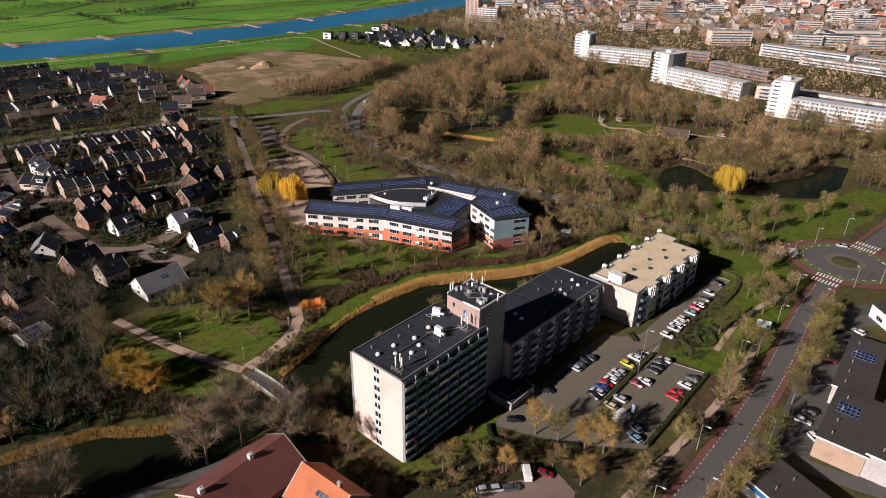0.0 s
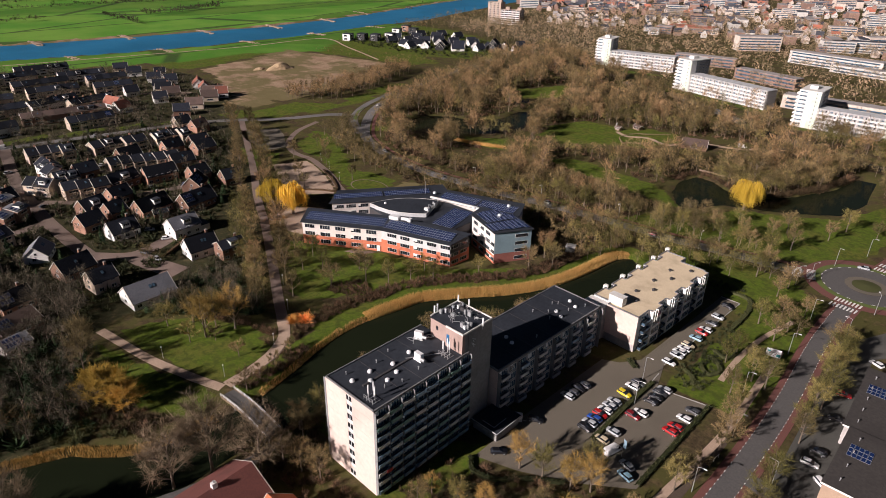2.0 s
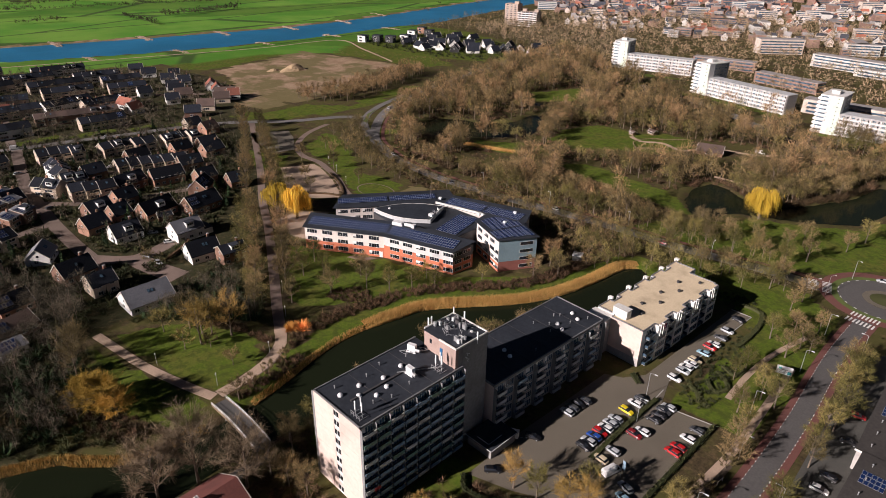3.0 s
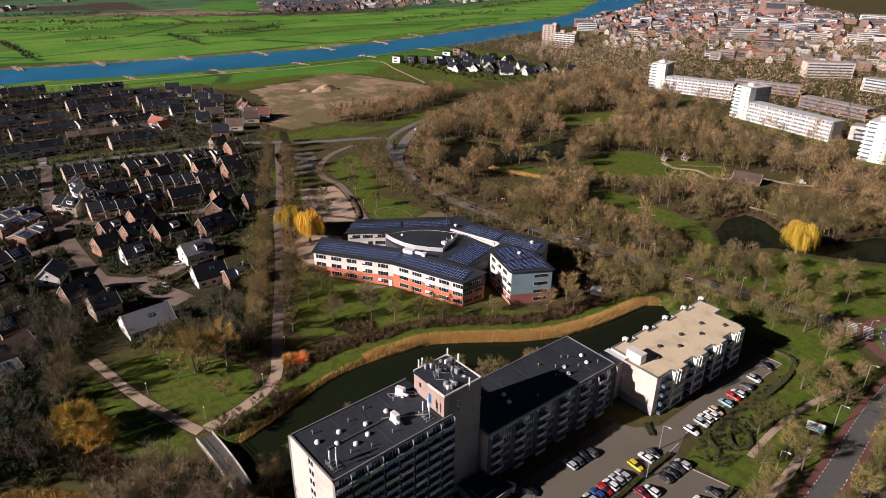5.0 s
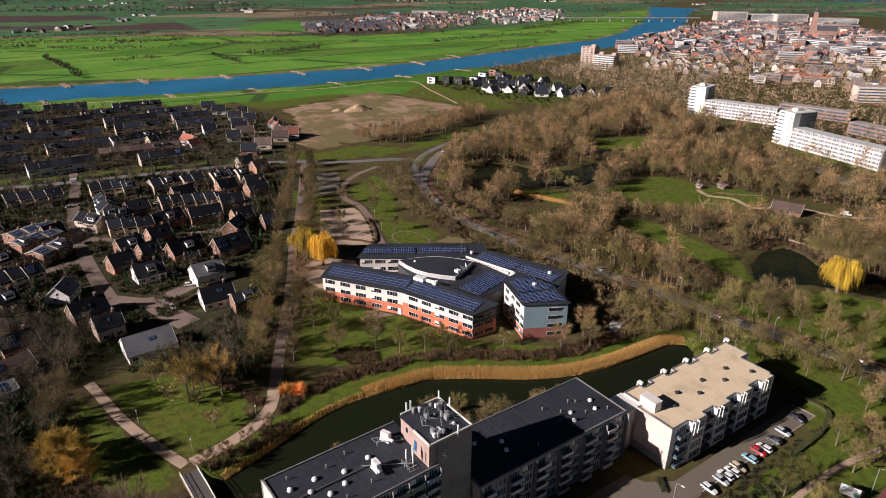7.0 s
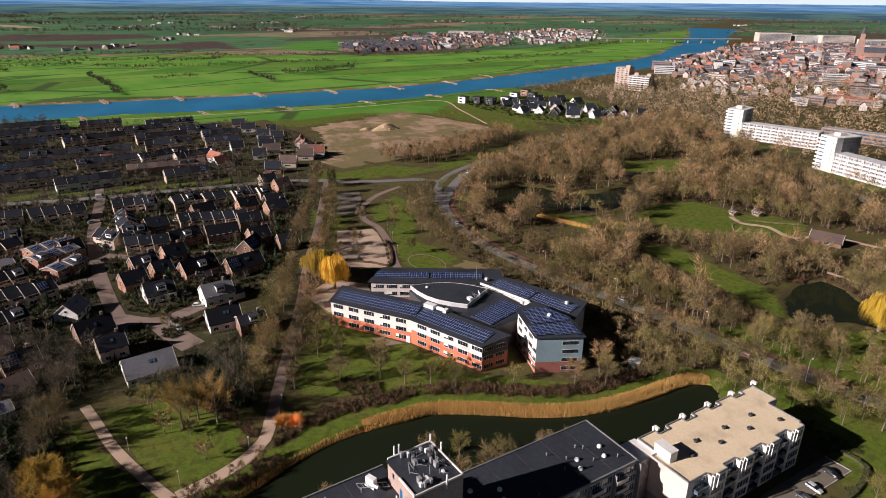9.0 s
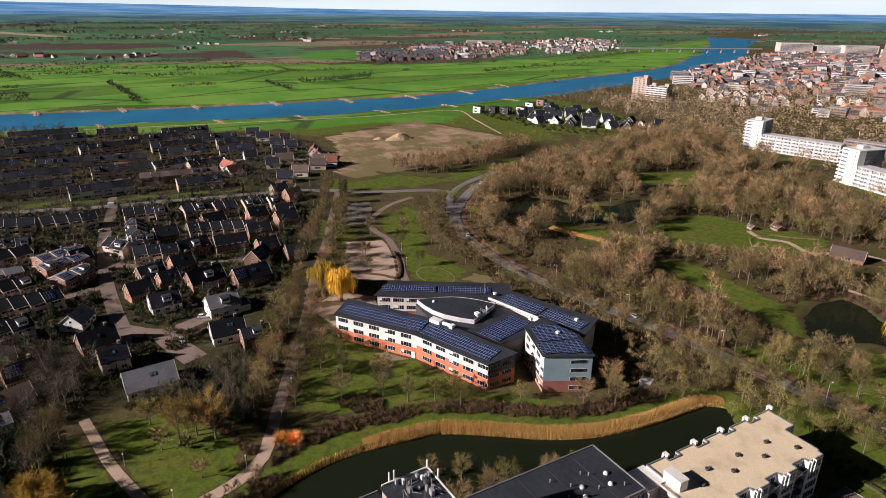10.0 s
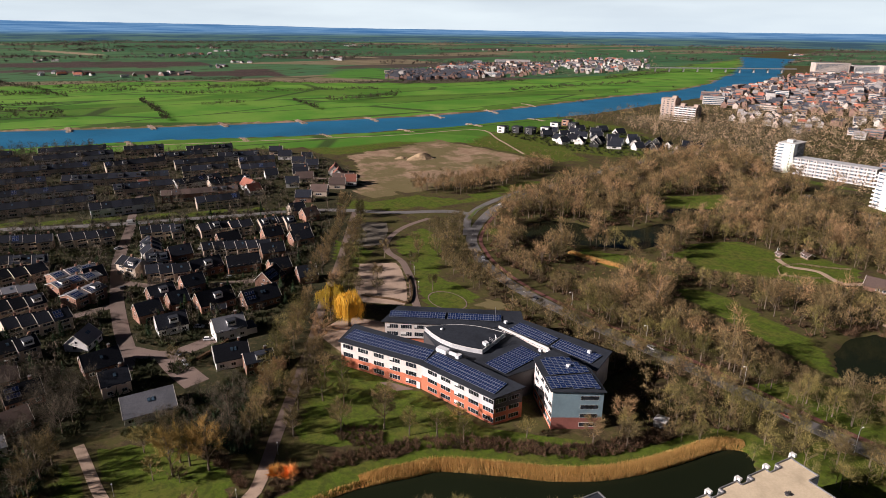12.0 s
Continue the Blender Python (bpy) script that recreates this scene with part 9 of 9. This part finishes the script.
part("board", Geo().prism([(-107, 357), (-88, 356), (-88, 356.5), (-107, 357.5)], -1.5, 0.9), M_SANDPATH, t)
# red paved court with parked vans
g = Geo()
g.add([(x, y, 0.055) for x, y in ((-47.3, 95), (-52.4, 87.5), (-59, 80), (-56, 72), (-44, 72), (-38, 84), (-40.6, 92))], [tuple(range(7))])
tagged(part("pavement_court", g, M_BRICKPATH), "reddish brick court beside the garden", "courtyard", kind="structure")
road("path_side", [(-33, 60), (-32, 84), (-29.5, 104), (-27, 122), (-24.5, 140), (-23, 158), (-22.5, 200)], 2.2, M_SANDPATH, "pale footpath beside the main road", "path", 0.05)
# small kiosk behind the school
t = thing("bike_shelter", pose(-110, 218, 0, 0, 0, 20), "low shelter with a pale flat roof", "shelter")
part("roof", Geo().box(-2, 2, -2, 2, 2.4, 2.6), M_WHITEMETAL, t)
part("wall", Geo().box(-1.8, 1.8, -1.8, 1.8, 0, 2.4), M_GREYWALL, t)
# groynes of dumped stone along the river
for k, (x, y, s) in enumerate([(-816, 269, 1), (-794, 361, 1), (-769, 451, 1), (-754, 543, 1), (-862, 105, 1), (-838, 190, 1), (-756, 640, 1), (-790, 740, 1), (-683, 346, -1), (-666, 442, -1), (-664, 540, -1), (-700, 260, -1), (-735, 150, -1), (-662, 640, -1)]):
    g = Geo()
    for j in range(70):
        d = rs.uniform(-18, 14)
        px_, py_, r = x + s * d, y + rs.uniform(-3, 3), rs.uniform(0.7, 1.6)
        g.dome(px_, py_, -1.6 + (0.9 if d < 8 else 0.2), r, r * rs.uniform(0.7, 1.1), 5)
    tagged(part("groyne", g, M_SANDPATH), "stone groyne reaching into the river", "groyne", "river groynes")

# ---- far town, village and distance ----
M_FARORANGE = mat("far red roofs", (0.440, 0.150, 0.092), (0.320, 0.110, 0.072), 0.02, 0.4, 0.85)
M_FARDARK = mat("far dark roofs", (0.058, 0.062, 0.078), (0.040, 0.043, 0.054), 0.02, 0.4, 0.8)
M_FARWALL = mat("far pale walls", (0.640, 0.550, 0.480), (0.460, 0.380, 0.325), 0.03, 0.3, 0.9)
M_FARBRICK = mat("far brick walls", (0.300, 0.185, 0.145), (0.215, 0.135, 0.110), 0.03, 0.3, 0.9)
M_FARWHITE = mat("far white walls", (0.600, 0.575, 0.540), (0.480, 0.455, 0.425), 0.03, 0.3, 0.9)
M_FARGREY = mat("far grey roofs", (0.330, 0.310, 0.300), (0.240, 0.225, 0.220), 0.03, 0.3, 0.9)


def gable(g, x, y, a, L, W, e, r, wall, tile):
    c, s = math.cos(a), math.sin(a)

    def tr(p):
        return (x + p[0] * c - p[1] * s, y + p[0] * s + p[1] * c, p[2])

    v = []
    for q in (-L / 2, L / 2):
        v += [(q, -W / 2, -0.2), (q, W / 2, -0.2), (q, W / 2, e), (q, 0, r), (q, -W / 2, e)]
    g.add([tr(p) for p in v], [(4, 3, 2, 1, 0), (5, 6, 7, 8, 9), (0, 1, 6, 5), (1, 2, 7, 6), (4, 0, 5, 9)], wall)
    g.add([tr(p) for p in v], [(2, 3, 8, 7), (3, 4, 9, 8)], tile)
    for z in (1.0, 3.8):
        if e > z + 1.2:
            g.add([tr(p) for p in ((-L * 0.36, -W / 2 - 0.05, z), (L * 0.36, -W / 2 - 0.05, z), (L * 0.36, -W / 2 - 0.05, z + 1.2), (-L * 0.36, -W / 2 - 0.05, z + 1.2))], [(0, 1, 2, 3)], 6)


def block(g, x, y, a, L, W, H, wall, roof):
    c, s = math.cos(a), math.sin(a)
    p = [(x + u * c - v * s, y + u * s + v * c) for u, v in ((-L / 2, -W / 2), (L / 2, -W / 2), (L / 2, W / 2), (-L / 2, W / 2))]
    g.prism(p, -0.2, H, wall)
    g.prism(p, H, H + 0.4, roof)
    for f in range(int(H / 3)):
        z = 0.9 + 3 * f
        for v, q in ((-W / 2 - 0.05, (0, 1, 2, 3)),):
            w = [(x + u * c - v * s, y + u * s + v * c, zz) for u, zz in ((-L * 0.47, z), (L * 0.47, z), (L * 0.47, z + 1.4), (-L * 0.47, z + 1.4))]
            g.add(w, [q], 6)
        w = [(x + (L / 2 + 0.05) * c - v * s, y + (L / 2 + 0.05) * s + v * c, zz) for v, zz in ((-W * 0.45, z), (W * 0.45, z), (W * 0.45, z + 1.4), (-W * 0.45, z + 1.4))]
        g.add(w, [(0, 1, 2, 3)], 6)


FAR_MATS = [M_FARORANGE, M_FARDARK, M_FARWALL, M_FARBRICK, M_FARWHITE, M_FARGREY, M_GLASSBLUE]


def houses_in(name, poly, spacing, seed, tiles, walls, label, big=0.1, heading=0.4):
    rs = np.random.RandomState(seed)
    g = Geo()
    pts = scatter(poly, spacing, seed, lawns=False)
    for x, y in pts:
        a = heading + rs.choice((0, math.pi / 2)) + rs.normal() * 0.12
        if rs.rand() < big:
            block(g, x, y, a, rs.uniform(16, 40), rs.uniform(10, 16), rs.choice((7, 9.5, 12.5)), rs.choice((2, 3, 3, 4)), rs.choice((5, 5, 1)))
        else:
            gable(g, x, y, a, rs.uniform(7, 14), rs.uniform(6.5, 8.5), rs.uniform(4.5, 6.5), rs.uniform(8, 10.5), rs.choice(walls), rs.choice(tiles))
    return tagged(part(name, g, FAR_MATS), label, "houses", kind="stuff")


houses_in("old_town_houses", [(-760, 1130), (-660, 1000), (-560, 960), (-470, 1060), (-380, 1120), (-330, 1250), (-420, 1700), (-700, 2100), (-900, 1980), (-960, 1800), (-830, 1440)], 21, 101, [0, 1, 1, 1, 1, 5], [2, 3, 3, 3], "dense old town houses with orange and dark roofs", 0.10)
houses_in("town_houses", [(-480, 880), (-420, 840), (-260, 860), (-120, 880), (60, 820), (300, 900), (260, 1400), (-60, 1900), (-380, 1700), (-330, 1250), (-400, 1080)], 31, 102, [1, 1, 1, 0, 5], [2, 3, 4], "town houses with dark and orange roofs between trees", 0.22)
houses_in("town_houses", [(-520, 860), (-450, 850), (-420, 920), (-480, 990), (-560, 950)], 20, 103, [1, 1, 5], [2, 4], "pale-gabled houses near the river bend", 0.0)
houses_in("river_village", [(-1275, 814), (-1330, 770), (-1480, 860), (-1560, 930), (-1480, 1060), (-1380, 1060), (-1264, 960)], 17, 104, [1, 1, 1], [3, 3, 1], "new village houses with dark roofs beyond the river", 0.02, 0.9)
houses_in("river_village", [(-1255, 930), (-1400, 1040), (-1560, 1010), (-1720, 1240), (-1640, 1460), (-1541, 1500), (-1300, 1250), (-1250, 1120)], 24, 105, [1, 1, 1, 0], [3, 3, 4], "village houses with red and dark roofs beyond the river", 0.05, 0.7)
houses_in("river_village", [(-1250, 1290), (-1420, 1420), (-1700, 1600), (-1800, 1900), (-1640, 2020), (-1300, 1640)], 31, 106, [1, 1, 1, 0], [3, 4, 4], "scattered village houses between trees beyond the river", 0.08, 0.5)
# farmsteads on the farmland beyond the meadows
g = Geo()
rs = np.random.RandomState(21)
for cx, cy, n in ((-1790, 165, 6), (-1745, 215, 4), (-1655, 330, 7), (-1690, 395, 4), (-1905, 540, 6), (-2360, 115, 4), (-2470, 880, 8), (-2650, 640, 9), (-2900, 820, 8), (-2560, 560, 6), (-3100, 420, 6), (-2250, 1010, 7), (-2820, 1250, 9), (-2080, 690, 4), (-3300, 900, 8), (-2650, 2100, 9), (-2300, 2700, 8), (-1700, 3100, 9), (-3400, 1700, 9)):
    for _ in range(n):
        gable(g, cx + rs.normal() * 26, cy + rs.normal() * 32, rs.uniform(0, 3.1), rs.uniform(9, 24), rs.uniform(7, 11), rs.uniform(2.6, 4), rs.uniform(6, 8), rs.choice((4, 4, 3)), rs.choice((1, 1, 0, 5)))
tagged(part("farmsteads", g, FAR_MATS), "far white and brick farmsteads among the fields", "houses", kind="stuff")
# bar-shaped flats and halls behind the white flats
g = Geo()
for x, y, a, L, W, H, wl_, rf in ((-150, 640, -0.3, 60, 12, 9, 3, 5), (-60, 556, -0.04, 110, 12, 10, 2, 5), (-225, 690, 0.1, 60, 12, 9, 3, 5), (-215, 830, 0.7, 50, 14, 16, 2, 5), (-120, 770, -0.2, 90, 14, 12, 4, 5), (-60, 740, -0.2, 120, 12, 7, 4, 5), (-40, 800, -0.2, 70, 30, 6, 4, 5),
                                  (-100, 960, 0.7, 60, 14, 14, 2, 5), (-60, 920, 0.7, 60, 14, 14, 2, 5), (20, 900, -0.2, 80, 20, 10, 4, 5), (40, 1080, 0.5, 60, 15, 16, 2, 5), (-330, 930, 0.2, 60, 30, 7, 3, 0), (60, 660, -0.1, 100, 14, 13, 4, 5), (-10, 1150, 0.5, 40, 14, 20, 4, 5),
                                  (-505, 1396, 0.0, 70, 30, 13, 4, 5), (-990, 2030, 0.8, 90, 40, 26, 2, 5), (-930, 2110, 0.8, 80, 50, 20, 4, 5), (-860, 2140, 0.8, 90, 40, 22, 2, 5), (-760, 2200, 0.8, 120, 50, 14, 4, 5), (-640, 1900, 0.6, 60, 30, 14, 3, 5), (-430, 1500, 0.2, 60, 30, 10, 4, 5), (-350, 1700, 0.2, 120, 40, 10, 4, 5),
                                  (-1780, 1500, 0.9, 120, 40, 7, 4, 5), (-2100, 1000, 0.3, 40, 14, 6, 4, 5)):
    block(g, x, y, a, L, W, H, wl_, rf)
tagged(part("far_blocks", g, FAR_MATS), "far apartment bars and halls with pale walls", "buildings", kind="stuff")
# church tower
t = thing("church", pose(-577, 1580, 0, 0, 0, 20), "square old church tower above the town roofs", "church")
part("tower", Geo().box(-6.5, 6.5, -6.5, 6.5, 0, 44).box(-4.5, 4.5, -4.5, 4.5, 44, 54), M_FARBRICK, t)
part("nave", Geo().box(8, 46, -10, 10, 0, 18), M_FARBRICK, t)
part("nave_roof", Geo().prism([(8, -10.5), (46, -10.5), (46, 10.5), (8, 10.5)], 18, [18.5, 18.5, 18.5, 18.5]).add([(8, -10.5, 18.5), (46, -10.5, 18.5), (46, 0, 28), (8, 0, 28), (46, 10.5, 18.5), (8, 10.5, 18.5)], [(0, 1, 2, 3), (3, 2, 4, 5), (0, 3, 5), (1, 4, 2)]), M_FARDARK, t)
part("cap", Geo().tube((0, 0, 54), (0, 0, 68), 4.5, 0.4, 8), M_FARDARK, t)
# river bridge
t = thing("river_bridge", pose(-1235, 1575, 0, 0, 0, math.degrees(math.atan2(320, 200))), "long low girder bridge across the river", "bridge")
part("deck", Geo().box(-20, 400, -5, 5, 9.0, 11.5), M_GREYWALL, t)
for k in range(10):
    part("pier", Geo().box(k * 40 - 1.5, k * 40 + 1.5, -4, 4, -3, 9), M_KERB, t)
# hedgerows and lone trees on the meadows
MORE_ROWS = [[(-1331, 35), (-1242, 130)], [(-1397, 122), (-1334, 296), (-1260, 468)], [(-998, 486), (-992, 609)], [(-1066, 37), (-998, 103)], [(-1544, 34), (-1324, 109)], [(-1180, 300), (-1150, 480), (-1120, 640)]]
hr = [[(-981, 483), (-977, 526), (-1022, 631)], [(-968, 845), (-981, 942), (-986, 1220)], [(-992, -40), (-992, 38), (-966, 105)], [(-1122, -20), (-1117, 103)], [(-1119, 222), (-966, 220), (-880, 215)], [(-1015, 293), (-1009, 350)], [(-1248, 256), (-1195, 297)],
      [(-1291, -60), (-1297, 100), (-1280, 238)], [(-1008, 432), (-892, 422)], [(-1253, 359), (-1278, 485)], [(-1354, 475), (-1265, 625), (-1187, 813), (-1120, 1000)], [(-1480, -100), (-1470, 280), (-1430, 470)], [(-1100, 1240), (-1180, 1560)]] + MORE_ROWS
spots = np.concatenate([along(p, 6.5, 0, 200 + k, 2.0, lawns=False) for k, p in enumerate(hr)] + [np.array([(-891, 950), (-827, 925), (-860, 1011), (-835, 1100), (-860, 1180), (-815, 1020), (-790, 850)])])
M_HEDGEROW = plant_mat("dark hedgerow twigs", (0.085, 0.075, 0.045), (0.050, 0.048, 0.030))
ROWBUSH = [far_tree(s, 7, 4.0, 44, 1.1, 8) for s in range(190, 195)]
forest("meadow_hedgerows", spots, ROWBUSH, M_HEDGEROW, "dark hedgerows and lone trees on the meadows", (0.8, 1.4), 31, False, "hedgerow")
CLUMP = [far_tree(s, 13, 7, 18, 4.5, 7) for s in range(90, 95)]
rs = np.random.RandomState(9)
spots = []
for k in range(170):
    d = 1900 + 2750 * rs.rand() ** 0.55
    a = rs.uniform(math.radians(92), math.radians(200))
    half = rs.uniform(60, 300)
    n = int(half / 5.5)
    side = rs.uniform(-1, 1, n) * half
    bend = rs.normal(0, 0.2)
    c, sn = math.cos(a), math.sin(a)
    depth = side * bend + rs.normal(size=n) * rs.choice((6, 14, 45))
    spots.append(np.stack([d * c - side * sn + depth * c, d * sn + side * c + depth * sn], 1))
# belt behind the ploughed land, and the trees along the dike road
BELT = [(-2690, -240), (-2583, 61), (-2451, 290), (-2388, 539), (-2255, 766), (-2200, 1100)]
spots.append(along(BELT, 10, 0, 220, 9, lawns=False))
spots.append(along(BELT, 14, 22, 221, 9, lawns=False))
spots = np.concatenate(spots)
keep = (inside(FARM[0], spots[:, 0], spots[:, 1]) | inside(FARM[1], spots[:, 0], spots[:, 1])) & ~inside(MEADOW, spots[:, 0], spots[:, 1])
for p in PLOUGHED + STRAW + [LUSH_FIELD]:
    keep &= ~inside(p, spots[:, 0], spots[:, 1])
M_FARWOOD = plant_mat("far dark woods", (0.055, 0.055, 0.048), (0.150, 0.112, 0.090))
forest("far_woods", spots[keep], CLUMP, M_FARWOOD, "dark woods and tree belts across the far farmland", (0.6, 1.2), 33, False)
spots = scatter([(-1240, 900), (-1330, 780), (-1560, 900), (-1740, 1240), (-1820, 1900), (-1640, 2040), (-1240, 1640), (-1170, 1260)], 26, 210, lawns=False)
forest("village_trees", spots, MINI, M_HAZETWIG, "bare trees among the village houses", (0.5, 0.9), 34, False)
spots = np.concatenate([scatter([(-760, 1130), (-560, 960), (-330, 1250), (60, 1300), (-60, 1900), (-420, 1750), (-700, 2100), (-960, 1800), (-830, 1440)], 25, 211, lawns=False), scatter([(-560, 930), (-440, 830), (-120, 860), (300, 880), (260, 1300), (-330, 1250), (-400, 1080)], 17, 212, lawns=False)])
forest("old_town_trees", spots, MINI, M_HAZETWIG, "bare trees among the old town roofs", (0.6, 1.1), 35, False)


# ---- distance: glowing band of woods on the horizon, haze painted in its colours ----
def distance_mat():
    m = bpy.data.materials.new("distance with painted haze")
    m.use_nodes = True
    nt = m.node_tree
    nt.nodes.clear()
    out = nt.nodes.new("ShaderNodeOutputMaterial")
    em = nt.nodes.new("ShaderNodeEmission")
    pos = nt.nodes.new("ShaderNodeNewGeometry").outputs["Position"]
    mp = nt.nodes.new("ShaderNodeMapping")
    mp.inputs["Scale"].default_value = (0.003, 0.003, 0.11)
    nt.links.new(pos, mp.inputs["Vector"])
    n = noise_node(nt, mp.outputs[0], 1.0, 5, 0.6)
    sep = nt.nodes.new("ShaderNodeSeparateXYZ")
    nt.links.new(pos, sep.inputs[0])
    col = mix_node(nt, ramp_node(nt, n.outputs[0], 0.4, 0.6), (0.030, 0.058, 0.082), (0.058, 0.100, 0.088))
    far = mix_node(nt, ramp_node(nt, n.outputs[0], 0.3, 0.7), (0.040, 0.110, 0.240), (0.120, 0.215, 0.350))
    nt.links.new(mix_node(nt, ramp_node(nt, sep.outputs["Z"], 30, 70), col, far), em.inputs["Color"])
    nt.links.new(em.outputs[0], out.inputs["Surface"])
    return m


g = Geo()
rs = np.random.RandomState(12)
v, f = [], []
n = 240
for k in range(n + 1):
    a = math.radians(60 + 160 * k / n)
    r = 4650
    top = float(np.interp(math.degrees(a), (60, 113, 127, 141, 155, 164, 172, 180, 200), (92, 92, 86, 81, 91, 102, 112, 118, 124))) + 1.2 * math.sin(k * 0.21) + rs.uniform(-0.8, 0.8)
    v += [(r * math.cos(a), r * math.sin(a), -5), (r * math.cos(a), r * math.sin(a), top)]
f = [(2 * k, 2 * k + 1, 2 * k + 3, 2 * k + 2) for k in range(n)]
tagged(part("backdrop", Geo().add(v, f), distance_mat()), "glowing backdrop of far woods with painted blue haze", "distance", kind="structure")
